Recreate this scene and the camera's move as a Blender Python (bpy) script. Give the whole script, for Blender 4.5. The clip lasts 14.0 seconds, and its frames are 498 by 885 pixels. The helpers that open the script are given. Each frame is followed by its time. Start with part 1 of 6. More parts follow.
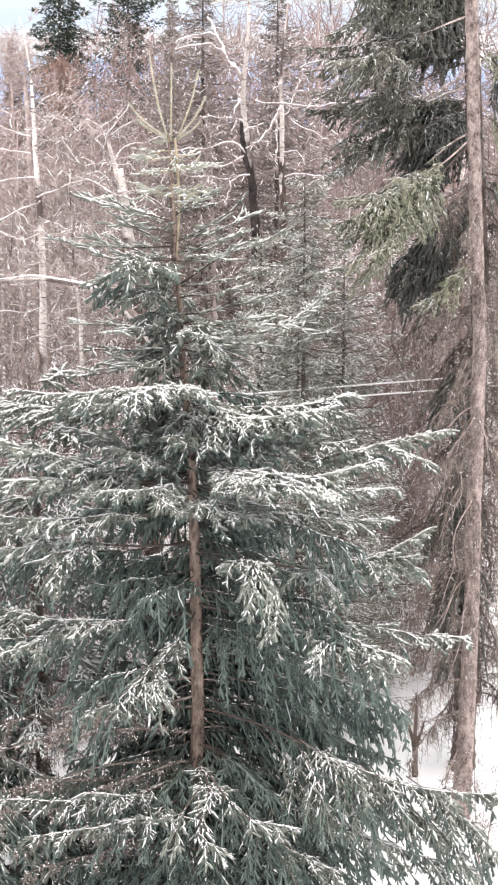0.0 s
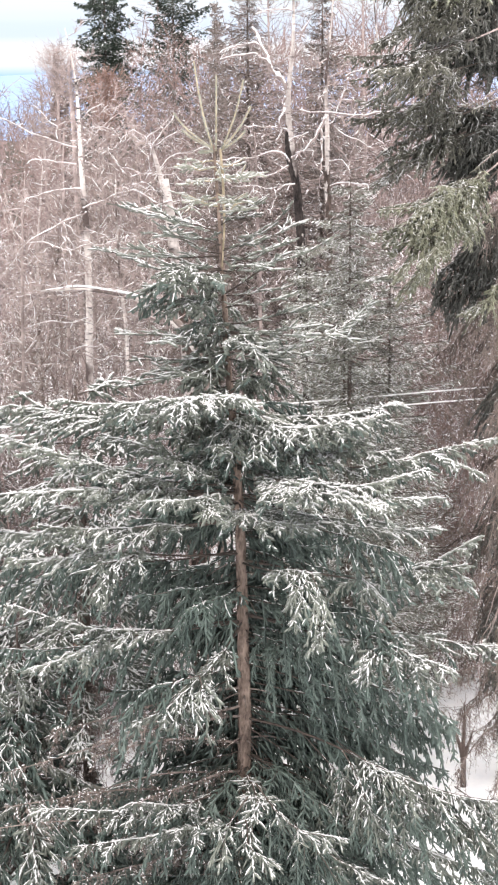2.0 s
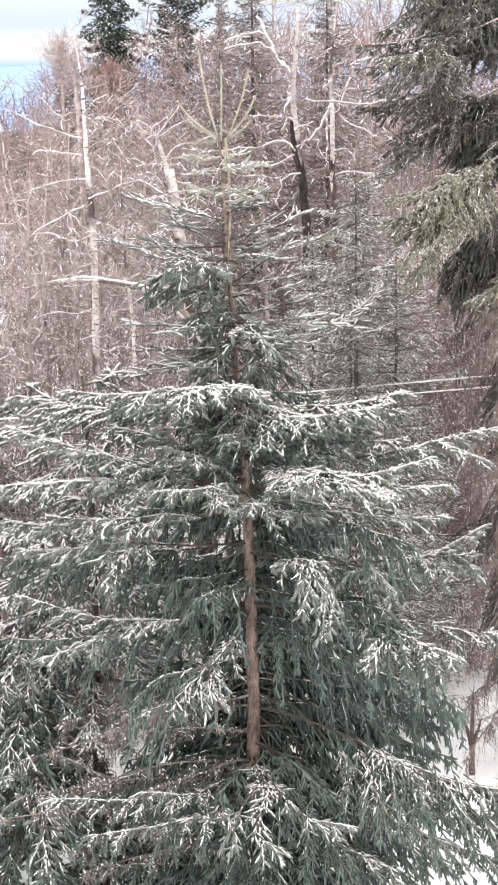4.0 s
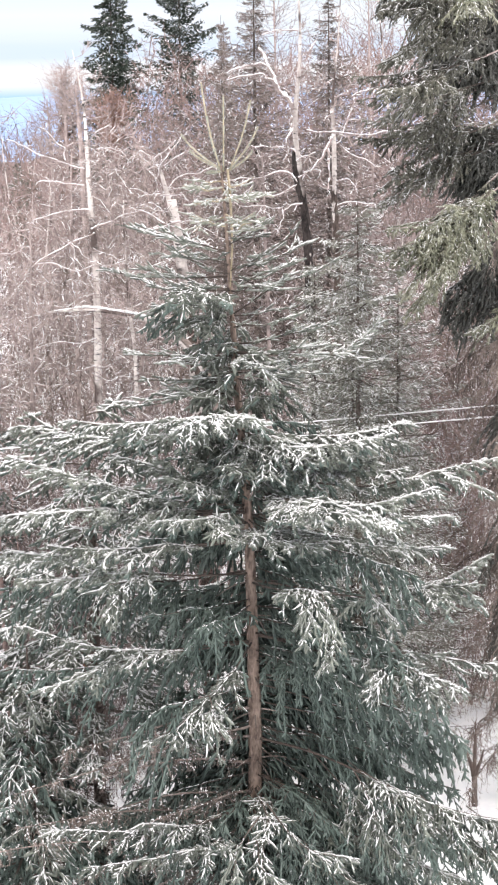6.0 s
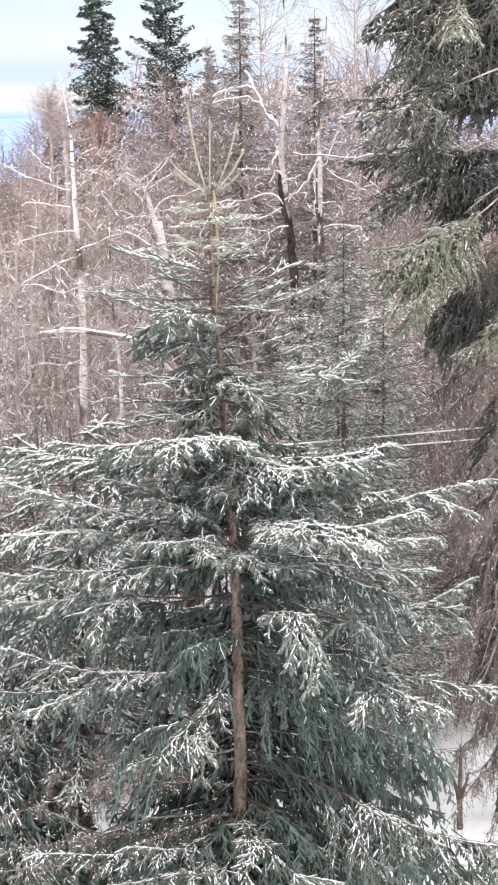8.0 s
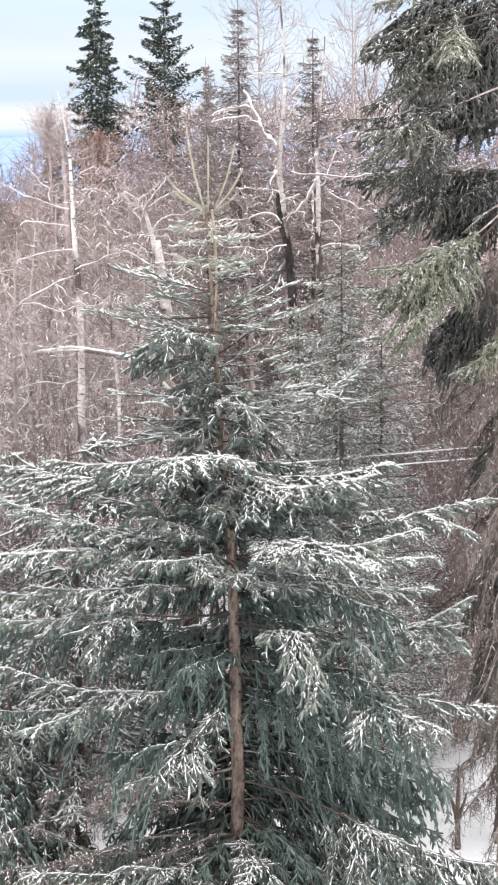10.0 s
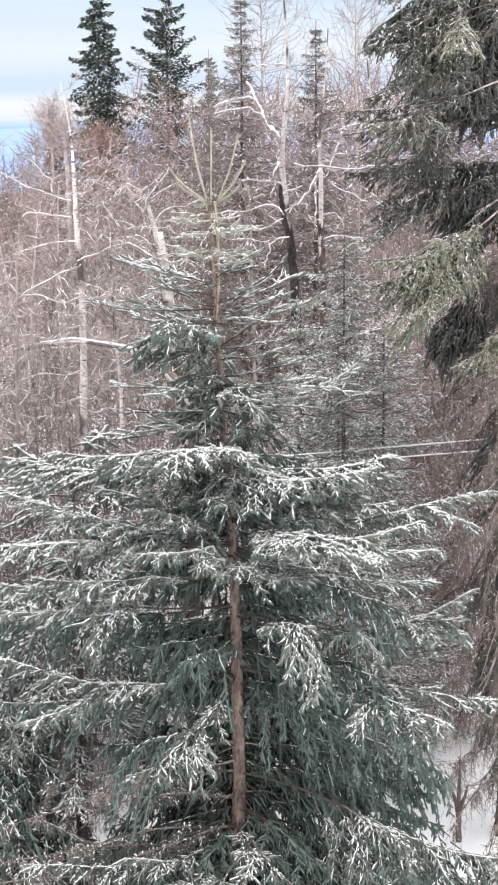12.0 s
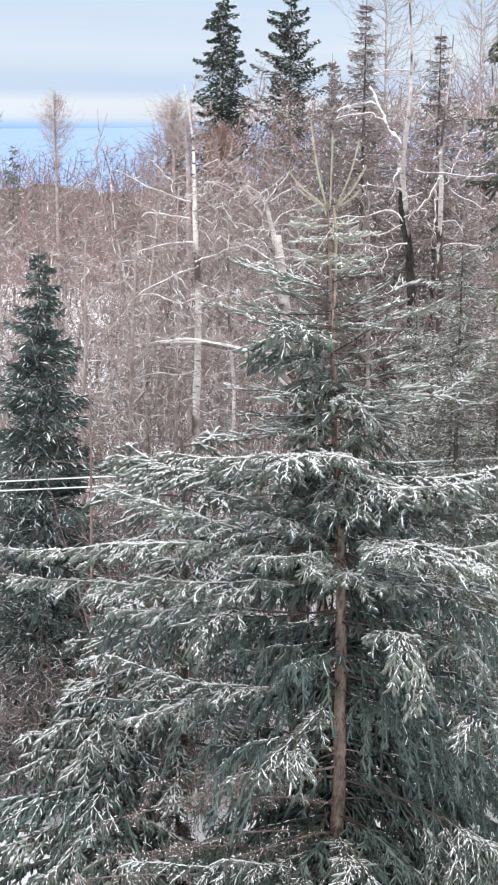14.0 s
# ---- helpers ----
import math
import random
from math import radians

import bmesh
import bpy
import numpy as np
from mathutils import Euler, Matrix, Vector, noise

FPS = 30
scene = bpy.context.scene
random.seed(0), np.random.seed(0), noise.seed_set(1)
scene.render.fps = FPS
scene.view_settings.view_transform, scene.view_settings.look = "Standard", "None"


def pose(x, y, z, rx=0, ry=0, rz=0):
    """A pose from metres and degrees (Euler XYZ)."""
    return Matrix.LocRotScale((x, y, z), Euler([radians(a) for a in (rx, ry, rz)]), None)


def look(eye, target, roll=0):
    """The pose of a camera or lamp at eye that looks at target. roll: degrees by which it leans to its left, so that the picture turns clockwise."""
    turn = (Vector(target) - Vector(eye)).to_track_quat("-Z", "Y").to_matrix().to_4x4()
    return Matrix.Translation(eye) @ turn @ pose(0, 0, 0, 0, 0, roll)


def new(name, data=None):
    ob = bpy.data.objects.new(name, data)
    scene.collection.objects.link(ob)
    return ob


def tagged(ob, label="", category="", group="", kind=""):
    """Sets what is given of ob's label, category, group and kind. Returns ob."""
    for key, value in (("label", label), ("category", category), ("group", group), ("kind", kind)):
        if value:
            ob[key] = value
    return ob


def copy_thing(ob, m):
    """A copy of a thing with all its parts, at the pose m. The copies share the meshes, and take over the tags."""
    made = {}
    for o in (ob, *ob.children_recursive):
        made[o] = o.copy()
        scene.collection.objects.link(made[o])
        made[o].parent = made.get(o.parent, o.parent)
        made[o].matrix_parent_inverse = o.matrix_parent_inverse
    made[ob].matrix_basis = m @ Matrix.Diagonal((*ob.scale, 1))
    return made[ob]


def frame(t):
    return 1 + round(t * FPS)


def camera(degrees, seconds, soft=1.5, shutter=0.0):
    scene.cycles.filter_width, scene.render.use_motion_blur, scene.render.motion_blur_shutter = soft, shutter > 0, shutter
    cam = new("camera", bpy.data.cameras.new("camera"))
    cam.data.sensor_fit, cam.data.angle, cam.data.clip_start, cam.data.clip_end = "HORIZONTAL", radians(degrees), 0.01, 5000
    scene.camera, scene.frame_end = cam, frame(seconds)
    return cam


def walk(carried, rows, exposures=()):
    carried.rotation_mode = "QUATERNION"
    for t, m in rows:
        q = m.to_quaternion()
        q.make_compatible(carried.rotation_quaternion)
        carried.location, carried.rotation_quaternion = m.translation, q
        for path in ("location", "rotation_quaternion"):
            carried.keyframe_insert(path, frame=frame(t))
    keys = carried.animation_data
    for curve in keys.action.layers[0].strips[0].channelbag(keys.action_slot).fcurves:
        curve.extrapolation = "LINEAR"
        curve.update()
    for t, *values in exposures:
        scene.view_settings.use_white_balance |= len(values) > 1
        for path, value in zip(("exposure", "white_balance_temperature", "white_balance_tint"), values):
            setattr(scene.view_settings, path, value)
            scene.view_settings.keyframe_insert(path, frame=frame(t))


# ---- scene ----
cam = camera(16.7, 14.0, soft=2.3)
ROWS = [
    (0, 0.0032, 0.0098, 7.9941, 0.011, -12.49, 0.003),
    (0.5, 0.0084, 0.014, 7.994, 0.3, -12.105, -0.209),
    (1, 0.0053, 0.0069, 7.9937, 0.694, -11.842, -0.323),
    (1.5, 0.0066, 0.0198, 7.9953, 1.172, -11.872, -0.406),
    (2, 0.0058, 0.0212, 7.9956, 1.615, -12.179, -0.549),
    (4.5, 0.0039, 0.0038, 7.9978, 1.904, -12.519, -1.019),
    (5, -0.0008, 0.0262, 8.0003, 2.007, -12.149, -1.032),
    (5.5, 0.0057, 0.0218, 7.9971, 2.001, -11.784, -1.014),
    (6, 0.0036, 0.0136, 8, 1.905, -11.524, -0.925),
    (6.5, -0.0033, 0.017, 8.0022, 1.678, -11.344, -0.791),
    (7, -0.0064, 0.0228, 8.0012, 1.54, -11.147, -0.719),
    (7.5, 0.0005, 0.0131, 8.0013, 1.415, -10.96, -0.698),
    (8, 0.0003, 0.0216, 8.0009, 1.385, -10.797, -0.707),
    (10.5, 0.0003, 0.0177, 7.9998, 1.262, -10.117, -0.559),
    (11, -0.0056, 0.0243, 8.0085, 1.236, -10.252, -0.505),
    (11.5, -0.0053, 0.0183, 8.0078, 1.28, -10.395, -0.541),
    (12, -0.006, 0.0349, 8.0004, 1.362, -10.435, -0.482),
    (12.5, -0.0041, 0.022, 8.0102, 1.734, -10.381, -0.405),
    (13, -0.0062, 0.026, 8.0072, 2.524, -10.318, -0.186),
    (13.5, -0.001, 0.0316, 8.0078, 3.746, -10.419, 0.127),
    (14, -0.0108, 0.0378, 8.0149, 5.162, -10.353, 0.743),
]
LIGHT = [(0, 0.93, 6900, 15), (5, 0.88, 6830, 15), (8, 0.84, 6690, 14), (11, 0.74, 6610, 13), (12.5, 0.71, 6580, 13), (13.4, 0.64, 6450, 12), (14, 0.52, 6420, 12)]
walk(cam, [(t, pose(x, y, z, 90 + pitch, 0, yaw) @ pose(0, 0, 0, 0, 0, roll)) for t, x, y, z, yaw, pitch, roll in ROWS], LIGHT)

# ---- sky and sun: a bright high overcast with thin streaks of blue ----
SUN_EL, SUN_ROT = radians(56), radians(180)
world = bpy.data.worlds.new("sky")
scene.world = world
world.use_nodes = True
wt = world.node_tree
wt.nodes.clear()


def wnode(kind, **inputs):
    n = wt.nodes.new(kind)
    for key, value in inputs.items():
        n.inputs[key.replace("_", " ")].default_value = value
    return n


w_out, w_bg = wnode("ShaderNodeOutputWorld"), wnode("ShaderNodeBackground", Strength=1.0)
w_sky = wnode("ShaderNodeTexSky")
w_sky.sky_type, w_sky.sun_disc, w_sky.sun_elevation, w_sky.sun_rotation = "NISHITA", False, SUN_EL, SUN_ROT
w_dim = wnode("ShaderNodeVectorMath")
w_dim.operation = "SCALE"
w_dim.inputs["Scale"].default_value = 0.11
w_co, w_map = wnode("ShaderNodeTexCoord"), wnode("ShaderNodeMapping")
w_map.inputs["Scale"].default_value = (2.2, 2.2, 42.0)
w_noise = wnode("ShaderNodeTexNoise", Scale=1.3, Detail=4.0, Roughness=0.55)
w_ramp = wnode("ShaderNodeValToRGB")
w_ramp.color_ramp.elements[0].position, w_ramp.color_ramp.elements[1].position = 0.30, 0.62
w_ramp.color_ramp.elements[0].color, w_ramp.color_ramp.elements[1].color = (0.72, 0.72, 0.72, 1), (1, 1, 1, 1)
w_mix = wnode("ShaderNodeMix")
w_mix.data_type = "RGBA"
w_sep = wnode("ShaderNodeSeparateXYZ")
w_band = wnode("ShaderNodeValToRGB")
band = w_band.color_ramp
for position, colour in ((0.5, (0.20, 0.42, 0.72)), (0.5014, (0.42, 0.58, 0.77)), (0.5032, (0.55, 0.62, 0.71)), (0.5080, (0.60, 0.64, 0.69)), (0.5102, (0.41, 0.51, 0.64)), (0.5165, (0.43, 0.52, 0.64)), (0.5225, (0.52, 0.58, 0.66)), (0.536, (0.42, 0.51, 0.63)), (0.56, (0.50, 0.58, 0.67)), (0.68, (0.9, 0.92, 0.95)), (0.85, (2.0, 2.0, 2.0)), (1.0, (2.5, 2.5, 2.5))):
    e = band.elements.new(position)
    e.color = (*colour, 1)
w_half = wnode("ShaderNodeMath")
w_half.operation = "MULTIPLY_ADD"
w_half.inputs[1].default_value, w_half.inputs[2].default_value = 0.5, 0.5
wl = wt.links.new
wl(w_sky.outputs["Color"], w_dim.inputs[0])
wl(w_co.outputs["Generated"], w_map.inputs["Vector"])
wl(w_map.outputs["Vector"], w_noise.inputs["Vector"])
wl(w_noise.outputs["Fac"], w_ramp.inputs["Fac"])
wl(w_ramp.outputs["Color"], w_mix.inputs["Factor"])
wl(w_dim.outputs["Vector"], w_mix.inputs[6])
wl(w_co.outputs["Generated"], w_sep.inputs[0])
wl(w_sep.outputs["Z"], w_half.inputs[0])
wl(w_half.outputs[0], w_band.inputs["Fac"])
wl(w_band.outputs["Color"], w_mix.inputs[7])
wl(w_mix.outputs[2], w_bg.inputs["Color"])
wl(w_bg.outputs["Background"], w_out.inputs["Surface"])
sun = new("sun", bpy.data.lights.new("sun", "SUN"))
sun.data.energy, sun.data.angle, sun.data.color = 0.8, radians(30), (1.0, 0.95, 0.9)
sun.matrix_world = look((0, 0, 0), (-math.sin(SUN_ROT) * -1, -math.cos(SUN_ROT) * 1, -math.tan(SUN_EL)))


# ---- materials ----
def material(name, dark, light, rough=0.8, scale=20.0, bump=0.3, stretch=(1, 1, 1), vary=0.3, spec=0.3, fine=6.0, dist=0.01):
    """A surface mottled at two scales between two colours, varied a little from object to object and from piece to piece."""
    m = bpy.data.materials.new(name)
    m.use_nodes = True
    nt = m.node_tree
    n, l = nt.nodes, nt.links.new
    bsdf = n["Principled BSDF"]
    co, mp = n.new("ShaderNodeTexCoord"), n.new("ShaderNodeMapping")
    mp.inputs["Scale"].default_value = stretch
    l(co.outputs["Object"], mp.inputs["Vector"])
    big, small = n.new("ShaderNodeTexNoise"), n.new("ShaderNodeTexNoise")
    for tex, s in ((big, scale), (small, scale * fine)):
        tex.inputs["Scale"].default_value, tex.inputs["Detail"].default_value = s, 4.0
        l(mp.outputs["Vector"], tex.inputs["Vector"])
    add = n.new("ShaderNodeMath")
    add.operation = "MULTIPLY_ADD"
    l(small.outputs["Fac"], add.inputs[0])
    add.inputs[1].default_value = 0.6
    l(big.outputs["Fac"], add.inputs[2])
    ramp = n.new("ShaderNodeValToRGB")
    e = ramp.color_ramp.elements
    e[0].position, e[1].position = 0.55, 1.05
    e[0].color, e[1].color = (*dark, 1), (*light, 1)
    l(add.outputs[0], ramp.inputs["Fac"])
    info, geo, hsv = n.new("ShaderNodeObjectInfo"), n.new("ShaderNodeNewGeometry"), n.new("ShaderNodeHueSaturation")
    span = n.new("ShaderNodeMath")
    span.operation = "MULTIPLY_ADD"
    l(geo.outputs["Random Per Island"], span.inputs[0])
    span.inputs[1].default_value = vary
    mid = n.new("ShaderNodeMath")
    mid.operation = "MULTIPLY_ADD"
    l(info.outputs["Random"], mid.inputs[0])
    mid.inputs[1].default_value, mid.inputs[2].default_value = vary, 1.0 - vary
    l(mid.outputs[0], span.inputs[2])
    l(span.outputs[0], hsv.inputs["Value"])
    l(ramp.outputs["Color"], hsv.inputs["Color"])
    l(hsv.outputs["Color"], bsdf.inputs["Base Color"])
    bsdf.inputs["Roughness"].default_value = rough
    bsdf.inputs["Specular IOR Level"].default_value = spec
    if bump:
        b = n.new("ShaderNodeBump")
        b.inputs["Strength"].default_value, b.inputs["Distance"].default_value = bump, dist
        l(add.outputs[0], b.inputs["Height"])
        l(b.outputs["Normal"], bsdf.inputs["Normal"])
    return m


def birch_bark():
    """White papery bark with dark cross bands and black scars."""
    m = material("birch_bark", (0.40, 0.355, 0.335), (0.74, 0.69, 0.66), 0.75, 5.0, 0.25)
    n, l = m.node_tree.nodes, m.node_tree.links.new
    co, mp, tex, ramp, mix = (n.new("ShaderNode" + k) for k in ("TexCoord", "Mapping", "TexNoise", "ValToRGB", "Mix"))
    mp.inputs["Scale"].default_value = (9, 9, 40)
    tex.inputs["Scale"].default_value, tex.inputs["Detail"].default_value = 1.0, 5.0
    ramp.color_ramp.elements[0].position, ramp.color_ramp.elements[1].position = 0.33, 0.42
    mix.data_type = "RGBA"
    mix.inputs[6].default_value = (0.045, 0.04, 0.04, 1)
    hsv = [k for k in n if k.bl_idname == "ShaderNodeHueSaturation"][0]
    l(co.outputs["Object"], mp.inputs["Vector"])
    l(mp.outputs["Vector"], tex.inputs["Vector"])
    l(tex.outputs["Fac"], ramp.inputs["Fac"])
    l(ramp.outputs["Color"], mix.inputs["Factor"])
    wide, dark, over = n.new("ShaderNodeTexNoise"), n.new("ShaderNodeValToRGB"), n.new("ShaderNodeMix")
    wide.inputs["Scale"].default_value, wide.inputs["Detail"].default_value = 1.5, 6.0
    dark.color_ramp.elements[0].position, dark.color_ramp.elements[1].position = 0.40, 0.47
    over.data_type = "RGBA"
    over.inputs[6].default_value = (0.11, 0.085, 0.078, 1)
    l(co.outputs["Object"], wide.inputs["Vector"])
    l(wide.outputs["Fac"], dark.inputs["Fac"])
    l(dark.outputs["Color"], over.inputs["Factor"])
    l(hsv.outputs["Color"], over.inputs[7])
    l(over.outputs[2], mix.inputs[7])
    l(mix.outputs[2], n["Principled BSDF"].inputs["Base Color"])
    return m


def dusted(m, amount=0.8, scale=38.0):
    """The same surface with fine snow caught on what faces the sky."""
    n, l = m.node_tree.nodes, m.node_tree.links.new
    hsv = [k for k in n if k.bl_idname == "ShaderNodeHueSaturation"][0]
    geo, sep, co, fine, patch, mix = (n.new("ShaderNode" + k) for k in ("NewGeometry", "SeparateXYZ", "TexCoord", "TexNoise", "TexNoise", "Mix"))
    fine.inputs["Scale"].default_value, patch.inputs["Scale"].default_value = scale, 2.6
    l(geo.outputs["Normal"], sep.inputs[0])
    up, grain, spot, both, all_three = (n.new("ShaderNodeMapRange"), n.new("ShaderNodeMapRange"), n.new("ShaderNodeMapRange"), n.new("ShaderNodeMath"), n.new("ShaderNodeMath"))
    for node, low, high, top in ((up, 0.25, 0.75, amount), (grain, 0.40, 0.55, 1.0), (spot, 0.43, 0.58, 1.0)):
        node.inputs["From Min"].default_value, node.inputs["From Max"].default_value, node.inputs["To Max"].default_value = low, high, top
    for tex in (fine, patch):
        l(co.outputs["Object"], tex.inputs["Vector"])
    l(sep.outputs["Z"], up.inputs["Value"])
    l(fine.outputs["Fac"], grain.inputs["Value"])
    l(patch.outputs["Fac"], spot.inputs["Value"])
    both.operation = all_three.operation = "MULTIPLY"
    l(up.outputs[0], both.inputs[0])
    l(grain.outputs[0], both.inputs[1])
    l(both.outputs[0], all_three.inputs[0])
    l(spot.outputs[0], all_three.inputs[1])
    mix.data_type = "RGBA"
    mix.inputs[7].default_value = (0.82, 0.85, 0.88, 1)
    l(all_three.outputs[0], mix.inputs["Factor"])
    l(hsv.outputs["Color"], mix.inputs[6])
    l(mix.outputs[2], n["Principled BSDF"].inputs["Base Color"])
    return m


POWDER = material("thin_powder_snow", (0.68, 0.70, 0.71), (0.84, 0.85, 0.86), 0.7, 9.0, 0.0, vary=0.12, spec=0.1)
SNOW = material("snow", (0.80, 0.83, 0.86), (0.90, 0.91, 0.92), 0.6, 3.0, 0.3, vary=0.04, spec=0.2)
# needles under and inside the crowns: free of snow, with shade painted in darker
NEEDLE_IN_SHADE = material("shaded_spruce_needles", (0.058, 0.084, 0.074), (0.138, 0.176, 0.156), 0.6, 4.0, 0.0, vary=0.4)
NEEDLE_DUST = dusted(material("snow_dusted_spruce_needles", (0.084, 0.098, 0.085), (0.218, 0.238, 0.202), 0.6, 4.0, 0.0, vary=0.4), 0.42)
NEEDLE_PALE = dusted(material("young_spruce_shoots", (0.20, 0.22, 0.18), (0.39, 0.40, 0.34), 0.7, 6.0, 0.0, vary=0.25), 0.5)
NEEDLE_FROST = dusted(material("frosted_spruce_needles", (0.115, 0.120, 0.100), (0.34, 0.345, 0.295), 0.7, 3.0, 0.0, vary=0.4), 0.45, 20.0)
NEEDLE_OLD = dusted(material("spruce_needles_olive", (0.095, 0.102, 0.072), (0.27, 0.275, 0.200), 0.6, 2.5, 0.0, vary=0.45), 0.35, 24.0)
# inside of the rear spruce: the shade among its boughs is put into this colour
NEEDLE_SHADE = dusted(material("shaded_inner_needles", (0.044, 0.047, 0.043), (0.108, 0.110, 0.097), 0.7, 2.0, 0.0, vary=0.4), 0.3, 16.0)
NEEDLE_FAR = dusted(material("spruce_needles_far", (0.022, 0.038, 0.031), (0.068, 0.088, 0.066), 0.65, 2.0, 0.0, vary=0.3), 0.25, 12.0)
NEEDLE_SIDE = dusted(material("bluish_spruce_needles", (0.030, 0.052, 0.046), (0.085, 0.115, 0.100), 0.65, 2.0, 0.0, vary=0.4), 0.35, 16.0)
NEEDLE_GREY = dusted(material("spruce_needles_grey", (0.052, 0.053, 0.043), (0.185, 0.182, 0.148), 0.7, 2.0, 0.0, vary=0.45), 0.40, 24.0)
NEEDLE_BROWN = dusted(material("brownish_spruce_needles", (0.095, 0.080, 0.074), (0.26, 0.215, 0.198), 0.7, 2.0, 0.0, vary=0.4), 0.25, 16.0)
NEEDLE_RUST = material("withered_crown", (0.20, 0.125, 0.105), (0.42, 0.28, 0.235), 0.8, 2.0, 0.0, vary=0.3)
SHOOT = material("green_shoot_bark", (0.28, 0.235, 0.155), (0.50, 0.42, 0.30), 0.7, 12.0, 0.2)
LIMB = material("dark_limb_bark", (0.040, 0.034, 0.031), (0.125, 0.100, 0.086), 0.9, 12.0, 0.4)
BARK_DARK = material("dark_spruce_bark", (0.045, 0.036, 0.033), (0.15, 0.115, 0.10), 0.9, 13.0, 0.8, (1, 1, 0.4), 0.12, 0.2, 4.0, 0.02)
BARK = material("spruce_bark", (0.085, 0.062, 0.052), (0.36, 0.275, 0.23), 0.9, 14.0, 0.8, (1, 1, 0.35), 0.12, 0.2, 4.0, 0.02)
BARK_PALE = material("grey_spruce_bark", (0.085, 0.063, 0.058), (0.44, 0.36, 0.335), 0.9, 17.0, 1.0, (1, 1, 0.55), 0.12, 0.2, 4.0, 0.02)
DEADWOOD = material("dead_twigs", (0.060, 0.050, 0.046), (0.31, 0.255, 0.230), 0.9, 10.0, 0.2, vary=0.35)
TWIG = material("brown_twigs", (0.064, 0.051, 0.049), (0.235, 0.190, 0.184), 0.85, 6.0, 0.0, vary=0.35)
TWIG_RED = material("reddish_twigs", (0.110, 0.076, 0.070), (0.34, 0.252, 0.234), 0.85, 6.0, 0.0, vary=0.35)
BARK_BLACK = material("black_birch_bark", (0.014, 0.012, 0.012), (0.075, 0.062, 0.058), 0.9, 14.0, 0.9, (1, 1, 0.5), 0.12, 0.2, 4.0, 0.02)
BIRCH = birch_bark()
PALE_TWIG = material("pale_grey_twigs", (0.20, 0.160, 0.152), (0.50, 0.42, 0.40), 0.85, 7.0, 0.2, vary=0.3)
LEAF = material("withered_leaves", (0.30, 0.13, 0.07), (0.50, 0.27, 0.13), 0.8, 8.0, 0.0, vary=0.3)
WIRE = material("snowy_cable", (0.80, 0.81, 0.82), (0.90, 0.90, 0.90), 0.6, 30.0, 0.3)


# ---- mesh tools ----
def unit(a):
    return a / np.maximum(np.linalg.norm(a, axis=-1, keepdims=True), 1e-9)


def mesh_of(name, pieces, mat, smooth=False):
    """One mesh from (verts, triangles) pairs."""
    pieces = [p for p in pieces if len(p[0])]
    me = bpy.data.meshes.new(name)
    if pieces:
        start = np.cumsum([0] + [len(v) for v, _ in pieces[:-1]])
        v = np.concatenate([p[0] for p in pieces]).astype(np.float32)
        f = np.concatenate([p[1] + s for p, s in zip(pieces, start)]).astype(np.int32)
        me.vertices.add(len(v))
        me.vertices.foreach_set("co", v.ravel())
        me.loops.add(3 * len(f))
        me.loops.foreach_set("vertex_index", f.ravel())
        me.polygons.add(len(f))
        me.polygons.foreach_set("loop_start", np.arange(0, 3 * len(f), 3, dtype=np.int32))
        me.polygons.foreach_set("use_smooth", np.full(len(f), smooth))
        me.update(calc_edges=True)
    me.materials.append(mat)
    return me


def part(name, pieces, mat, parent, label="", smooth=False):
    ob = new(name, mesh_of(name, pieces, mat, smooth))
    ob.parent = parent
    return tagged(ob, label)


def frames_of(axis):
    a = unit(axis)
    ref = np.where(np.abs(a[:, 2:3]) < 0.9, [[0, 0, 1.0]], [[1.0, 0, 0]])
    b = unit(np.cross(a, ref))
    return a, b, np.cross(a, b)


def prisms(p0, p1, r0, r1, sides=3):
    """Tapered open prisms, one for each pair of ends."""
    p0, p1 = np.asarray(p0, float).reshape(-1, 3), np.asarray(p1, float).reshape(-1, 3)
    n = len(p0)
    r0, r1 = np.broadcast_to(r0, n), np.broadcast_to(r1, n)
    _, b, c = frames_of(p1 - p0)
    ang = np.arange(sides) * 2 * np.pi / sides
    ring = np.cos(ang)[None, :, None] * b[:, None] + np.sin(ang)[None, :, None] * c[:, None]
    v = np.concatenate([p0[:, None] + ring * r0[:, None, None], p1[:, None] + ring * r1[:, None, None]], 1)
    i = np.arange(sides)
    j = (i + 1) % sides
    f = np.concatenate([np.stack([i, j, j + sides], 1), np.stack([i, j + sides, i + sides], 1)])
    return v.reshape(-1, 3), (f[None] + (np.arange(n) * 2 * sides)[:, None, None]).reshape(-1, 3)


def ribbons(a, m, b, wide, g):
    """Slim bent twigs that run to a point."""
    across = unit(np.cross(b - a, g.normal(0, 1, a.shape))) * wide
    v = np.stack([a - across, a + across, m - across * 0.75, m + across * 0.75, b], 1).reshape(-1, 3)
    f = np.array([[0, 1, 3], [0, 3, 2], [2, 3, 4]])
    return v, (f[None] + (np.arange(len(a)) * 5)[:, None, None]).reshape(-1, 3)


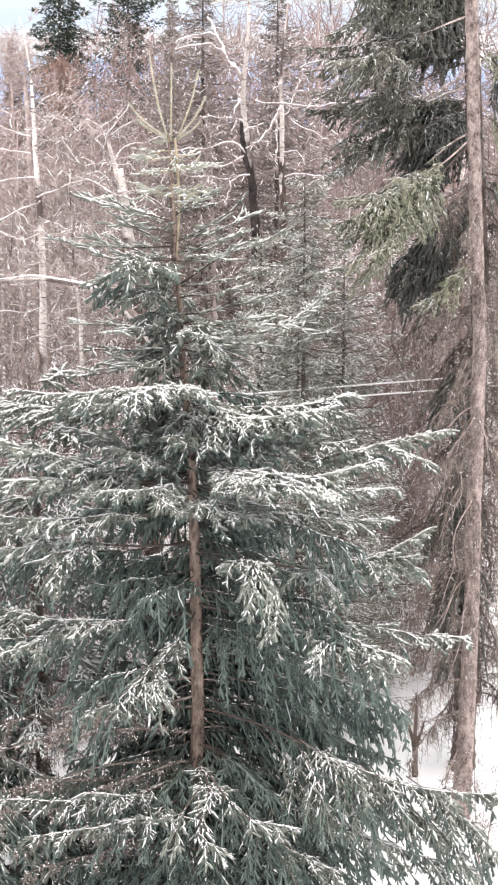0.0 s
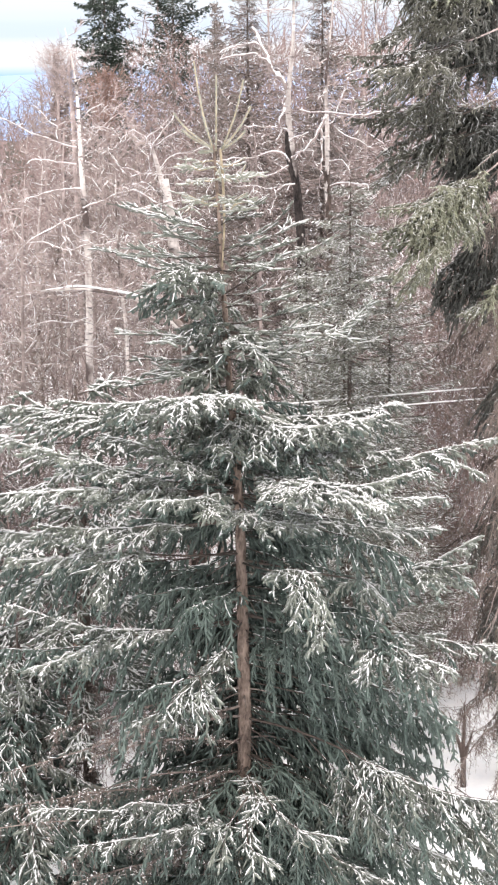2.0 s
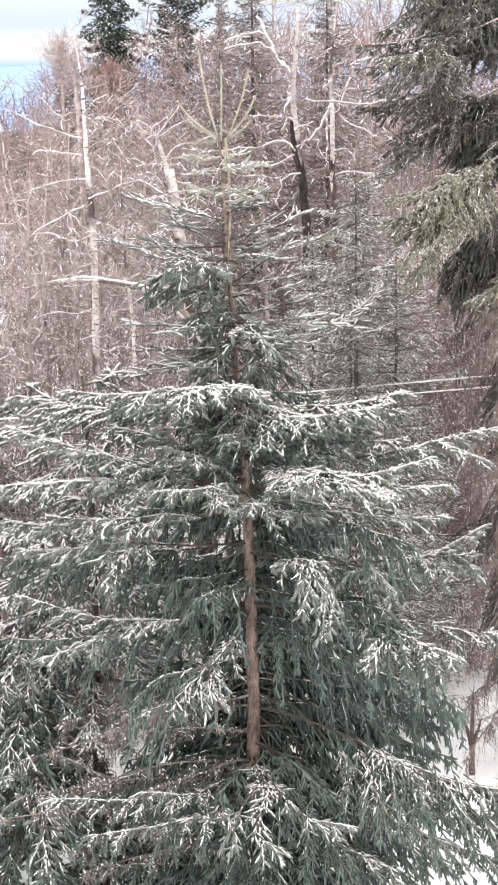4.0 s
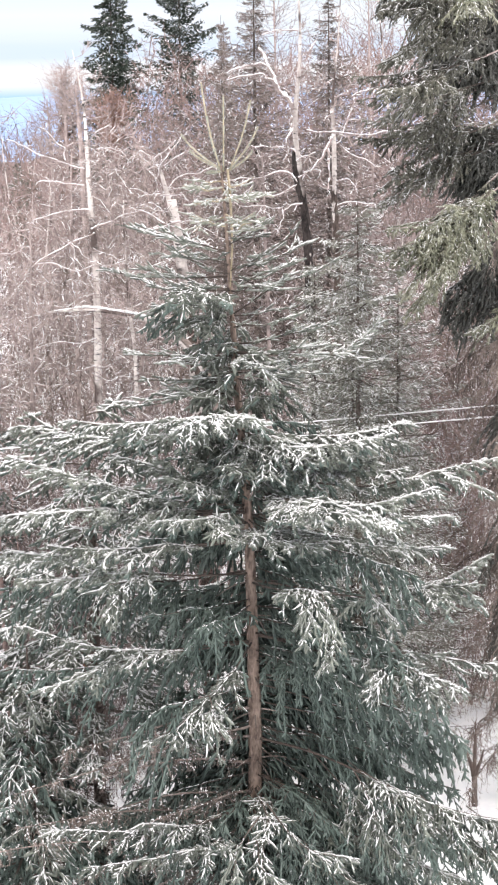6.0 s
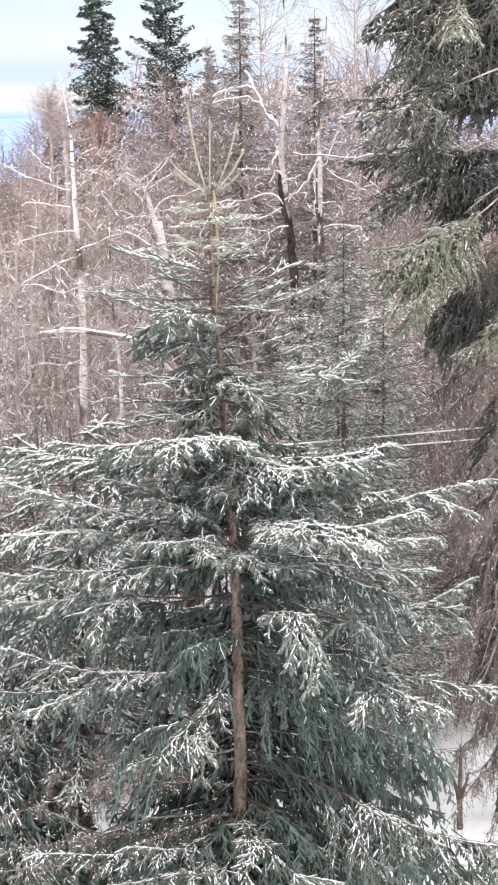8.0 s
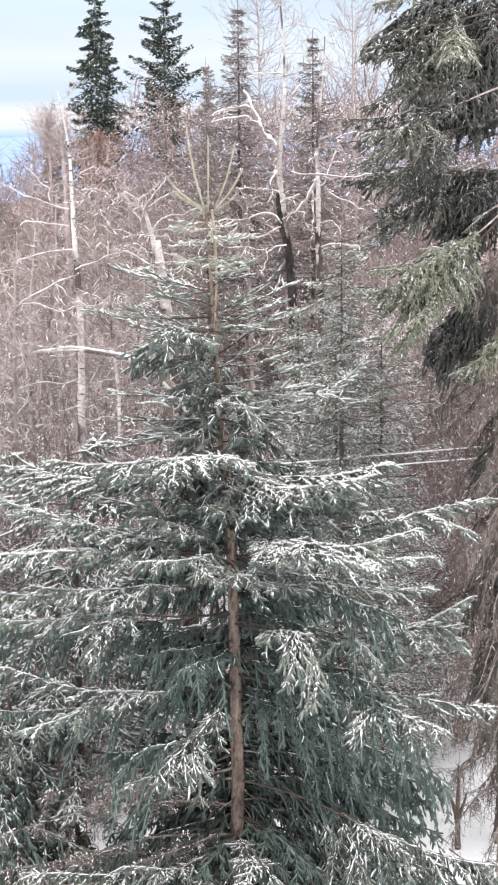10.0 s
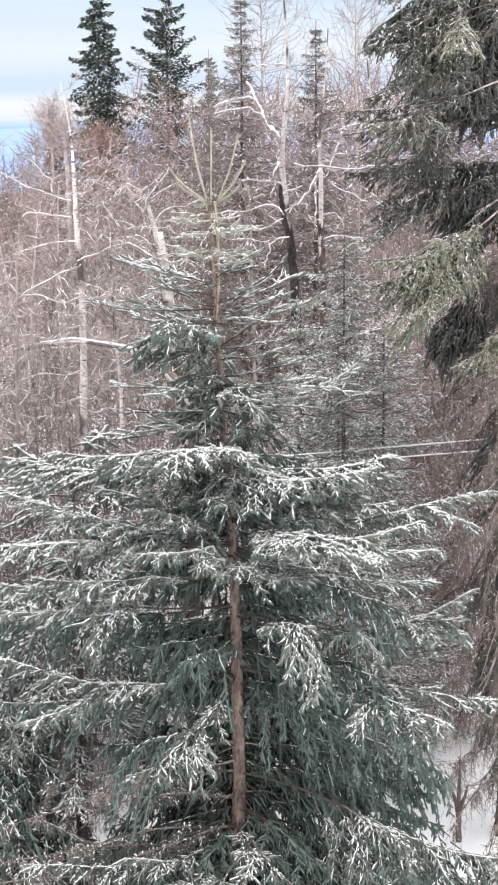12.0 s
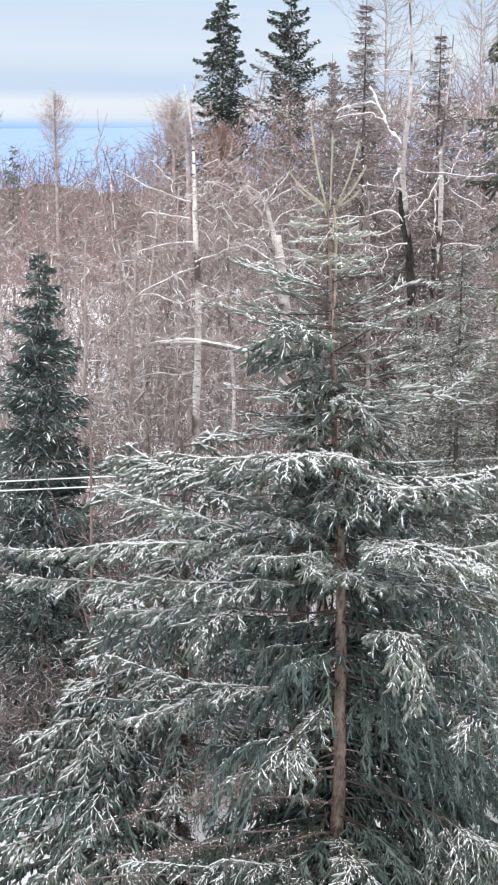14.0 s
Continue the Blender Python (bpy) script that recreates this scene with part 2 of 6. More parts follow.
def tube(points, radii, sides=12, step=0.08, rough=0.06, rng=None, flare=0.0):
    """A smooth closed tube along points, with an uneven surface and, with flare, a swollen foot."""
    pts, radii = np.array(points, float), np.array(radii, float)
    at = np.r_[0, np.cumsum(np.linalg.norm(np.diff(pts, axis=0), axis=1))]
    n = max(int(at[-1] / step), 3)
    s = np.linspace(0, at[-1], n)
    mid = np.stack([np.interp(s, at, pts[:, k]) for k in range(3)], 1)
    for _ in range(3):
        mid[1:-1] = (mid[:-2] + 2 * mid[1:-1] + mid[2:]) / 4
    r = np.interp(s, at, radii)
    r = r * (1 + flare * np.exp(-(s - 0) / 0.25))
    _, b, c = frames_of(np.gradient(mid, axis=0))
    b = np.broadcast_to(unit(np.cross([0, 1.0, 0.05], unit(np.gradient(mid, axis=0)))), mid.shape)
    c = np.cross(unit(np.gradient(mid, axis=0)), b)
    ang = np.arange(sides) * 2 * np.pi / sides
    rng = rng or np.random.default_rng(1)
    bump = 1 + rough * rng.standard_normal((n, sides))
    ring = np.cos(ang)[None, :, None] * b[:, None] + np.sin(ang)[None, :, None] * c[:, None]
    v = (mid[:, None] + ring * (r[:, None] * bump)[:, :, None]).reshape(-1, 3)
    i = np.arange(sides)
    j = (i + 1) % sides
    f = np.concatenate([np.stack([i, j, j + sides], 1), np.stack([i, j + sides, i + sides], 1)])
    f = (f[None] + (np.arange(n - 1) * sides)[:, None, None]).reshape(-1, 3)
    top = np.stack([np.full(sides - 2, (n - 1) * sides), (n - 1) * sides + i[1:-1], (n - 1) * sides + i[2:]], 1)
    return v, np.concatenate([f, top])


def needles(p0, p1, wide, count, rng, blade=0.0024, sides=3, core=0.42):
    """Needled shoots: a slim spindle of packed needles and a fringe of single needles, slanting forward round each axis."""
    n = len(p0)
    if not n:
        return np.zeros((0, 3)), np.zeros((0, 3), int)
    axis = p1 - p0
    a, b, c = frames_of(axis)
    u = (np.arange(count)[None] + rng.random((n, count))) / count
    ang = np.arange(count)[None] * 2.4 + rng.random((n, count)) * 1.2 + rng.random((n, 1)) * 6.3
    base = p0[:, None] + axis[:, None] * u[:, :, None]
    out = np.cos(ang)[:, :, None] * b[:, None] + np.sin(ang)[:, :, None] * c[:, None]
    tang = np.cos(ang)[:, :, None] * c[:, None] - np.sin(ang)[:, :, None] * b[:, None]
    w = (wide[:, None] * (1.05 - 0.25 * u) * rng.uniform(0.65, 1.2, (n, count)))[:, :, None]
    tip = base + out * w + a[:, None] * w * rng.uniform(0.1, 0.6, (n, count, 1))
    base = base + out * w * 0.2
    v = np.stack([base - tang * blade, base + tang * blade, tip], 2).reshape(-1, 3)
    f = np.arange(n * count * 3).reshape(-1, 3)
    q = np.arange(sides) * 2 * np.pi / sides + 0.5
    ring = np.cos(q)[None, :, None] * b[:, None] + np.sin(q)[None, :, None] * c[:, None]
    wd = wide[:, None, None] * rng.uniform(0.7, 1.2, (n, sides, 1)) * core
    cv = np.concatenate([p0[:, None] + ring * wd, p0[:, None] + axis[:, None] * 0.8 + ring * wd * 1.25, (p1 + a * wide[:, None] * 0.25)[:, None]], 1)
    k = np.arange(sides)
    m = (k + 1) % sides
    cf = np.concatenate([np.stack([k, m, m + sides], 1), np.stack([k, m + sides, k + sides], 1), np.stack([k + sides, m + sides, np.full(sides, 2 * sides)], 1)])
    cf = (cf[None] + (np.arange(n) * (2 * sides + 1))[:, None, None]).reshape(-1, 3)
    return np.concatenate([v, cv.reshape(-1, 3)]), np.concatenate([f, cf + len(v)])


def snow_caps(p0, p1, wide, rng, lift=0.40, full=(0.20, 0.46), lumps=2):
    """Small uneven lumps of snow in a row along the upper side of each twig."""
    axis = p1 - p0
    a = unit(axis)
    keep = np.abs(a[:, 2]) < 0.88
    p0, axis, a, wide = (np.repeat(q[keep], lumps, 0) for q in (p0, axis, a, wide))
    n = len(p0)
    if not n:
        return np.zeros((0, 3)), np.zeros((0, 3), int)
    up = unit(np.array([[0, 0, 1.0]]) - a * a[:, 2:3])
    s = np.cross(a, up)
    hw, hh = (wide * rng.uniform(*full, n))[:, None], (wide * rng.uniform(*full, n))[:, None]
    at = ((np.tile(np.arange(lumps), n // lumps) + rng.uniform(0.25, 0.8, n)) / lumps)[:, None]
    half = axis * (rng.uniform(0.5, 1.0, n) / lumps)[:, None] * 0.8
    m = p0 + axis * at + up * wide[:, None] * lift + s * (wide * rng.normal(0, 0.15, n))[:, None]
    skew = s * hw * rng.normal(0, 0.3, (n, 1))
    v = np.stack([m - half - skew, m - s * hw, m + half + skew, m + s * hw, m + up * hh + half * 0.2], 1).reshape(-1, 3)
    f = np.array([[0, 4, 1], [1, 4, 2], [2, 4, 3], [3, 4, 0]])
    return v, (f[None] + (np.arange(n) * 5)[:, None, None]).reshape(-1, 3)


def snow_lines(p0, p1, wide, rng, lift=0.45, full=(0.12, 0.34), start=(0.0, 0.35)):
    """A thin ragged ridge of snow along the upper side of each shoot, wider here and narrower there, run out at both ends."""
    a = unit(p1 - p0)
    keep = np.abs(a[:, 2]) < 0.93
    p0, p1, a, wide = p0[keep], p1[keep], a[keep], wide[keep]
    n = len(p0)
    if not n:
        return np.zeros((0, 3)), np.zeros((0, 3), int)
    up = unit(np.array([[0, 0, 1.0]]) - a * a[:, 2:3])
    s = np.cross(a, up)
    k = 3
    u0 = rng.uniform(*start, n)
    u1 = np.minimum(u0 + rng.uniform(0.45, 1.0, n), 1.08)
    u = u0[:, None] + (u1 - u0)[:, None] * (np.linspace(0, 1, k)[None] + rng.uniform(-0.09, 0.09, (n, k)))
    mid = p0[:, None] + (p1 - p0)[:, None] * u[:, :, None] + (up * wide[:, None] * lift)[:, None] + s[:, None] * (wide[:, None] * rng.normal(0, 0.12, (n, k)))[:, :, None]
    taper = np.array([0.5, 1.0, 0.4])
    size = (wide * rng.uniform(*full, n))[:, None] * taper
    gap = np.where(rng.random((n, k)) < 0.15, 0.2, 1.0)
    lw, rw, hh = (size * gap * rng.uniform(0.3, 1.3, (n, k)) for _ in range(3))
    v = np.stack([mid - s[:, None] * lw[:, :, None], mid + up[:, None] * (hh * 0.9)[:, :, None], mid + s[:, None] * rw[:, :, None]], 2).reshape(-1, 3)
    f = []
    for q in range(k - 1):
        c, d = 3 * q, 3 * q + 3
        f += [[c, c + 1, d + 1], [c, d + 1, d], [c + 1, c + 2, d + 2], [c + 1, d + 2, d + 1]]
    return v, (np.array(f)[None] + (np.arange(n) * 3 * k)[:, None, None]).reshape(-1, 3)


def drift(p):
    """How readily snow stays at each place: patches about a third of a metre across, between 0 and 1."""
    x, y, z = p.T
    s = np.sin(7.3 * x + 2.1 * np.sin(5.1 * z)) + np.sin(8.9 * y + 1.7 * np.sin(6.3 * x)) + np.sin(9.7 * z + 2.3 * np.sin(4.7 * y))
    return np.clip(0.88 + 0.38 * s, 0.08, 1)


def along(poly, u):
    s = np.linspace(0, 1, len(poly))
    return np.stack([np.interp(u, s, poly[:, k]) for k in range(3)], -1)


def smooth_line(way, count=19):
    """An even, rounded line through a few points."""
    way = np.array(way, float)
    at = np.r_[0, np.cumsum(np.linalg.norm(np.diff(way, axis=0), axis=1))]
    s = np.linspace(0, at[-1], count)
    line = np.stack([np.interp(s, at, way[:, k]) for k in range(3)], 1)
    for _ in range(3):
        line[1:-1] = (line[:-2] + 2 * line[1:-1] + line[2:]) / 4
    return line


def grow_bough(a, b, sag, rng, **how):
    """A bough from a to b that sags between."""
    u = np.linspace(0, 1, 9)
    a, b = np.array(a, float), np.array(b, float)
    way = a + (b - a) * u[:, None]
    way[:, 2] -= sag * np.sin(np.pi * u) ** 1.2
    return frond(way, rng, **how)


def frond(way, rng, spacing=0.10, wide=0.028, count=14, snow=0.6, fan=0.32, bare=0.2, hang=0.5, thick=0.012, most=0.5, sub=0.065, shoot=0.13, open_to=None, ridge=1.0, fine=0.4, full=(0.12, 0.32), under=1.0):
    """A spruce bough along a line: its limb, the side branches that bend down from it, and their needled shoots. Returns wood, needles, snow and twigs."""
    down = np.array([0, 0, -1.0])
    poly = smooth_line(way)
    np_ = len(poly)
    long = float(np.linalg.norm(np.diff(poly, axis=0), axis=1).sum())
    u = np.linspace(0, 1, np_)
    poly = poly + np.cumsum(rng.normal(0, 0.011, (np_, 3)), 0) * np.sin(np.pi * u)[:, None]
    poly[:, 2] += 0.02 * long * (np.clip(u - 0.75, 0, 1) / 0.25) ** 2 - 0.02 * long * np.sin(np.pi * u) * rng.uniform(0, 1.5)
    r = np.interp(u, [0, 1], [thick * (0.35 + 0.5 * long), 0.003])
    wood, twigs = [tube(poly, r, 5, long / 16, 0.05, rng)], []
    n = max(int(long * (1 - bare) / spacing), 2)
    at = bare + (1 - bare) * (np.arange(n) + rng.random(n) * 0.8) / n
    at = (np.repeat(at, 2) + rng.normal(0, 0.014, 2 * n)).clip(bare * 0.7, 0.985)
    hand = np.tile([1.0, -1.0], n)
    base = along(poly, at)
    ahead = unit(along(poly, (at + 0.05).clip(0, 1)) - along(poly, (at - 0.05).clip(0, 1)))
    side = unit(np.cross(ahead * [1, 1, 0.3] + (poly[-1] - poly[0]) * 0.15, [0, 0, 1.0]))
    grown = np.minimum(1, (at - bare) / 0.22 + 0.35)
    size = min(most, fan * long * (1.15 - 0.35 * bare) + 0.08) * ((1 - at) ** 0.6 * grown + 0.14) * rng.uniform(0.4, 1.3, 2 * n)
    fall = hang * rng.uniform(-0.15, 0.8, 2 * n) * np.minimum(1, 0.3 + size / 0.35)
    out = unit(ahead * rng.uniform(0.6, 1.1, (2 * n, 1)) + side * (hand * rng.uniform(0.35, 0.95, 2 * n))[:, None] + down * (fall - 0.05)[:, None])
    bend = (size * hang * rng.uniform(0.3, 1.2, 2 * n))[:, None]
    steps = 5
    v = np.linspace(0, 1, steps)
    lat = base[:, None] + out[:, None] * (size[:, None] * v)[:, :, None]
    lat[:, :, 2] -= bend * v**2
    lat[:, 1:] += rng.normal(0, 0.05, (2 * n, steps - 1, 3)) * size[:, None, None] * 0.5
    twigs.append(prisms(lat[:, 0], lat[:, 2], 0.0035, 0.0025))
    s0, s1 = [lat[:, k] for k in range(1, steps - 1)], [lat[:, k] for k in range(2, steps)]
    top = [np.ones(len(base), bool)] * (steps - 2)
    cap = min(shoot, 0.05 + 0.07 * long)
    for k in range(max(int(size.max() / sub), 1)):
        for h in (1.0, -1.0, 0.0):
            d = (k + 0.5) * sub + rng.uniform(-0.02, 0.02, 2 * n)
            ok = (d < size * 0.98) & (rng.random(2 * n) < (1.0 if h else min(1.0, 1.5 * max(hang, 0.0) * under)))
            if not ok.any():
                continue
            w, c = (d / size)[ok], ok.sum()
            x = w * (steps - 1)
            lo = np.minimum(x.astype(int), steps - 2)
            mix = (x - lo)[:, None]
            l0, l1 = lat[ok, lo], lat[ok, lo + 1]
            p, run = l0 + (l1 - l0) * mix, unit(l1 - l0)
            ls = unit(np.cross(run + [0, 0, 1e-3], [0, 0, 1.0]))
            if h:
                go = unit(run * rng.uniform(0.7, 1.1, (c, 1)) + ls * h * rng.uniform(0.35, 0.8, (c, 1)) + down * (hang * rng.uniform(-0.2, 0.5, (c, 1))))
            else:
                go = unit(run * rng.uniform(0.1, 0.6, (c, 1)) + ls * rng.uniform(-0.5, 0.5, (c, 1)) + down * rng.uniform(0.6, 1.2, (c, 1)))
            go = unit(go + rng.normal(0, 0.13, (c, 3)))
            ln = rng.uniform(0.4, 1.5, (c, 1)) * cap * (1.15 - 0.4 * w[:, None])
            s0.append(p)
            s1.append(p + go * ln)
            top.append(np.full(c, h != 0.0))
    q = np.linspace(max(0.4, bare), 1, max(int(long * 8), 3))
    s0.append(along(poly, q[:-1]))
    s1.append(along(poly, q[1:]))
    top.append(np.ones(len(q) - 1, bool))
    h0 = along(poly, rng.uniform(bare, 1, int(long * 22 * max(hang, 0.0) * under)))
    s0.append(h0)
    s1.append(h0 + unit(rng.normal(0, 0.3, h0.shape) + unit(poly[-1] - poly[0]) * 0.4 + down * (0.4 + 2 * hang)) * rng.uniform(0.6, 1.3, (len(h0), 1)) * cap)
    top.append(np.zeros(len(h0), bool))
    s0, s1, top = np.concatenate(s0), np.concatenate(s1), np.concatenate(top)
    w = wide * rng.uniform(0.7, 1.2, len(s0))
    flat = poly[:, :2]
    near = np.argmin(((s0[:, None, :2] - flat[None]) ** 2).sum(2), 1)
    reach, below = near / (np_ - 1), poly[near, 2] - s0[:, 2]
    steep = unit(s1 - s0)[:, 2]
    level = np.interp(steep, [-0.85, -0.45], [0.25, 1.0]) * np.interp(below, [0.04, 0.20], [1.0, 0.10])
    # needles below the limb, split off to take the shade-darkened colour
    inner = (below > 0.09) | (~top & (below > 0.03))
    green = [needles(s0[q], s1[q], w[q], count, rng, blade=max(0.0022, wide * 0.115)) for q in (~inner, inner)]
    held = top & (rng.random(len(s0)) < 0.78 * snow * level * np.interp(reach, [0.1, 0.5], [0.35, 1.0]))
    l0, l1 = lat[:, :-1].reshape(-1, 3), lat[:, 1:].reshape(-1, 3)
    nl = np.argmin(((l0[:, None, :2] - flat[None]) ** 2).sum(2), 1)
    lain = rng.random(len(l0)) < 1.7 * ridge * snow * np.interp(poly[nl, 2] - l0[:, 2], [0.04, 0.20], [1.0, 0.08])
    lain &= np.abs(unit(l1 - l0)[:, 2]) < 0.8
    if open_to:
        held &= rng.random(len(s0)) < open_to(s1)
        lain &= rng.random(len(l0)) < open_to(l1)
    ks = np.flatnonzero(u > max(0.12, bare * 0.8))[:-1]
    caps = [snow_lines(s0[held], s1[held], w[held], rng, full=full), snow_lines(l0[lain], l1[lain], np.full(lain.sum(), wide), rng, full=(full[0], 1.1 * full[1]), start=(-0.1, 0.05))]
    if snow * ridge > 0.15:
        caps.append(snow_lines(poly[ks], poly[ks + 1], np.maximum(r[ks] * 1.8, wide * 0.8), rng, full=(0.25, 0.5), start=(-0.1, 0.1)))
    # crumbs of snow caught among the needles
    spot = np.flatnonzero(top & (rng.random(len(s0)) < fine * snow * level))
    if len(spot):
        c = s0[spot] + (s1 - s0)[spot] * rng.random((len(spot), 1)) + rng.normal(0, 0.3, (len(spot), 3)) * w[spot][:, None]
        d = rng.normal(0, 1, c.shape) * w[spot][:, None] * 0.4
        caps.append(snow_caps(c, c + d * [1, 1, 0.3], w[spot] * 0.8, rng, 0.5, (0.15, 0.4), 1))
    return wood, green, caps, twigs


def add_bough(tree, geo, mat, wood_mat, label="", under=None):
    """Hang a bough under its tree: the limb, with its needles, the sheltered needles that hang below, in a shaded
    colour where one is passed, and its snow.
    """
    limb = part("branch", geo[0], wood_mat, tree, label, True)
    tagged(part("twig_spray", geo[3], wood_mat, limb), kind="stuff")
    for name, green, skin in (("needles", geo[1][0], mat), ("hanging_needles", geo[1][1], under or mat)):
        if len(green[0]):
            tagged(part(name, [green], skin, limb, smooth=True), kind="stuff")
    if any(len(v) for v, _ in geo[2]):
        tagged(part("snow", geo[2], POWDER, limb, "powdery snow lying on the shoots", True), kind="stuff")


def dead_bough(a, b, sag, rng, count=26, drop=0.35, white=0.35):
    """A bare crooked limb with thin bent twigs hanging from it."""
    a, b = np.array(a, float), np.array(b, float)
    u = np.linspace(0, 1, 13)
    poly = a + (b - a) * u[:, None]
    poly[:, 2] += sag * np.sin(np.pi * u)
    poly[1:] += np.cumsum(rng.normal(0, 0.022, (12, 3)), 0)
    r = np.interp(u, [0, 1], [0.014, 0.003])
    limb = [tube(poly, r, 4, np.linalg.norm(b - a) / 12, 0.05, rng)]
    p = along(poly, rng.uniform(0.12, 1, count))
    long = rng.uniform(0.08, drop, (count, 1)) * rng.uniform(0.3, 1.0, (count, 1))
    m = p + rng.normal(0, 0.045, p.shape) - np.array([0, 0, 0.45]) * long
    q = m + rng.normal(0, 0.028, p.shape) - np.array([0, 0, 0.75]) * long
    twigs, spots = [ribbons(p, m, q, 0.0034, rng)], [p, m]
    for _ in range(7):
        way = rng.random((count, 1))
        s = np.where(rng.random((count, 1)) < 0.5, p + (m - p) * way, m + (q - m) * way)
        e = s + rng.normal(0, 0.026, p.shape) - np.array([0, 0, 1]) * rng.uniform(0.0, 0.06, (count, 1))
        twigs.append(ribbons(s, (s + e) / 2 + rng.normal(0, 0.009, s.shape), e, 0.0024, rng))
        spots.append(s)
    c = np.concatenate(spots)
    c = c[rng.random(len(c)) < white]
    d = rng.normal(0, 0.007, c.shape)
    return limb, twigs, snow_caps(c - d, c + d, np.full(len(c), 0.014), rng, 0.3, (0.25, 0.5), 1)


def add_dead(tree, geo, mat, label):
    limb = part("dead_branch", geo[0], mat, tree, label)
    tagged(part("twig_spray", geo[1], mat, limb), kind="stuff")
    tagged(part("snow", [geo[2]], SNOW, limb, smooth=True), kind="stuff")


def ground():
    gx = np.r_[-4000, -1200, -400, -150, np.linspace(-60, 40, 168), 150, 400, 1200, 4000]
    gy = np.r_[-4000, -600, -60, np.linspace(-8, 90, 164), 150, 300, 700, 1500, 4200]
    x, y = np.meshgrid(gx, gy)
    z = np.zeros_like(x)
    for i in range(x.shape[0]):
        for j in range(x.shape[1]):
            if abs(x[i, j]) < 70 and -10 < y[i, j] < 100:
                z[i, j] = 0.10 * noise.noise((x[i, j] * 0.45, y[i, j] * 0.45, 0)) + 0.05 * noise.noise((x[i, j] * 1.7, y[i, j] * 1.7, 3))
    v = np.stack([x, y, z], -1).reshape(-1, 3)
    ny, nx = x.shape
    i = (np.arange(ny - 1)[:, None] * nx + np.arange(nx - 1)[None]).ravel()
    f = np.concatenate([np.stack([i, i + 1, i + nx + 1], 1), np.stack([i, i + nx + 1, i + nx], 1)])
    ob = new("ground", mesh_of("ground", [(v, f)], SNOW, True))
    tagged(ob, "snow-covered forest floor under spruces and birches", "ground", kind="structure")


ground()


# ---- far hills, blue with distance: the haze is painted on as a glow ----
def hills():
    m = bpy.data.materials.new("hazy_blue_hills")
    m.use_nodes = True
    n, l = m.node_tree.nodes, m.node_tree.links.new
    bsdf = n["Principled BSDF"]
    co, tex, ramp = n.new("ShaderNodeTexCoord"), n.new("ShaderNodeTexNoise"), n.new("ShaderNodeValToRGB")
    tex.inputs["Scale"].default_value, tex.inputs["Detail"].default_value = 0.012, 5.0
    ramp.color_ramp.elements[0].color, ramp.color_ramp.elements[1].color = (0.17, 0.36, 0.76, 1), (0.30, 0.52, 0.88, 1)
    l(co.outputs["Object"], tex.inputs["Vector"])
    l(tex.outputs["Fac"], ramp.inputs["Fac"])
    # near-black base; the blue of the haze comes from emission, not from light
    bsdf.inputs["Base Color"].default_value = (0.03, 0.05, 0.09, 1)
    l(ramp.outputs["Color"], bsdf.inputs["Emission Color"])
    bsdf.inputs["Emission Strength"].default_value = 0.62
    xs = np.linspace(-3600, 3600, 240)
    rows = []
    for depth, low, high in ((186, 0.6, 0), (800, 1.0, 0), (2600, 2.0, 0), (2900, 4.0, 5), (3300, 8.0, 10), (3600, -2.0, 0)):
        top = np.array([low + high * (0.5 + noise.noise((x / 420, depth / 900, 1))) + 0.25 * high * noise.noise((x / 110, 4, depth)) for x in xs])
        rows.append(np.stack([xs, np.full(240, float(depth)), top], 1))
    v = np.concatenate(rows)
    i = (np.arange(5)[:, None] * 240 + np.arange(239)[None]).ravel()
    f = np.concatenate([np.stack([i, i + 1, i + 241], 1), np.stack([i, i + 241, i + 240], 1)])
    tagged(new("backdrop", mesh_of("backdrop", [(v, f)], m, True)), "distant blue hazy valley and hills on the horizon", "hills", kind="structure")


hills()


def far_woods():
    xs, ys = np.meshgrid(np.linspace(-160, 110, 200), np.linspace(88, 190, 70))
    z = np.array([1.6 + 1.6 * noise.noise((p * 0.16, q * 0.10, 2)) + 1.0 * noise.noise((p * 0.55, q * 0.5, 7)) for p, q in zip(xs.ravel(), ys.ravel())])
    v = np.stack([xs.ravel(), ys.ravel(), z * np.interp(ys.ravel(), [88, 95, 180, 190], [0, 1, 1, 0])], 1)
    i = (np.arange(69)[:, None] * 200 + np.arange(199)[None]).ravel()
    f = np.concatenate([np.stack([i, i + 1, i + 201], 1), np.stack([i, i + 201, i + 200], 1)])
    tagged(new("far_woods", mesh_of("far_woods", [(v, f)], TWIG)), "distant leafless woods in the valley", "woods", kind="stuff")


far_woods()

# ---- the young spruce in the middle ----
TRUNK = [(-0.49, 14.1, -0.05), (-0.47, 14.1, 1.15), (-0.46, 14.1, 1.97), (-0.45, 14.1, 2.5), (-0.46, 14.1, 3.25), (-0.47, 14.1, 4.05), (-0.50, 14.1, 4.84), (-0.56, 14.1, 5.57), (-0.60, 14.1, 6.48), (-0.63, 14.1, 7.03), (-0.66, 14.1, 7.45)]
young = tagged(new("spruce_tree"), "young green spruce, boughs dusted with snow, standing in snow", "tree")
rng = np.random.default_rng(11)
part("trunk", [tube(TRUNK, [0.078, 0.068, 0.061, 0.058, 0.051, 0.045, 0.038, 0.029, 0.018, 0.013, 0.010], 12, 0.05, 0.05, rng, 0.3)], BARK, young, "brown scaly bark", True)
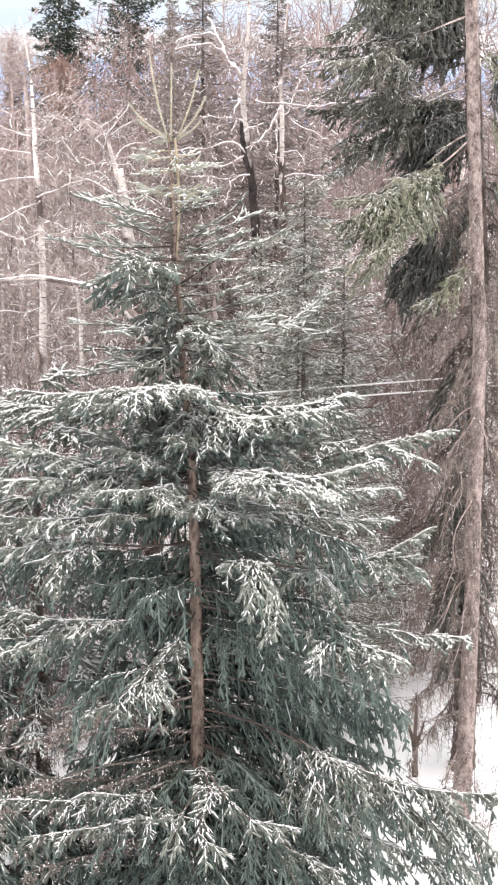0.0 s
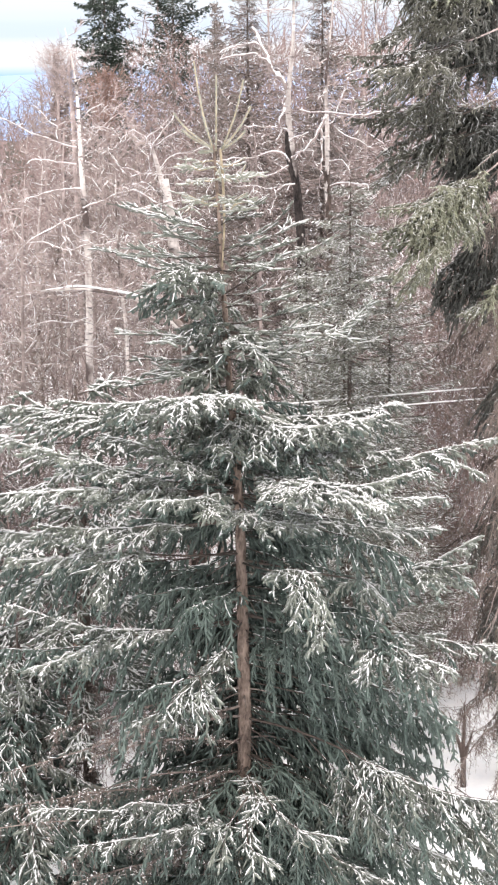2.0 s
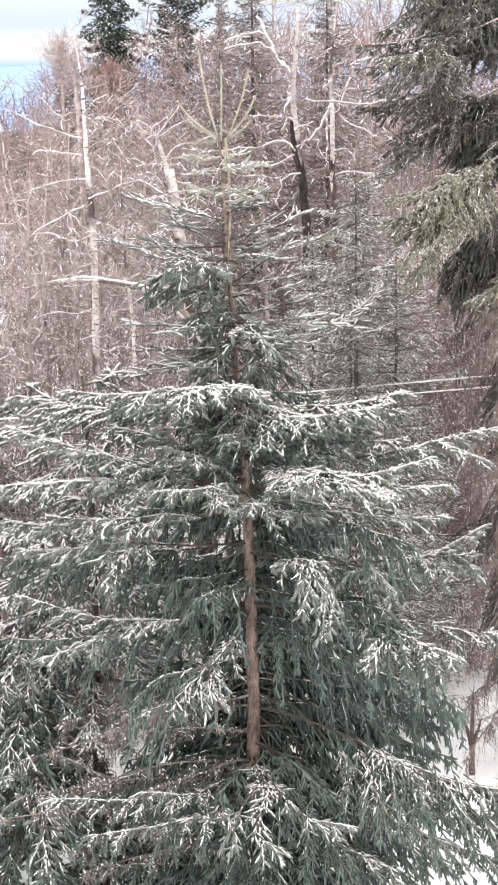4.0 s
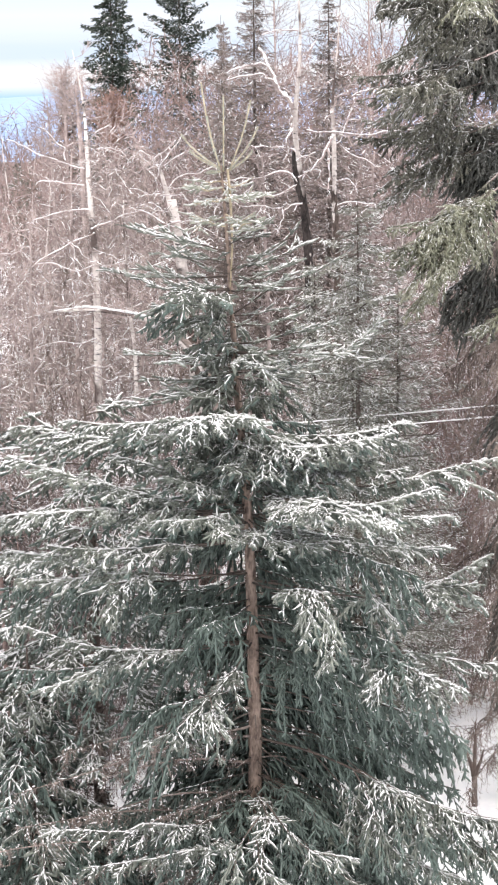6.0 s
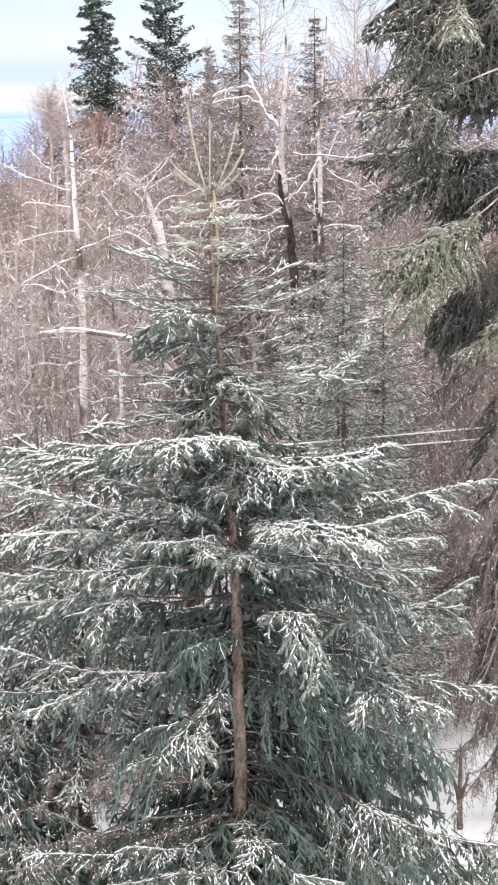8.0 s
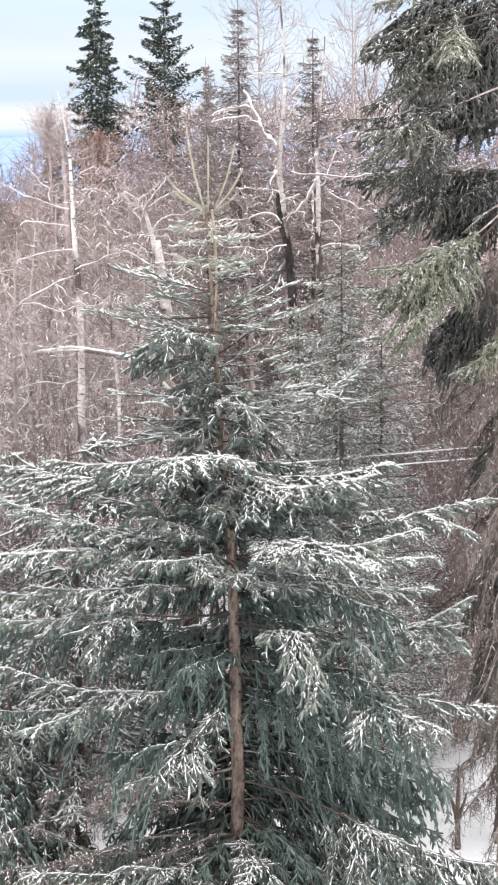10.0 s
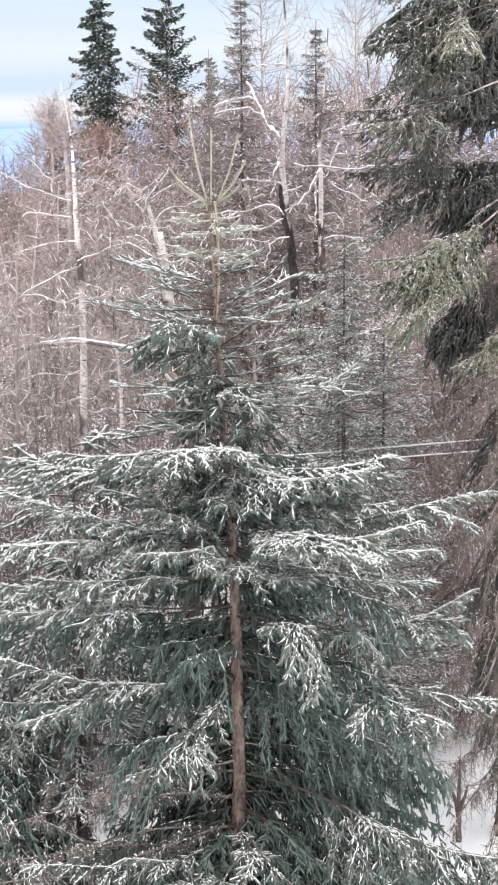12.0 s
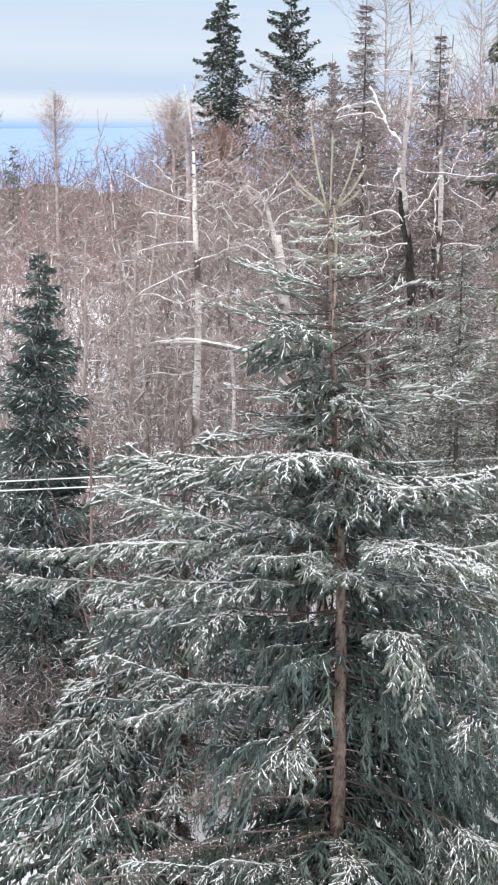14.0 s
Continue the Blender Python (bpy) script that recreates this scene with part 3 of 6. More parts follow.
part("stem", [tube([(-0.60, 14.08, 6.45), (-0.575, 14.09, 6.8), (-0.585, 14.1, 7.2), (-0.605, 14.1, 7.42)], [0.006, 0.010, 0.011, 0.010], 8, 0.06, 0.03, rng)], SHOOT, young, "tan twin stem beside the leader", True)
for p, q in (((-0.67, 14.10, 7.43), (-0.81, 14.10, 8.12)), ((-0.64, 14.10, 7.40), (-0.63, 14.10, 8.01)), ((-0.60, 14.10, 7.40), (-0.41, 14.10, 7.97)), ((-0.59, 14.10, 7.42), (-0.35, 14.00, 7.76)), ((-0.66, 14.10, 7.42), (-0.98, 14.05, 7.71)), ((-0.66, 14.10, 7.42), (-0.90, 13.90, 7.58)), ((-0.59, 14.10, 7.41), (-0.40, 14.20, 7.56)), ((-0.66, 14.10, 7.43), (-0.76, 14.20, 7.76)), ((-0.66, 14.10, 7.40), (-0.76, 13.90, 7.40))):
    u = np.linspace(0, 1, 9)[:, None]
    poly = np.array(p) + (np.array(q) - np.array(p)) * u
    poly[:, 0] += (q[0] - p[0]) * 0.12 * np.sin(np.pi * u[:, 0])
    lead = part("leader", [prisms(poly[:-1], poly[1:], 0.007, 0.006, 5)], SHOOT, young, "pale green upright leading shoot")
    tagged(part("needles", [needles(poly[:-1], poly[1:], np.full(8, 0.020), 40, rng, 0.0032)], NEEDLE_PALE, lead), kind="stuff")


def trunk_at(z):
    zs = [p[2] for p in TRUNK]
    return np.array([np.interp(z, zs, [p[k] for p in TRUNK]) for k in range(2)] + [z])


def exposed(p):
    """The outside of the crown takes the snow, its sheltered inside hardly any."""
    r = np.hypot(p[:, 0] + 0.5, p[:, 1] - 14.1)
    return np.interp(r / (0.10 + 0.27 * (8.0 - p[:, 2])), [0.42, 0.85], [0.06, 1.0]) * drift(p)


STYLE = {
    "tip": dict(spacing=0.12, wide=0.017, count=10, snow=0.9, fan=0.40, bare=0.1, hang=0.0, thick=0.014, sub=0.10, shoot=0.10, full=(0.20, 0.46)),
    "spike": dict(spacing=0.150, wide=0.019, count=9, snow=1.5, fan=0.34, bare=0.16, hang=-0.06, thick=0.010, sub=0.100, shoot=0.115, most=0.30, full=(0.16, 0.38)),
    "dense": dict(spacing=0.10, wide=0.022, count=7, snow=0.75, fan=0.42, bare=0.12, hang=0.40, thick=0.009, sub=0.052, shoot=0.068, fine=0.9, full=(0.12, 0.32)),
    "snowy": dict(spacing=0.100, wide=0.024, count=7, snow=1.5, fan=0.34, bare=0.28, hang=0.36, thick=0.008, sub=0.050, shoot=0.068, most=0.44, fine=0.9, full=(0.15, 0.36)),
    "front": dict(spacing=0.085, wide=0.022, count=8, snow=1.0, fan=0.42, bare=0.30, hang=0.55, thick=0.008, sub=0.050, shoot=0.070, most=0.36, fine=0.8, full=(0.15, 0.36)),
    "curtain": dict(spacing=0.105, wide=0.021, count=6, snow=0.40, fan=0.40, bare=0.2, hang=1.1, thick=0.006, sub=0.050, shoot=0.074, most=0.50, fine=0.8, full=(0.12, 0.32)),
    "low": dict(spacing=0.090, wide=0.021, count=6, snow=0.9, fan=0.40, bare=0.3, hang=0.70, thick=0.007, sub=0.054, shoot=0.074, most=0.60, fine=0.8, full=(0.15, 0.36)),
    "bottom": dict(spacing=0.12, wide=0.020, count=9, snow=1.3, fan=0.34, bare=0.2, hang=0.35, thick=0.010, sub=0.075, shoot=0.10, most=0.26, full=(0.16, 0.40)),
    "dark": dict(spacing=0.145, wide=0.018, count=6, snow=0.12, fan=0.42, bare=0.15, hang=0.95, thick=0.005, sub=0.058, shoot=0.080),
    "back": dict(spacing=0.15, wide=0.023, count=5, snow=0.2, fan=0.34, bare=0.05, hang=0.9, thick=0.005, sub=0.09, shoot=0.12),
}


def bough(style, z, *way, bare=None, most=None):
    """A bough of the young spruce: it leaves the trunk at height z or, with none, forks from another bough at its first point."""
    how = dict(STYLE[style])
    if bare is not None:
        how["bare"] = bare
    if most is not None:
        how["most"] = most
    line = list(way) if z is None else [trunk_at(z), *way]
    geo = frond(line, rng, open_to=(drift if style in ("tip", "spike", "bottom", "front") else exposed), **how)
    # inner, low and hanging boughs get the needle colour with shade painted in
    add_bough(young, geo, {"tip": NEEDLE_PALE, "back": NEEDLE_IN_SHADE, "dark": NEEDLE_IN_SHADE, "curtain": NEEDLE_IN_SHADE}.get(style, NEEDLE_DUST), SHOOT if style == "tip" else LIMB, under=NEEDLE_PALE if style == "tip" else NEEDLE_IN_SHADE)


bough("tip", 7.32, (-0.83, 14.00, 7.34), (-0.89, 13.95, 7.36))
bough("tip", 7.32, (-0.47, 14.20, 7.31), (-0.39, 14.20, 7.34))
bough("tip", 7.27, (-0.81, 13.90, 7.27), (-0.96, 13.90, 7.29))
bough("tip", 7.26, (-0.51, 13.90, 7.24), (-0.39, 13.80, 7.29))
bough("tip", 7.19, (-0.52, 14.20, 7.17), (-0.26, 14.30, 7.19))
bough("tip", 7.17, (-0.76, 13.80, 7.17), (-0.86, 13.70, 7.16))
bough("tip", 7.05, (-0.51, 13.80, 7.04), (-0.39, 13.70, 7.07))
bough("tip", 7.03, (-0.78, 14.20, 7.01), (-0.92, 14.20, 7.03))
bough("tip", 6.91, (-0.51, 13.90, 6.93), (-0.36, 13.80, 7.01))
bough("tip", 6.95, (-0.83, 13.80, 6.99), (-0.87, 13.60, 6.93))
bough("dark", 2.05, (-0.60, 13.70, 1.90), (-0.64, 13.20, 1.55), (-0.66, 12.95, 1.20))
bough("dark", 1.95, (-0.42, 13.65, 1.85), (-0.36, 13.20, 1.60), (-0.34, 12.95, 1.25))
bough("curtain", 1.75, (-0.48, 13.60, 1.60), (-0.47, 13.15, 1.30), (-0.46, 12.90, 1.00))
bough("spike", 6.79, (-0.47, 14.00, 6.85), (-0.28, 13.90, 6.98))
bough("spike", 6.81, (-0.43, 14.30, 6.81), (-0.26, 14.40, 6.83))
bough("spike", 6.73, (-0.88, 13.90, 6.83), (-1.14, 13.80, 6.94))
bough("spike", 6.74, (-0.96, 14.30, 6.83), (-1.48, 14.60, 6.90))
bough("spike", 6.58, (-0.38, 13.90, 6.70), (-0.09, 13.80, 6.89))
bough("spike", 6.59, (-0.29, 14.30, 6.68), (0.09, 14.50, 6.78))
bough("spike", 6.56, (-0.89, 13.90, 6.65), (-1.15, 13.80, 6.72))
bough("spike", 6.54, (-1.10, 14.20, 6.59), (-1.66, 14.40, 6.57))
bough("spike", 6.44, (-0.93, 13.80, 6.49), (-1.30, 13.70, 6.54))
bough("spike", 6.42, (-0.95, 13.50, 6.56), (-1.14, 13.30, 6.63))
bough("spike", 6.42, (-0.37, 13.60, 6.50), (-0.15, 13.40, 6.48))
bough("spike", 6.22, (-0.36, 13.90, 6.35), (-0.01, 13.80, 6.52), (0.32, 13.70, 6.71))
bough("spike", 6.21, (-0.29, 14.00, 6.31), (-0.00, 14.00, 6.30))
bough("dense", 6.32, (-0.88, 13.70, 6.40), (-1.22, 13.60, 6.36))
bough("dense", 6.28, (-0.89, 13.80, 6.27), (-1.19, 13.80, 6.20))
bough("dense", 6.35, (-0.78, 13.50, 6.48), (-0.98, 13.20, 6.46))
bough("dense", 6.16, (-0.84, 13.70, 6.19), (-1.02, 13.60, 6.13))
bough("dense", 5.97, (-0.75, 13.70, 5.99), (-0.89, 13.60, 5.94))
bough("spike", 5.97, (-0.27, 13.90, 5.99), (0.03, 13.80, 6.09), (0.27, 13.80, 6.17))
bough("spike", 5.91, (-0.25, 13.80, 5.91), (0.13, 13.70, 5.96), (0.53, 13.70, 5.87))
bough("spike", 5.9, (-0.15, 13.60, 5.99), (0.21, 13.40, 6.04))
bough("spike", 5.85, (-0.15, 13.90, 5.84), (0.36, 13.90, 5.97), (0.66, 13.90, 6.17))
bough("spike", 5.86, (-0.38, 13.50, 5.93), (-0.15, 13.30, 5.88))
bough("spike", 5.74, (-0.85, 13.80, 5.74), (-1.30, 13.70, 5.73))
bough("spike", 5.76, (-0.96, 14.10, 5.82), (-1.53, 14.20, 5.90))
bough("spike", 5.73, (-0.29, 13.80, 5.74), (-0.05, 13.80, 5.70))
bough("dense", 5.68, (-0.31, 13.70, 5.70), (-0.10, 13.70, 5.59))
bough("spike", 5.56, (-0.89, 13.60, 5.66), (-1.27, 13.50, 5.58))
bough("spike", 5.55, (-0.86, 13.90, 5.57), (-1.46, 14.00, 5.45))
bough("dense", 5.48, (-0.34, 13.80, 5.52), (0.03, 13.90, 5.40))
bough("dense", 5.68, (-0.87, 14.00, 5.64), (-1.19, 14.00, 5.58))
bough("snowy", 5.3, (-0.67, 13.40, 5.53), (-1.13, 13.10, 5.54), (-1.60, 13.00, 5.46))
bough("snowy", 5.33, (-0.63, 13.20, 5.59), (-0.80, 12.90, 5.56), (-0.96, 12.80, 5.46))
bough("snowy", 5.34, (-0.57, 13.20, 5.58), (-0.42, 12.90, 5.53))
bough("snowy", 5.32, (-0.84, 13.50, 5.46), (-1.38, 13.40, 5.46), (-1.91, 13.40, 5.43))
bough("snowy", 5.24, (-0.79, 13.40, 5.34), (-1.17, 13.10, 5.37))
bough("snowy", 5.22, (-1.29, 14.40, 5.14), (-2.05, 14.60, 5.23), (-2.54, 14.70, 5.13))
bough("snowy", 5.2, (-1.23, 14.20, 5.12), (-1.93, 14.40, 5.15), (-2.59, 14.80, 5.07))
bough("snowy", 5.12, (-0.52, 13.40, 5.15), (-0.64, 13.20, 5.10))
bough("dense", 5.1, (-0.41, 13.40, 5.10), (-0.29, 13.20, 5.05))
bough("dense", 5.17, (-0.38, 13.40, 5.24), (-0.21, 13.20, 5.14))
bough("dense", 4.95, (-0.35, 13.60, 4.92), (-0.21, 13.60, 4.80))
bough("snowy", 4.58, (-0.78, 13.80, 4.71), (-1.22, 13.50, 4.83), (-1.67, 13.40, 4.97), (-2.28, 13.40, 5.08), bare=0.34)
bough("snowy", 4.55, (-1.01, 13.70, 4.67), (-1.44, 13.40, 4.85), (-1.79, 13.30, 5.04))
bough("snowy", 4.68, (-0.81, 13.60, 4.92), (-1.15, 13.40, 5.11))
bough("snowy", 4.8, (-0.77, 13.70, 4.95), (-1.22, 13.60, 5.06), (-1.59, 13.60, 5.11))
bough("snowy", 4.75, (-0.80, 13.40, 4.92), (-1.10, 13.20, 5.01))
bough("dense", 4.9, (-0.76, 13.60, 5.06), (-0.98, 13.50, 5.16))
bough("snowy", 4.52, (-1.09, 13.60, 4.67), (-1.81, 13.40, 4.85), (-2.26, 13.30, 4.82), (-3.23, 13.30, 4.57), bare=0.30)
bough("snowy", 4.51, (-1.23, 13.50, 4.66), (-1.79, 13.20, 4.78), (-2.17, 13.00, 4.74))
bough("snowy", 4.28, (-1.23, 13.50, 4.37), (-2.01, 13.40, 4.43), (-3.20, 13.40, 4.34))
bough("snowy", 4.31, (-1.00, 13.50, 4.44), (-1.61, 13.20, 4.50), (-2.06, 13.10, 4.46))
bough("front", 4.42, (-0.65, 13.20, 4.68), (-0.91, 12.90, 4.75), (-1.19, 12.80, 4.73), bare=0.40, most=0.26)
bough("front", 4.43, (-0.65, 13.20, 4.69), (-0.71, 12.90, 4.69), (-0.57, 12.75, 4.62), bare=0.30, most=0.20)
bough("snowy", 3.98, (-0.98, 13.80, 4.05), (-1.40, 13.50, 4.16), (-1.91, 13.30, 4.17), (-2.36, 13.20, 4.14), bare=0.44)
bough("curtain", 4.01, (-1.04, 14.00, 3.99), (-1.76, 13.90, 4.00), (-2.56, 13.80, 3.91))
bough("front", None, (-1.27, 13.40, 4.18), (-1.44, 13.00, 4.18), (-1.60, 12.90, 3.94), bare=0.10)
bough("snowy", 3.37, (-0.89, 13.70, 3.47), (-1.34, 13.40, 3.48), (-1.80, 13.20, 3.60), (-2.27, 13.10, 3.78), bare=0.40)
bough("snowy", 3.36, (-1.02, 13.50, 3.45), (-1.51, 13.20, 3.48), (-1.85, 13.00, 3.38), (-2.11, 12.90, 3.32), bare=0.40)
bough("curtain", 3.45, (-1.06, 14.00, 3.36), (-1.78, 13.90, 3.27), (-2.50, 13.80, 3.18))
bough("curtain", 3.75, (-0.88, 13.60, 3.81), (-1.25, 13.50, 3.77))
bough("curtain", 3.7, (-0.73, 13.40, 3.82), (-0.85, 13.20, 3.74))
bough("curtain", 3.91, (-0.87, 14.30, 3.75), (-1.43, 14.40, 3.62))
bough("front", 3.37, (-0.62, 13.40, 3.36), (-0.81, 13.00, 3.27), (-1.07, 12.80, 3.03), (-1.31, 12.70, 2.95), bare=0.36)
bough("front", None, (-0.78, 13.00, 3.27), (-0.75, 12.90, 3.08), (-0.72, 12.85, 2.79), bare=0.10, most=0.22)
bough("curtain", None, (-0.78, 13.00, 3.27), (-1.07, 12.90, 3.25), (-1.41, 12.85, 2.98), bare=0.10)
bough("curtain", 2.99, (-0.91, 13.90, 2.91), (-1.35, 13.90, 2.75))
bough("front", 2.88, (-0.91, 13.20, 3.02), (-0.99, 12.90, 2.84), bare=0.40)
bough("snowy", 5.2, (-0.07, 13.80, 5.23), (0.40, 13.60, 5.29), (0.83, 13.60, 5.36))
bough("snowy", 5.14, (-0.20, 13.50, 5.24), (0.25, 13.30, 5.29), (0.66, 13.30, 5.32))
bough("snowy", 5.05, (-0.07, 13.60, 5.11), (0.34, 13.40, 5.12), (0.59, 13.30, 5.11))
bough("snowy", 5.0, (-0.16, 13.40, 5.10), (0.14, 13.20, 5.15), (0.39, 13.10, 5.20))
bough("snowy", 4.98, (0.03, 13.50, 5.02), (0.48, 13.30, 5.04), (0.81, 13.20, 5.05))
bough("snowy", 4.86, (0.21, 13.70, 4.88), (0.67, 13.60, 4.88), (1.15, 13.50, 5.03), (1.64, 13.40, 5.09), bare=0.40)
bough("snowy", None, (0.67, 13.60, 4.88), (1.12, 13.40, 5.01), (1.44, 13.30, 4.87), bare=0.15)
bough("snowy", 4.76, (-0.11, 13.20, 4.92), (0.38, 12.95, 4.93), (0.81, 12.90, 4.95), (1.01, 12.90, 4.95))
bough("snowy", 4.75, (-0.15, 13.10, 4.96), (0.20, 12.90, 4.96), (0.55, 12.80, 4.87), (1.12, 12.80, 4.75))
bough("snowy", 4.74, (-0.07, 13.00, 4.94), (0.18, 12.80, 4.95), (0.02, 12.70, 4.82))
bough("snowy", 4.73, (-0.07, 13.00, 4.90), (0.37, 12.75, 4.88), (0.80, 12.70, 4.70))
bough("snowy", 4.42, (-0.25, 13.20, 4.52), (-0.07, 13.10, 4.50), (0.18, 13.00, 4.50))
bough("snowy", 4.46, (-0.30, 13.40, 4.55), (-0.07, 13.20, 4.55), (0.07, 13.10, 4.54))
bough("snowy", 4.38, (0.11, 13.50, 4.37), (0.57, 13.40, 4.39), (1.16, 13.30, 4.38), bare=0.40)
bough("curtain", None, (0.11, 13.50, 4.37), (0.56, 13.10, 4.38), (0.91, 13.00, 4.22), bare=0.20)
bough("dense", 4.51, (0.02, 13.90, 4.43), (0.59, 13.90, 4.35), (0.88, 13.90, 4.25))
bough("snowy", 3.92, (0.11, 13.60, 4.04), (0.53, 13.40, 4.01), (0.93, 13.30, 4.12), (1.45, 13.20, 4.31), bare=0.50)
bough("snowy", None, (0.57, 13.40, 4.01), (0.97, 13.20, 4.16), (1.38, 13.10, 4.15), bare=0.10)
bough("snowy", None, (0.67, 13.40, 4.04), (1.02, 13.20, 4.10), (1.38, 13.10, 4.02), bare=0.10)
bough("front", 3.9, (-0.07, 13.20, 4.06), (0.13, 12.90, 4.16), (0.06, 12.75, 3.98), (-0.02, 12.70, 3.78), bare=0.40)
bough("front", None, (0.13, 12.90, 4.15), (0.16, 12.75, 3.93), (0.17, 12.70, 3.67), bare=0.10)
bough("front", None, (0.53, 13.40, 4.01), (0.63, 13.10, 4.05), (0.70, 12.95, 3.89), bare=0.15)
bough("curtain", 3.58, (0.11, 13.40, 3.71), (0.47, 13.20, 3.75), (0.66, 13.10, 3.65))
bough("curtain", 3.7, (0.02, 13.80, 3.69), (0.59, 13.80, 3.54))
bough("curtain", 3.81, (0.21, 13.70, 3.82), (0.86, 13.60, 3.75))
bough("snowy", 3.45, (0.20, 13.50, 3.49), (0.74, 13.10, 3.51), (1.04, 12.90, 3.48), (1.24, 12.80, 3.34), bare=0.50)
bough("front", None, (0.39, 13.40, 3.48), (0.60, 13.00, 3.51), (0.47, 12.85, 3.32), bare=0.15)
bough("curtain", None, (0.25, 13.50, 3.47), (0.78, 13.00, 3.44), (0.98, 12.90, 3.17), bare=0.10)
bough("front", None, (0.65, 13.15, 3.50), (0.91, 12.95, 3.51), (1.05, 12.85, 3.28), bare=0.15)
bough("snowy", 3.42, (0.40, 13.90, 3.37), (1.16, 13.70, 3.34), (1.83, 13.60, 3.25), bare=0.55)
bough("curtain", 3.09, (0.48, 13.50, 3.09), (1.03, 13.20, 3.03), (1.30, 13.10, 2.75), bare=0.40)
bough("curtain", 3.19, (0.20, 13.40, 3.31), (0.56, 13.20, 3.20))
bough("curtain", 3.3, (-0.08, 13.60, 3.36), (0.20, 13.50, 3.20))
bough("low", 2.48, (-0.04, 13.80, 2.52), (0.34, 13.50, 2.52), (0.43, 13.30, 2.51), (0.92, 13.00, 2.41), (1.54, 12.80, 2.31), (1.98, 12.70, 2.23), bare=0.42)
bough("low", None, (0.43, 13.30, 2.51), (0.84, 13.10, 2.37), (1.28, 12.90, 2.16), (1.50, 12.80, 1.91), bare=0.15)
bough("low", None, (0.34, 13.50, 2.51), (0.75, 13.10, 2.32), (0.92, 12.90, 2.01), bare=0.20)
bough("low", None, (0.01, 13.80, 2.50), (0.39, 13.50, 2.25), (0.62, 13.30, 1.83), bare=0.30)
bough("low", 2.15, (0.41, 14.20, 1.89), (1.30, 14.10, 1.62), (2.04, 14.00, 1.34), bare=0.40)
bough("bottom", 2.02, (-0.35, 13.00, 2.35), (-0.41, 12.70, 2.25), (-0.36, 12.50, 1.92), bare=0.16)
bough("bottom", None, (-0.33, 13.00, 2.34), (-0.06, 12.70, 2.13), (0.36, 12.50, 2.06), bare=0.30)
bough("bottom", None, (-0.39, 12.80, 2.31), (-0.51, 12.60, 2.11), (-0.58, 12.50, 1.87), bare=0.30)
bough("bottom", None, (-0.41, 12.65, 2.18), (-0.22, 12.40, 2.01), (-0.18, 12.40, 1.82), bare=0.40)
bough("dark", 2.15, (-0.09, 13.40, 2.29), (0.19, 13.20, 2.03))
bough("dark", 2.15, (0.01, 13.70, 2.11), (0.44, 13.60, 1.64))
bough("dark", 2.05, (-0.18, 13.30, 2.13), (-0.09, 13.10, 1.77))
bough("dark", 2.05, (-0.71, 13.40, 2.09), (-0.94, 13.20, 1.83))
bough("dark", 2.1, (-0.87, 13.70, 2.06), (-1.30, 13.60, 1.74))
bough("dark", 1.94, (-1.04, 13.30, 1.98), (-1.51, 13.20, 1.73))
bough("front", 1.89, (-0.89, 13.20, 2.12), (-1.42, 12.90, 2.22), (-1.91, 12.80, 2.21), (-2.15, 12.80, 2.15), bare=0.45)
bough("front", 1.89, (-0.93, 13.10, 2.12), (-1.19, 12.90, 2.21), (-1.34, 12.80, 2.21), bare=0.40)
bough("dark", 1.78, (-1.03, 13.20, 1.93), (-1.57, 13.00, 1.92))
bough("front", 1.75, (-0.88, 13.00, 1.97), (-1.23, 12.80, 1.99), (-1.82, 12.70, 1.87))
bough("dark", 2.52, (0.11, 14.40, 2.13), (0.63, 14.60, 1.83))
bough("dark", 2.47, (0.21, 14.30, 1.96), (0.87, 14.40, 1.59))
bough("dark", 2.31, (0.21, 14.30, 1.69), (0.92, 14.40, 1.26))
bough("dark", 2.68, (0.21, 14.50, 2.36), (0.73, 14.70, 2.06))
bough("dark", 2.73, (0.11, 14.40, 2.51), (0.52, 14.50, 2.25))
bough("dark", 2.15, (0.11, 14.20, 1.57), (0.61, 14.30, 1.09))
bough("dark", 2.57, (0.40, 14.00, 2.19), (1.09, 14.00, 1.98))
bough("dark", 2.94, (0.21, 14.30, 2.65), (0.82, 14.40, 2.40))
bough("dark", 2.41, (0.40, 13.90, 1.97), (1.19, 13.90, 1.60))
bough("dark", 2.15, (0.78, 13.60, 1.84), (1.54, 13.50, 1.53))
bough("dark", 2.26, (-1.12, 14.50, 1.93), (-1.65, 14.60, 1.73))
bough("dark", 2.68, (-0.96, 14.50, 2.31), (-1.38, 14.60, 2.06))
bough("low", 1.99, (0.48, 13.50, 1.79), (1.21, 13.10, 1.67), (1.89, 12.90, 1.47), bare=0.15)
bough("low", 1.94, (0.19, 13.30, 1.68), (0.74, 13.00, 1.42), bare=0.15)
bough("low", None, (0.92, 13.00, 2.41), (1.37, 12.80, 2.06), (1.72, 12.70, 1.77), bare=0.15)
bough("low", None, (1.28, 12.90, 2.36), (1.71, 12.70, 2.06), (1.99, 12.70, 1.77), bare=0.15)
bough("low", None, (0.38, 13.30, 2.51), (0.65, 13.00, 2.26), (0.78, 12.90, 1.87), bare=0.15)
bough("curtain", 2.83, (0.63, 13.60, 2.71), (1.19, 13.50, 2.47), bare=0.3)
bough("curtain", 2.99, (0.77, 13.60, 2.91), (1.29, 13.50, 2.57), bare=0.3)
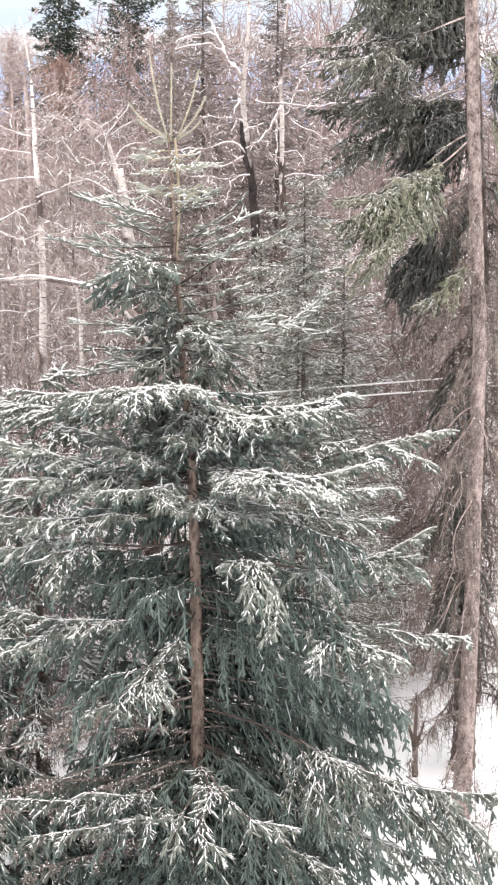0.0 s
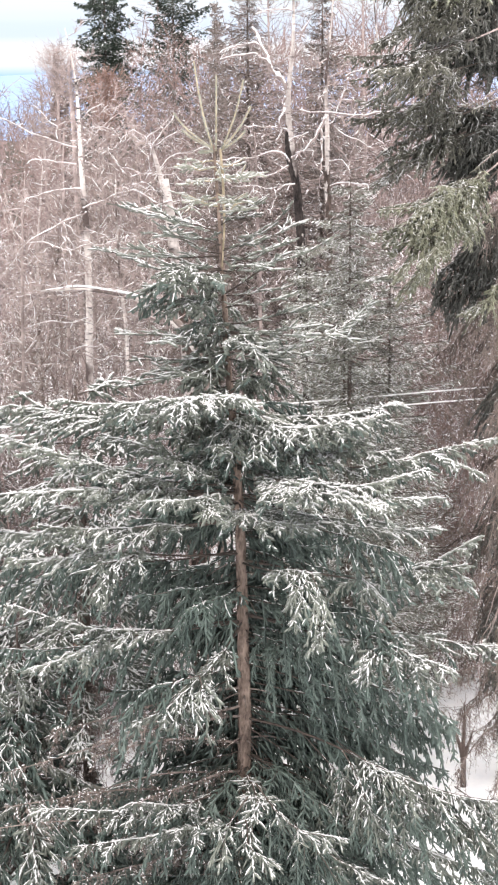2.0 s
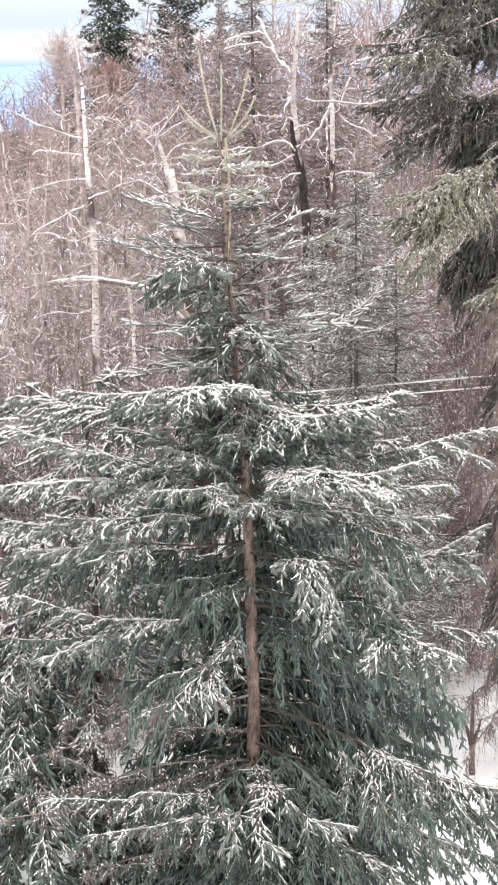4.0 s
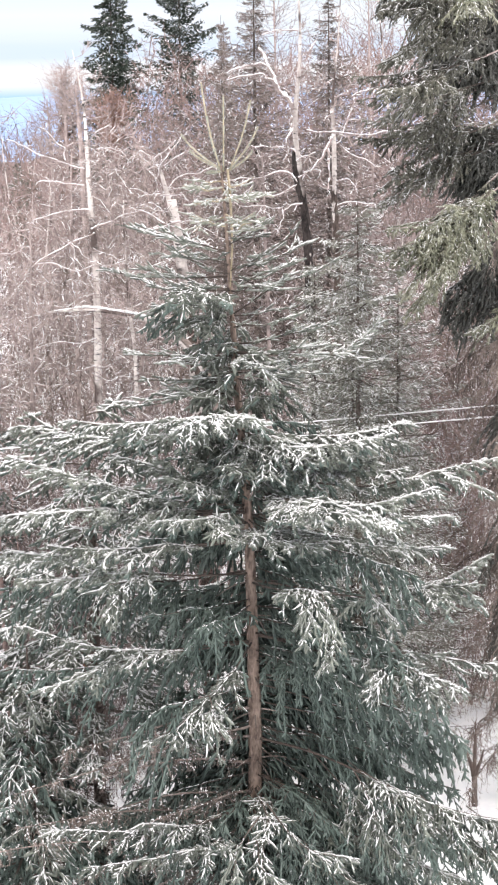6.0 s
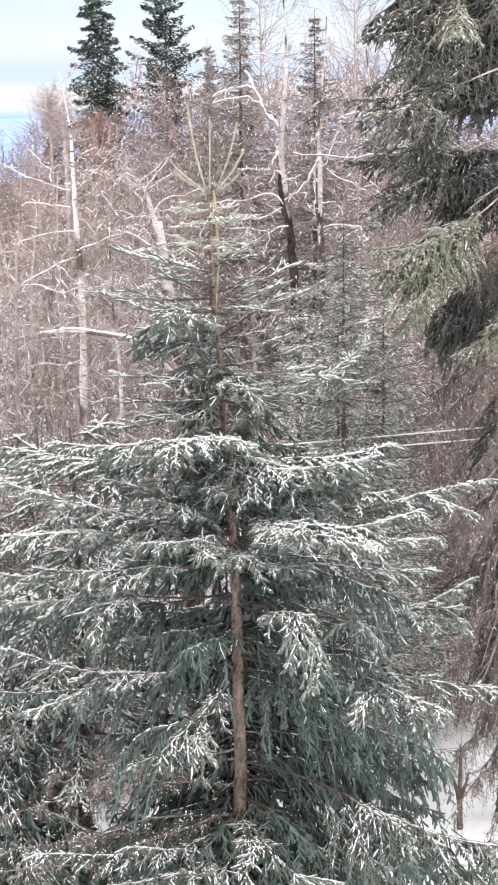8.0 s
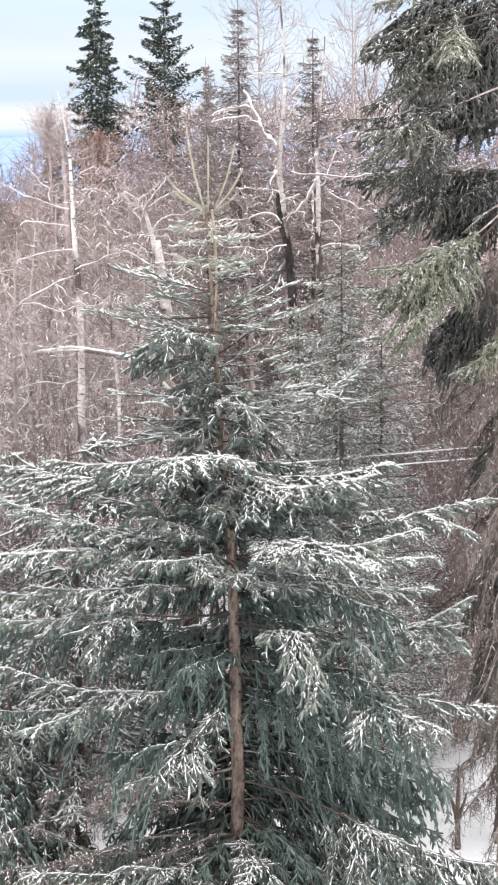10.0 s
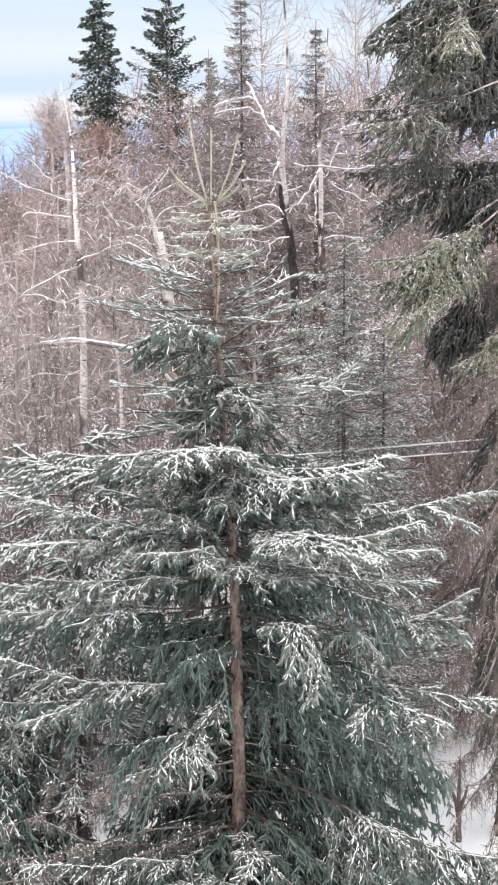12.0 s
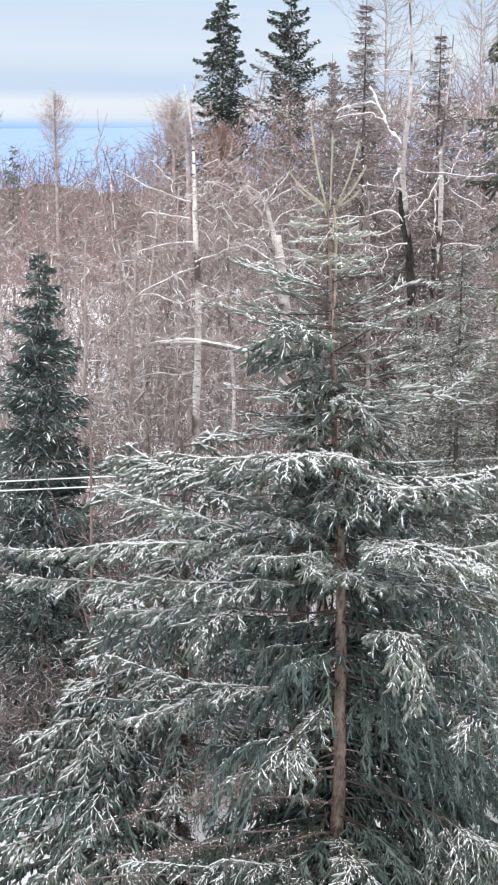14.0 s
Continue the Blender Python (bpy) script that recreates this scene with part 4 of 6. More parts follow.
bough("dark", 2.68, (0.60, 13.90, 2.41), (1.10, 13.80, 2.14), bare=0.3)
bough("dark", 2.62, (0.80, 14.10, 2.20), (1.34, 14.00, 1.98), bare=0.3)
bough("snowy", 5.21, (-0.16, 13.70, 5.26), (0.33, 13.50, 5.31), (0.80, 13.50, 5.36))
bough("snowy", 5.17, (-0.20, 13.30, 5.27), (0.20, 13.10, 5.29), (0.56, 13.00, 5.34))
bough("dense", 5.20, (-0.07, 14.30, 5.08), (0.52, 14.40, 5.07), (0.86, 14.40, 5.05))
bough("dense", 5.24, (-0.29, 13.50, 5.31), (-0.06, 13.30, 5.30), (0.21, 13.20, 5.25))
bough("spike", 6.49, (-0.33, 13.70, 6.58), (-0.05, 13.50, 6.69))
bough("spike", 6.11, (-0.29, 13.70, 6.20), (0.04, 13.60, 6.29))
bough("spike", 5.8, (-0.24, 13.60, 5.76), (0.12, 13.50, 5.77))
bough("dense", 5.87, (-0.38, 13.50, 5.82), (-0.20, 13.40, 5.74))
bough("spike", 6.63, (-0.82, 13.60, 6.77), (-1.03, 13.40, 6.84))
bough("spike", 5.87, (-0.88, 13.50, 5.92), (-1.16, 13.30, 5.91))
bough("spike", 6.91, (-0.43, 14.20, 6.95), (-0.19, 14.30, 7.03))
bough("spike", 6.42, (-1.05, 14.20, 6.53), (-1.41, 14.30, 6.62))
# short hanging sprays round the upper trunk
for k in range(20):
    z = 5.0 + 1.5 * (k + rng.random()) / 20
    turn = radians(160 + 220 * rng.random() - 160) if k % 2 else radians(rng.uniform(150, 230))
    reach = rng.uniform(0.16, 0.30) + 0.12 * (6.6 - z)
    geo = grow_bough(trunk_at(z), trunk_at(z) + np.array([math.cos(turn) * reach, math.sin(turn) * reach, -0.12]), 0.0, rng, spacing=0.06, wide=0.026, count=8, snow=0.35, bare=0.1, hang=0.7, thick=0.010, sub=0.06, shoot=0.10)
    add_bough(young, geo, NEEDLE_DUST, LIMB)
# boughs on the far side, filling the shaded inside of the crown
for k in range(74):
    z = 0.8 + 4.6 * (k + rng.random()) / 74
    turn = radians(rng.uniform(-20, 200))
    reach = (8.0 - z) * 0.24 * rng.uniform(0.75, 1.1)
    tx, ty = trunk_at(z)[0] + math.cos(turn) * reach, 14.1 + math.sin(turn) * reach
    bough("back", z, (tx, ty, z - 0.1 - 0.25 * reach * rng.random()))

for k in range(34):
    z = 0.30 + 1.7 * (k + rng.random()) / 34
    turn = radians(k * 137.5)
    reach = rng.uniform(1.5, 2.1)
    if math.cos(turn) < -0.2 and math.sin(turn) < 0.3:
        continue
    bough("dark" if math.sin(turn) < 0 else "back", z, (-0.47 + math.cos(turn) * reach * 0.5, 14.1 + math.sin(turn) * reach * 0.5, z), (-0.47 + math.cos(turn) * reach, 14.1 + math.sin(turn) * reach, max(z - 0.35 * reach, 0.12)))


for z in (4.35, 3.92, 3.58, 3.05, 2.72, 2.28):
    for turn in (0.2, 1.3, 2.6, 3.7, 5.0):
        turn += rng.uniform(-0.4, 0.4)
        foot = trunk_at(z + rng.uniform(-0.03, 0.03))
        reach = rng.uniform(0.12, 0.42)
        part("dead_stub", [tube([foot, foot + np.array([math.cos(turn), math.sin(turn), 0.10]) * reach * 0.5, foot + np.array([math.cos(turn), math.sin(turn), -0.12]) * reach], [0.008, 0.006, 0.003], 5, 0.05, 0.08, rng)], DEADWOOD, young)


def dead_limb(z, x, y, tip):
    add_dead(young, dead_bough(trunk_at(z), (x, y, tip), 0.06, rng, 70, 0.12, 0.20), DEADWOOD, "bare brown lower limb with a line of snow")


dead_limb(2.50, -2.54, 13.20, 2.35)
dead_limb(2.23, -1.78, 13.20, 2.45)
dead_limb(1.97, -2.04, 13.00, 2.24)
dead_limb(1.97, -1.52, 12.90, 2.13)
dead_limb(1.70, -1.93, 12.80, 1.88)
dead_limb(1.59, -1.38, 12.80, 1.88)
dead_limb(1.43, -2.54, 13.10, 1.89)
dead_limb(1.26, -1.75, 12.70, 1.54)
dead_limb(2.76, -2.00, 13.40, 2.57)
dead_limb(1.43, -1.20, 12.70, 1.64)
dead_limb(2.60, -1.65, 13.30, 2.56)
dead_limb(1.81, -2.36, 13.20, 2.00)

for k in range(44):
    z = 0.7 + 4.6 * (k + rng.random()) / 44
    turn = radians(rng.uniform(5, 175) if k % 3 else rng.uniform(5, 70))
    reach = rng.uniform(0.5, 1.1)
    bough("back", z, (trunk_at(z)[0] + math.cos(turn) * reach, 14.3 + math.sin(turn) * reach, z - 0.25))

# ---- a second, lower spruce behind it ----
SX, SY = -2.02, 15.5
second = tagged(new("spruce_tree"), "lower dark spruce crowded behind the young one, snow on its boughs", "tree")
part("trunk", [tube([(SX, SY, -0.05), (SX, SY, 2.9), (SX + 0.02, SY, 4.0), (SX - 0.02, SY, 5.2)], [0.07, 0.05, 0.028, 0.010], 8, 0.10, 0.05, rng)], BARK_DARK, second, smooth=True)
for k in range(46):
    z = 2.2 + 2.95 * (k + rng.random()) / 46
    turn = k * 2.4
    reach = ((5.5 - z) * 0.40 + 0.42) * rng.uniform(0.75, 1.15)
    if z > 4.6:
        reach *= 1.15
    go = np.array([math.cos(turn), math.sin(turn), 0])
    way = [np.array([SX, SY, z]), np.array([SX, SY, z - 0.02]) + go * reach * 0.5, np.array([SX, SY, z + (0.10 if z > 4.6 else -0.16) * reach]) + go * reach]
    add_bough(second, frond(way, rng, spacing=0.12, wide=0.027, count=5, snow=1.5 if z > 3.4 else 0.8, fan=0.42, hang=0.35, sub=0.066, shoot=0.09, bare=0.15, full=(0.16, 0.38), fine=0.8), NEEDLE_DUST, LIMB, under=NEEDLE_IN_SHADE)

for k in range(26):
    z = 0.5 + 1.9 * k / 26
    turn = radians(rng.uniform(150, 320))
    reach = rng.uniform(0.7, 1.5)
    add_dead(second, dead_bough((SX, SY, z), (SX + math.cos(turn) * reach, SY + math.sin(turn) * reach, z - rng.uniform(0.0, 0.4)), 0.08, rng, 60, 0.22, 0.12), DEADWOOD, "bare brown twigs with a little snow")

# ---- tall spruces beside it ----
tall = tagged(new("spruce_tree"), "tall spruce with a pale bare trunk and dead drooping lower twigs", "tree")
RT = [(2.28, 17.1, -0.1), (2.33, 17.1, 1.01), (2.34, 17.1, 1.96), (2.35, 17.1, 2.9), (2.34, 17.1, 3.51), (2.35, 17.1, 4.23), (2.35, 17.1, 5.29), (2.29, 17.1, 6.21), (2.22, 17.1, 7.55), (2.17, 17.1, 8.63), (2.14, 17.1, 9.6), (2.12, 17.1, 12.0), (2.1, 17.1, 14.0)]
part("trunk", [tube(RT, [0.106, 0.092, 0.084, 0.079, 0.076, 0.073, 0.070, 0.068, 0.066, 0.064, 0.060, 0.05, 0.01], 14, 0.05, 0.06, rng, 0.2)], BARK_PALE, tall, "pale grey-brown scaly bark", True)
rear = tagged(new("spruce_tree"), "dark olive spruce with long drooping boughs and dead lower limbs", "tree")
part("trunk", [tube([(2.50, 18.6, -0.1), (2.54, 18.6, 3.0), (2.55, 18.6, 5.5), (2.36, 18.6, 8.5), (2.28, 18.6, 13.5)], [0.13, 0.11, 0.10, 0.08, 0.01], 12, 0.08, 0.05, rng, 0.25)], BARK_DARK, rear, smooth=True)


def sprigs(p, q, wide, g, planes=(0, 1.6)):
    """Sprays of needles: slim blades, crossed in pairs."""
    _, b, c = frames_of(q - p)
    ang = g.uniform(0, 3.14, (len(p), 1))
    out = []
    for k in planes:
        s = (np.cos(ang + k) * b + np.sin(ang + k) * c) * wide[:, None]
        m = p + (q - p) * 0.45
        out.append((np.stack([p, m - s, q, m + s], 1).reshape(-1, 3), (np.array([[0, 1, 2], [0, 2, 3]])[None] + (np.arange(len(p)) * 4)[:, None, None]).reshape(-1, 3)))
    return out


OLD = {
    "olive": (dict(spacing=0.075, wide=0.017, count=5, snow=0.42, fan=0.50, bare=0.25, hang=0.42, thick=0.009, ridge=0.3, sub=0.046, shoot=0.050, most=0.33, full=(0.14, 0.34), fine=1.2), NEEDLE_OLD),
    "grey": (dict(spacing=0.078, wide=0.017, count=5, snow=0.50, fan=0.50, bare=0.30, hang=0.50, thick=0.009, ridge=0.3, sub=0.048, shoot=0.052, most=0.36, full=(0.14, 0.34), fine=1.2), NEEDLE_GREY),
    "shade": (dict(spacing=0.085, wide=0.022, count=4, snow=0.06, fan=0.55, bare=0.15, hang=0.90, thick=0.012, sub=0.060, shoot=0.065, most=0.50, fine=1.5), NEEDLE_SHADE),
    "bare": (dict(spacing=0.14, wide=0.014, count=3, snow=0.2, fan=0.25, bare=0.45, hang=0.3, thick=0.020, sub=0.09, shoot=0.06, most=0.16), NEEDLE_GREY),
}


def old_bough(tree, style, *way, bare=None, limb=None, most=None):
    """A drooping bough of an old spruce, bare near the trunk."""
    how, mat = dict(OLD[style][0]), OLD[style][1]
    if bare is not None:
        how["bare"] = bare
    if most is not None:
        how["most"] = most
    way = smooth_line(way, 9)
    add_bough(tree, frond(way, rng, open_to=drift, **how), mat, limb if limb else BARK_PALE if style == "bare" else LIMB)
    for k in range(0 if style == "bare" else 2):
        fork = way[min(int(how["bare"] * 8) + k, 4):]
        stray = rng.normal(0, 0.20, (1, 3)) * [1.0, 1.0, 0.8] * np.linspace(0, 1, len(fork))[:, None]
        add_bough(tree, frond(fork + stray, rng, open_to=drift, **{**how, "bare": 0.06, "thick": 0.006}), mat, LIMB)


old_bough(tall, "olive", (2.16, 17.10, 7.26), (1.84, 16.80, 7.06), (1.46, 16.50, 6.94), (1.07, 16.30, 6.79), (0.84, 16.20, 6.72), bare=0.34, limb=PALE_TWIG)
old_bough(tall, "olive", (1.84, 16.80, 7.06), (1.51, 16.40, 6.88), (1.17, 16.20, 6.63), (0.86, 16.10, 6.52), bare=0.12)
old_bough(tall, "olive", (1.82, 16.80, 7.04), (1.65, 16.50, 6.82), (1.40, 16.30, 6.51), (1.15, 16.20, 6.30), bare=0.12)
old_bough(tall, "olive", (1.81, 16.80, 7.03), (1.75, 16.60, 6.81), (1.67, 16.40, 6.50), bare=0.1)
old_bough(tall, "olive", (1.67, 16.70, 6.99), (1.34, 16.30, 6.78), (0.91, 16.20, 6.30), bare=0.15)
old_bough(tall, "olive", (2.16, 17.10, 7.21), (1.79, 17.00, 6.84), (1.40, 16.90, 6.29), (1.18, 16.90, 5.89), bare=0.35)
old_bough(tall, "grey", (2.12, 17.10, 8.47), (1.73, 16.80, 8.33), (1.34, 16.60, 8.19), (0.96, 16.50, 8.12), (0.70, 16.40, 8.03), bare=0.3, limb=PALE_TWIG)
old_bough(tall, "grey", (1.39, 16.60, 8.20), (1.17, 16.40, 8.04), (0.84, 16.30, 7.88), bare=0.1)
old_bough(tall, "grey", (2.11, 17.10, 8.95), (1.62, 16.90, 8.73), (1.18, 16.70, 8.51), (0.80, 16.60, 8.27))
old_bough(tall, "grey", (2.11, 17.10, 9.11), (1.77, 16.80, 8.83), (1.54, 16.60, 8.61), (1.38, 16.50, 8.40))
old_bough(tall, "grey", (2.10, 17.10, 9.32), (1.50, 16.80, 9.19), (0.95, 16.60, 8.92))
old_bough(tall, "grey", (2.10, 17.10, 9.53), (1.60, 16.80, 9.50), (1.05, 16.60, 9.38))
old_bough(tall, "bare", (2.14, 17.10, 7.93), (1.87, 16.90, 7.80), (1.58, 16.80, 7.69))
old_bough(tall, "bare", (2.14, 17.10, 7.82), (1.92, 16.90, 7.73), (1.72, 16.80, 7.64))
old_bough(tall, "bare", (2.16, 17.10, 7.34), (1.93, 16.90, 7.22), (1.76, 16.80, 7.07))
old_bough(tall, "olive", (2.24, 17.10, 8.20), (2.35, 16.90, 8.12), (2.56, 16.80, 7.88))
old_bough(tall, "olive", (2.26, 17.10, 7.55), (2.43, 16.90, 7.47), (2.70, 16.80, 7.18))
old_bough(tall, "olive", (2.26, 17.10, 6.04), (2.08, 16.90, 6.01), (1.93, 16.80, 5.91), bare=0.2)
old_bough(tall, "olive", (2.22, 17.10, 8.84), (2.50, 16.90, 8.68), (2.77, 16.80, 8.30))
# inner boughs of the rear spruce, in needles coloured dark for shade
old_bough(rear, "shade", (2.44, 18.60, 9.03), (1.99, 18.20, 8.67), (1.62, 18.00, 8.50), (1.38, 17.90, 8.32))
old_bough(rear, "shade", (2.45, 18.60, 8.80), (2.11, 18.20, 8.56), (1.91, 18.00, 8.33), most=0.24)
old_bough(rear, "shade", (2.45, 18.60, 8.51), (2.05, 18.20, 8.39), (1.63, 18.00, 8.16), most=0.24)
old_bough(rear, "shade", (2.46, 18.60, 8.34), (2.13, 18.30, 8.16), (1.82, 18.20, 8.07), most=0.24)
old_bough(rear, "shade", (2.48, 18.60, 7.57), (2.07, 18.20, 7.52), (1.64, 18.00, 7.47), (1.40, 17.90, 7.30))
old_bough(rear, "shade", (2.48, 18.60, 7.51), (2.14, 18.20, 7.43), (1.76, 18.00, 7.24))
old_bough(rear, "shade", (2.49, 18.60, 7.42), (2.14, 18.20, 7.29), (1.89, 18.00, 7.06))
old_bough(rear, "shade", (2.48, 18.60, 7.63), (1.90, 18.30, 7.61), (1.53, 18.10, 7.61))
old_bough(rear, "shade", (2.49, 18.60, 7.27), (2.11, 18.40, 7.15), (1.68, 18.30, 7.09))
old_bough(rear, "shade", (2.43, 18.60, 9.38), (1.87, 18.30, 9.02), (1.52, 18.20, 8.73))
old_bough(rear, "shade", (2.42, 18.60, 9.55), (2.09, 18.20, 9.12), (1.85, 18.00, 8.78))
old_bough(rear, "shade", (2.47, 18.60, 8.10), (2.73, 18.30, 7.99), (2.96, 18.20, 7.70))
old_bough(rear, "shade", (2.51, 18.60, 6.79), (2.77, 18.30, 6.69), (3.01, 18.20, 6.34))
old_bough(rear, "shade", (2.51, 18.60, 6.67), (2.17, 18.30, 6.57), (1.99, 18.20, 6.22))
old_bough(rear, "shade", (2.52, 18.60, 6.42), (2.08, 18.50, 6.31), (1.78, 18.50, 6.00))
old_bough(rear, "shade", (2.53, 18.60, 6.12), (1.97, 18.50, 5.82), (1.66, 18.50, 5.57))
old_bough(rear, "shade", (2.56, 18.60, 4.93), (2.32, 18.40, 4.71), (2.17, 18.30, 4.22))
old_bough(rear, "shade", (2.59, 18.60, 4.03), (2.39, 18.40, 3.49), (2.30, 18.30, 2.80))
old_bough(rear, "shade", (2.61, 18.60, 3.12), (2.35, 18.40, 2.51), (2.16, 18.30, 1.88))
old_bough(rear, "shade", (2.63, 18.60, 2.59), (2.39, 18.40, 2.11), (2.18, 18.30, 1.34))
old_bough(rear, "grey", (2.47, 18.60, 8.10), (1.60, 17.60, 7.87), (1.24, 17.40, 7.63), (0.84, 17.30, 7.57), bare=0.5)
old_bough(rear, "grey", (2.47, 18.60, 7.87), (1.60, 17.60, 7.59), (1.25, 17.40, 7.46), (0.90, 17.30, 7.20), bare=0.5)
old_bough(rear, "grey", (2.46, 18.60, 8.22), (1.58, 17.50, 8.04), (1.12, 17.30, 7.93), (0.78, 17.20, 7.71), bare=0.5)
old_bough(rear, "grey", (2.48, 18.60, 7.63), (1.61, 17.60, 7.37), (1.19, 17.40, 7.26), (0.96, 17.30, 7.04), bare=0.5)
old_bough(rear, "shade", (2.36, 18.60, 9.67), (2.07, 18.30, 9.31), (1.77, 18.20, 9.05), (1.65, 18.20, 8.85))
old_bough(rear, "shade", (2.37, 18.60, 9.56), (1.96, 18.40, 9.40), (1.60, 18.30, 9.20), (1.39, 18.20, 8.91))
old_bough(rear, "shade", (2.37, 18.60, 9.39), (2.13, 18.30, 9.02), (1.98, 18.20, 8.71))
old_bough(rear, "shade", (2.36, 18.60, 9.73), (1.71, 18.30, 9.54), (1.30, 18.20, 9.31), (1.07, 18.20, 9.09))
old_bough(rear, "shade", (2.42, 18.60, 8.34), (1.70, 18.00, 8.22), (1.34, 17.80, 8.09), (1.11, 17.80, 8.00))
old_bough(tall, "grey", (2.10, 17.10, 9.22), (1.58, 16.80, 9.08), (1.19, 16.60, 8.93), (0.81, 16.50, 8.80), bare=0.35)
old_bough(tall, "grey", (1.52, 16.80, 9.05), (1.31, 16.50, 8.88), (1.15, 16.40, 8.64), bare=0.15)
old_bough(tall, "olive", (1.75, 16.90, 9.12), (1.56, 16.60, 8.88), (1.50, 16.50, 8.62), bare=0.15)
for k in range(112):
    z = 0.9 + 6.2 * k / 112
    turn = radians(rng.uniform(100, 290)) if k % 3 else radians(rng.uniform(-80, 60))
    reach = rng.uniform(0.45, 1.35 if k % 6 != 1 else 0.8)
    who, ax, ay = (tall, np.interp(z, [p[2] for p in RT], [p[0] for p in RT]), 17.1) if k % 6 == 1 else (rear, 2.53, 18.6)
    if z < 2.4 and who is rear and math.cos(turn) < 0:
        reach *= 0.5
    add_dead(who, dead_bough((ax, ay, z), (ax + math.cos(turn) * reach, ay + math.sin(turn) * reach, z - rng.uniform(0.3, 0.9)), 0.1, rng, 70, 0.42, 0.045), DEADWOOD if k % 2 else LIMB, "bare drooping dead twigs")


# long crooked dead limbs hanging beside the pale trunk
for k in range(34):
    who, ax, ay = (tall, 2.34, 17.1) if k % 2 else (rear, 2.53, 18.6)
    z = rng.uniform(2.2, 6.1)
    turn = radians(rng.uniform(140, 250)) if k % 3 else radians(rng.uniform(-60, 40))
    go = np.array([math.cos(turn), math.sin(turn), 0])
    reach, drop = rng.uniform(0.25, 0.75), rng.uniform(0.45, 1.2)
    u = np.linspace(0, 1, 14)[:, None]
    line = np.array([ax, ay, z]) + go * reach * u**0.8 - np.array([0, 0, 1]) * drop * u**1.4
    line[1:] += np.cumsum(rng.normal(0, 0.034, (13, 3)), 0)
    limb = part("dead_branch", [tube(line, np.linspace(0.0075, 0.0025, 14), 5, 0.06, 0.08, rng)], PALE_TWIG if k % 4 == 1 else DEADWOOD, who, "crooked hanging dead limb", True)
    p = along(line, rng.uniform(0.2, 1, 22))
    q = p + rng.normal(0, 0.06, p.shape) - np.array([0, 0, 0.06])
    tagged(part("twig_spray", [ribbons(p, (p + q) / 2 + rng.normal(0, 0.012, p.shape), q, 0.003, rng)], DEADWOOD, limb), kind="stuff")


# ---- other spruces ----
def spruce(name_label, height, spread, seed, mat, lean=0.0, low=0.12, tuft=0.10, snow=0.3, ragged=0.3, rows=26, per=60, top=0.75, droop=0.42, upturn=0.34, slim=False):
    """A whole small or distant spruce standing at the origin, its boughs set with fine sprays of needles."""
    g = np.random.default_rng(seed)
    ob = tagged(new("spruce_tree"), name_label, "tree", "spruces in the forest")
    part("trunk", [tube([(0, 0, -0.1), (lean * 0.4, 0, height * 0.5), (lean, 0, height)], [0.009 * height, 0.005 * height, 0.004], 8, 0.25, 0.04, g)], LIMB, ob, smooth=True)
    green, caps, limbs = [], [], []
    for k in range(rows):
        for j in range(5):
            f = min(low + (1 - low) * (k + g.uniform(-0.5, 1.0)) / rows, 0.985)
            z = height * f
            turn = k * 1.3 + j * 1.257 + g.uniform(-0.5, 0.5)
            reach = spread * ((1 - (f - low) / (1 - low)) ** top + 0.04) * g.uniform(1 - ragged, 1 + ragged * 0.6)
            u = np.linspace(0, 1, 7)
            go = np.array([math.cos(turn), math.sin(turn), 0])
            limb = np.array([lean * f, 0, z]) + go * (reach * u)[:, None] + np.array([0, 0, 1]) * (reach * (-droop * g.uniform(0.6, 1.3) * u + upturn * u**2))[:, None]
            limbs.append(prisms(limb[[0, 3]], limb[[3, 6]], 0.006, 0.004))
            m = max(int((1.9 if slim else 1.0) * per * (0.25 + 0.75 * reach / spread)), 8)
            at = g.uniform(0.05, 1, m)
            p = along(limb, at)
            fan = (1.15 - at)[:, None] * reach * 0.42
            p = p + np.cross(go, [0, 0, 1]) * g.uniform(-1, 1, (m, 1)) * fan + np.array([0, 0, -1]) * g.uniform(0, 1, (m, 1)) ** 1.5 * fan * 0.9
            flank = np.cross(go, [0, 0, 1]) * g.uniform(-0.8, 0.8, (m, 1))
            tuft_here = tuft * min(1.0, 0.4 + 2.0 * reach / spread)
            q = p + unit(go * 0.8 + flank + np.array([0, 0, -1]) * g.uniform(-0.5, 0.9, (m, 1))) * tuft_here * g.uniform(0.7, 1.7, (m, 1))
            wd = tuft_here * (g.uniform(0.07, 0.15, m) if slim else g.uniform(0.16, 0.30, m))
            green += sprigs(p, q, wd, g, (0,) if slim else (0, 1.6))
            hold = g.random(m) < snow
            caps.append(snow_caps(p[hold], q[hold], wd[hold] * 2.6, g, 0.3, lumps=1))
    crown = tagged(part("crown", green, mat, ob), kind="stuff")
    tagged(part("limb_spray", limbs, LIMB, crown, "thin limbs inside the crown"), kind="stuff")
    tagged(part("snow", caps, SNOW, crown, smooth=True), kind="stuff")
    return ob


def stand(ob, x, y, z, turn=0.0, size=1.0):
    ob.matrix_basis = pose(x, y, z, 0, 0, turn) @ Matrix.Diagonal((size, size, size, 1))
    return ob


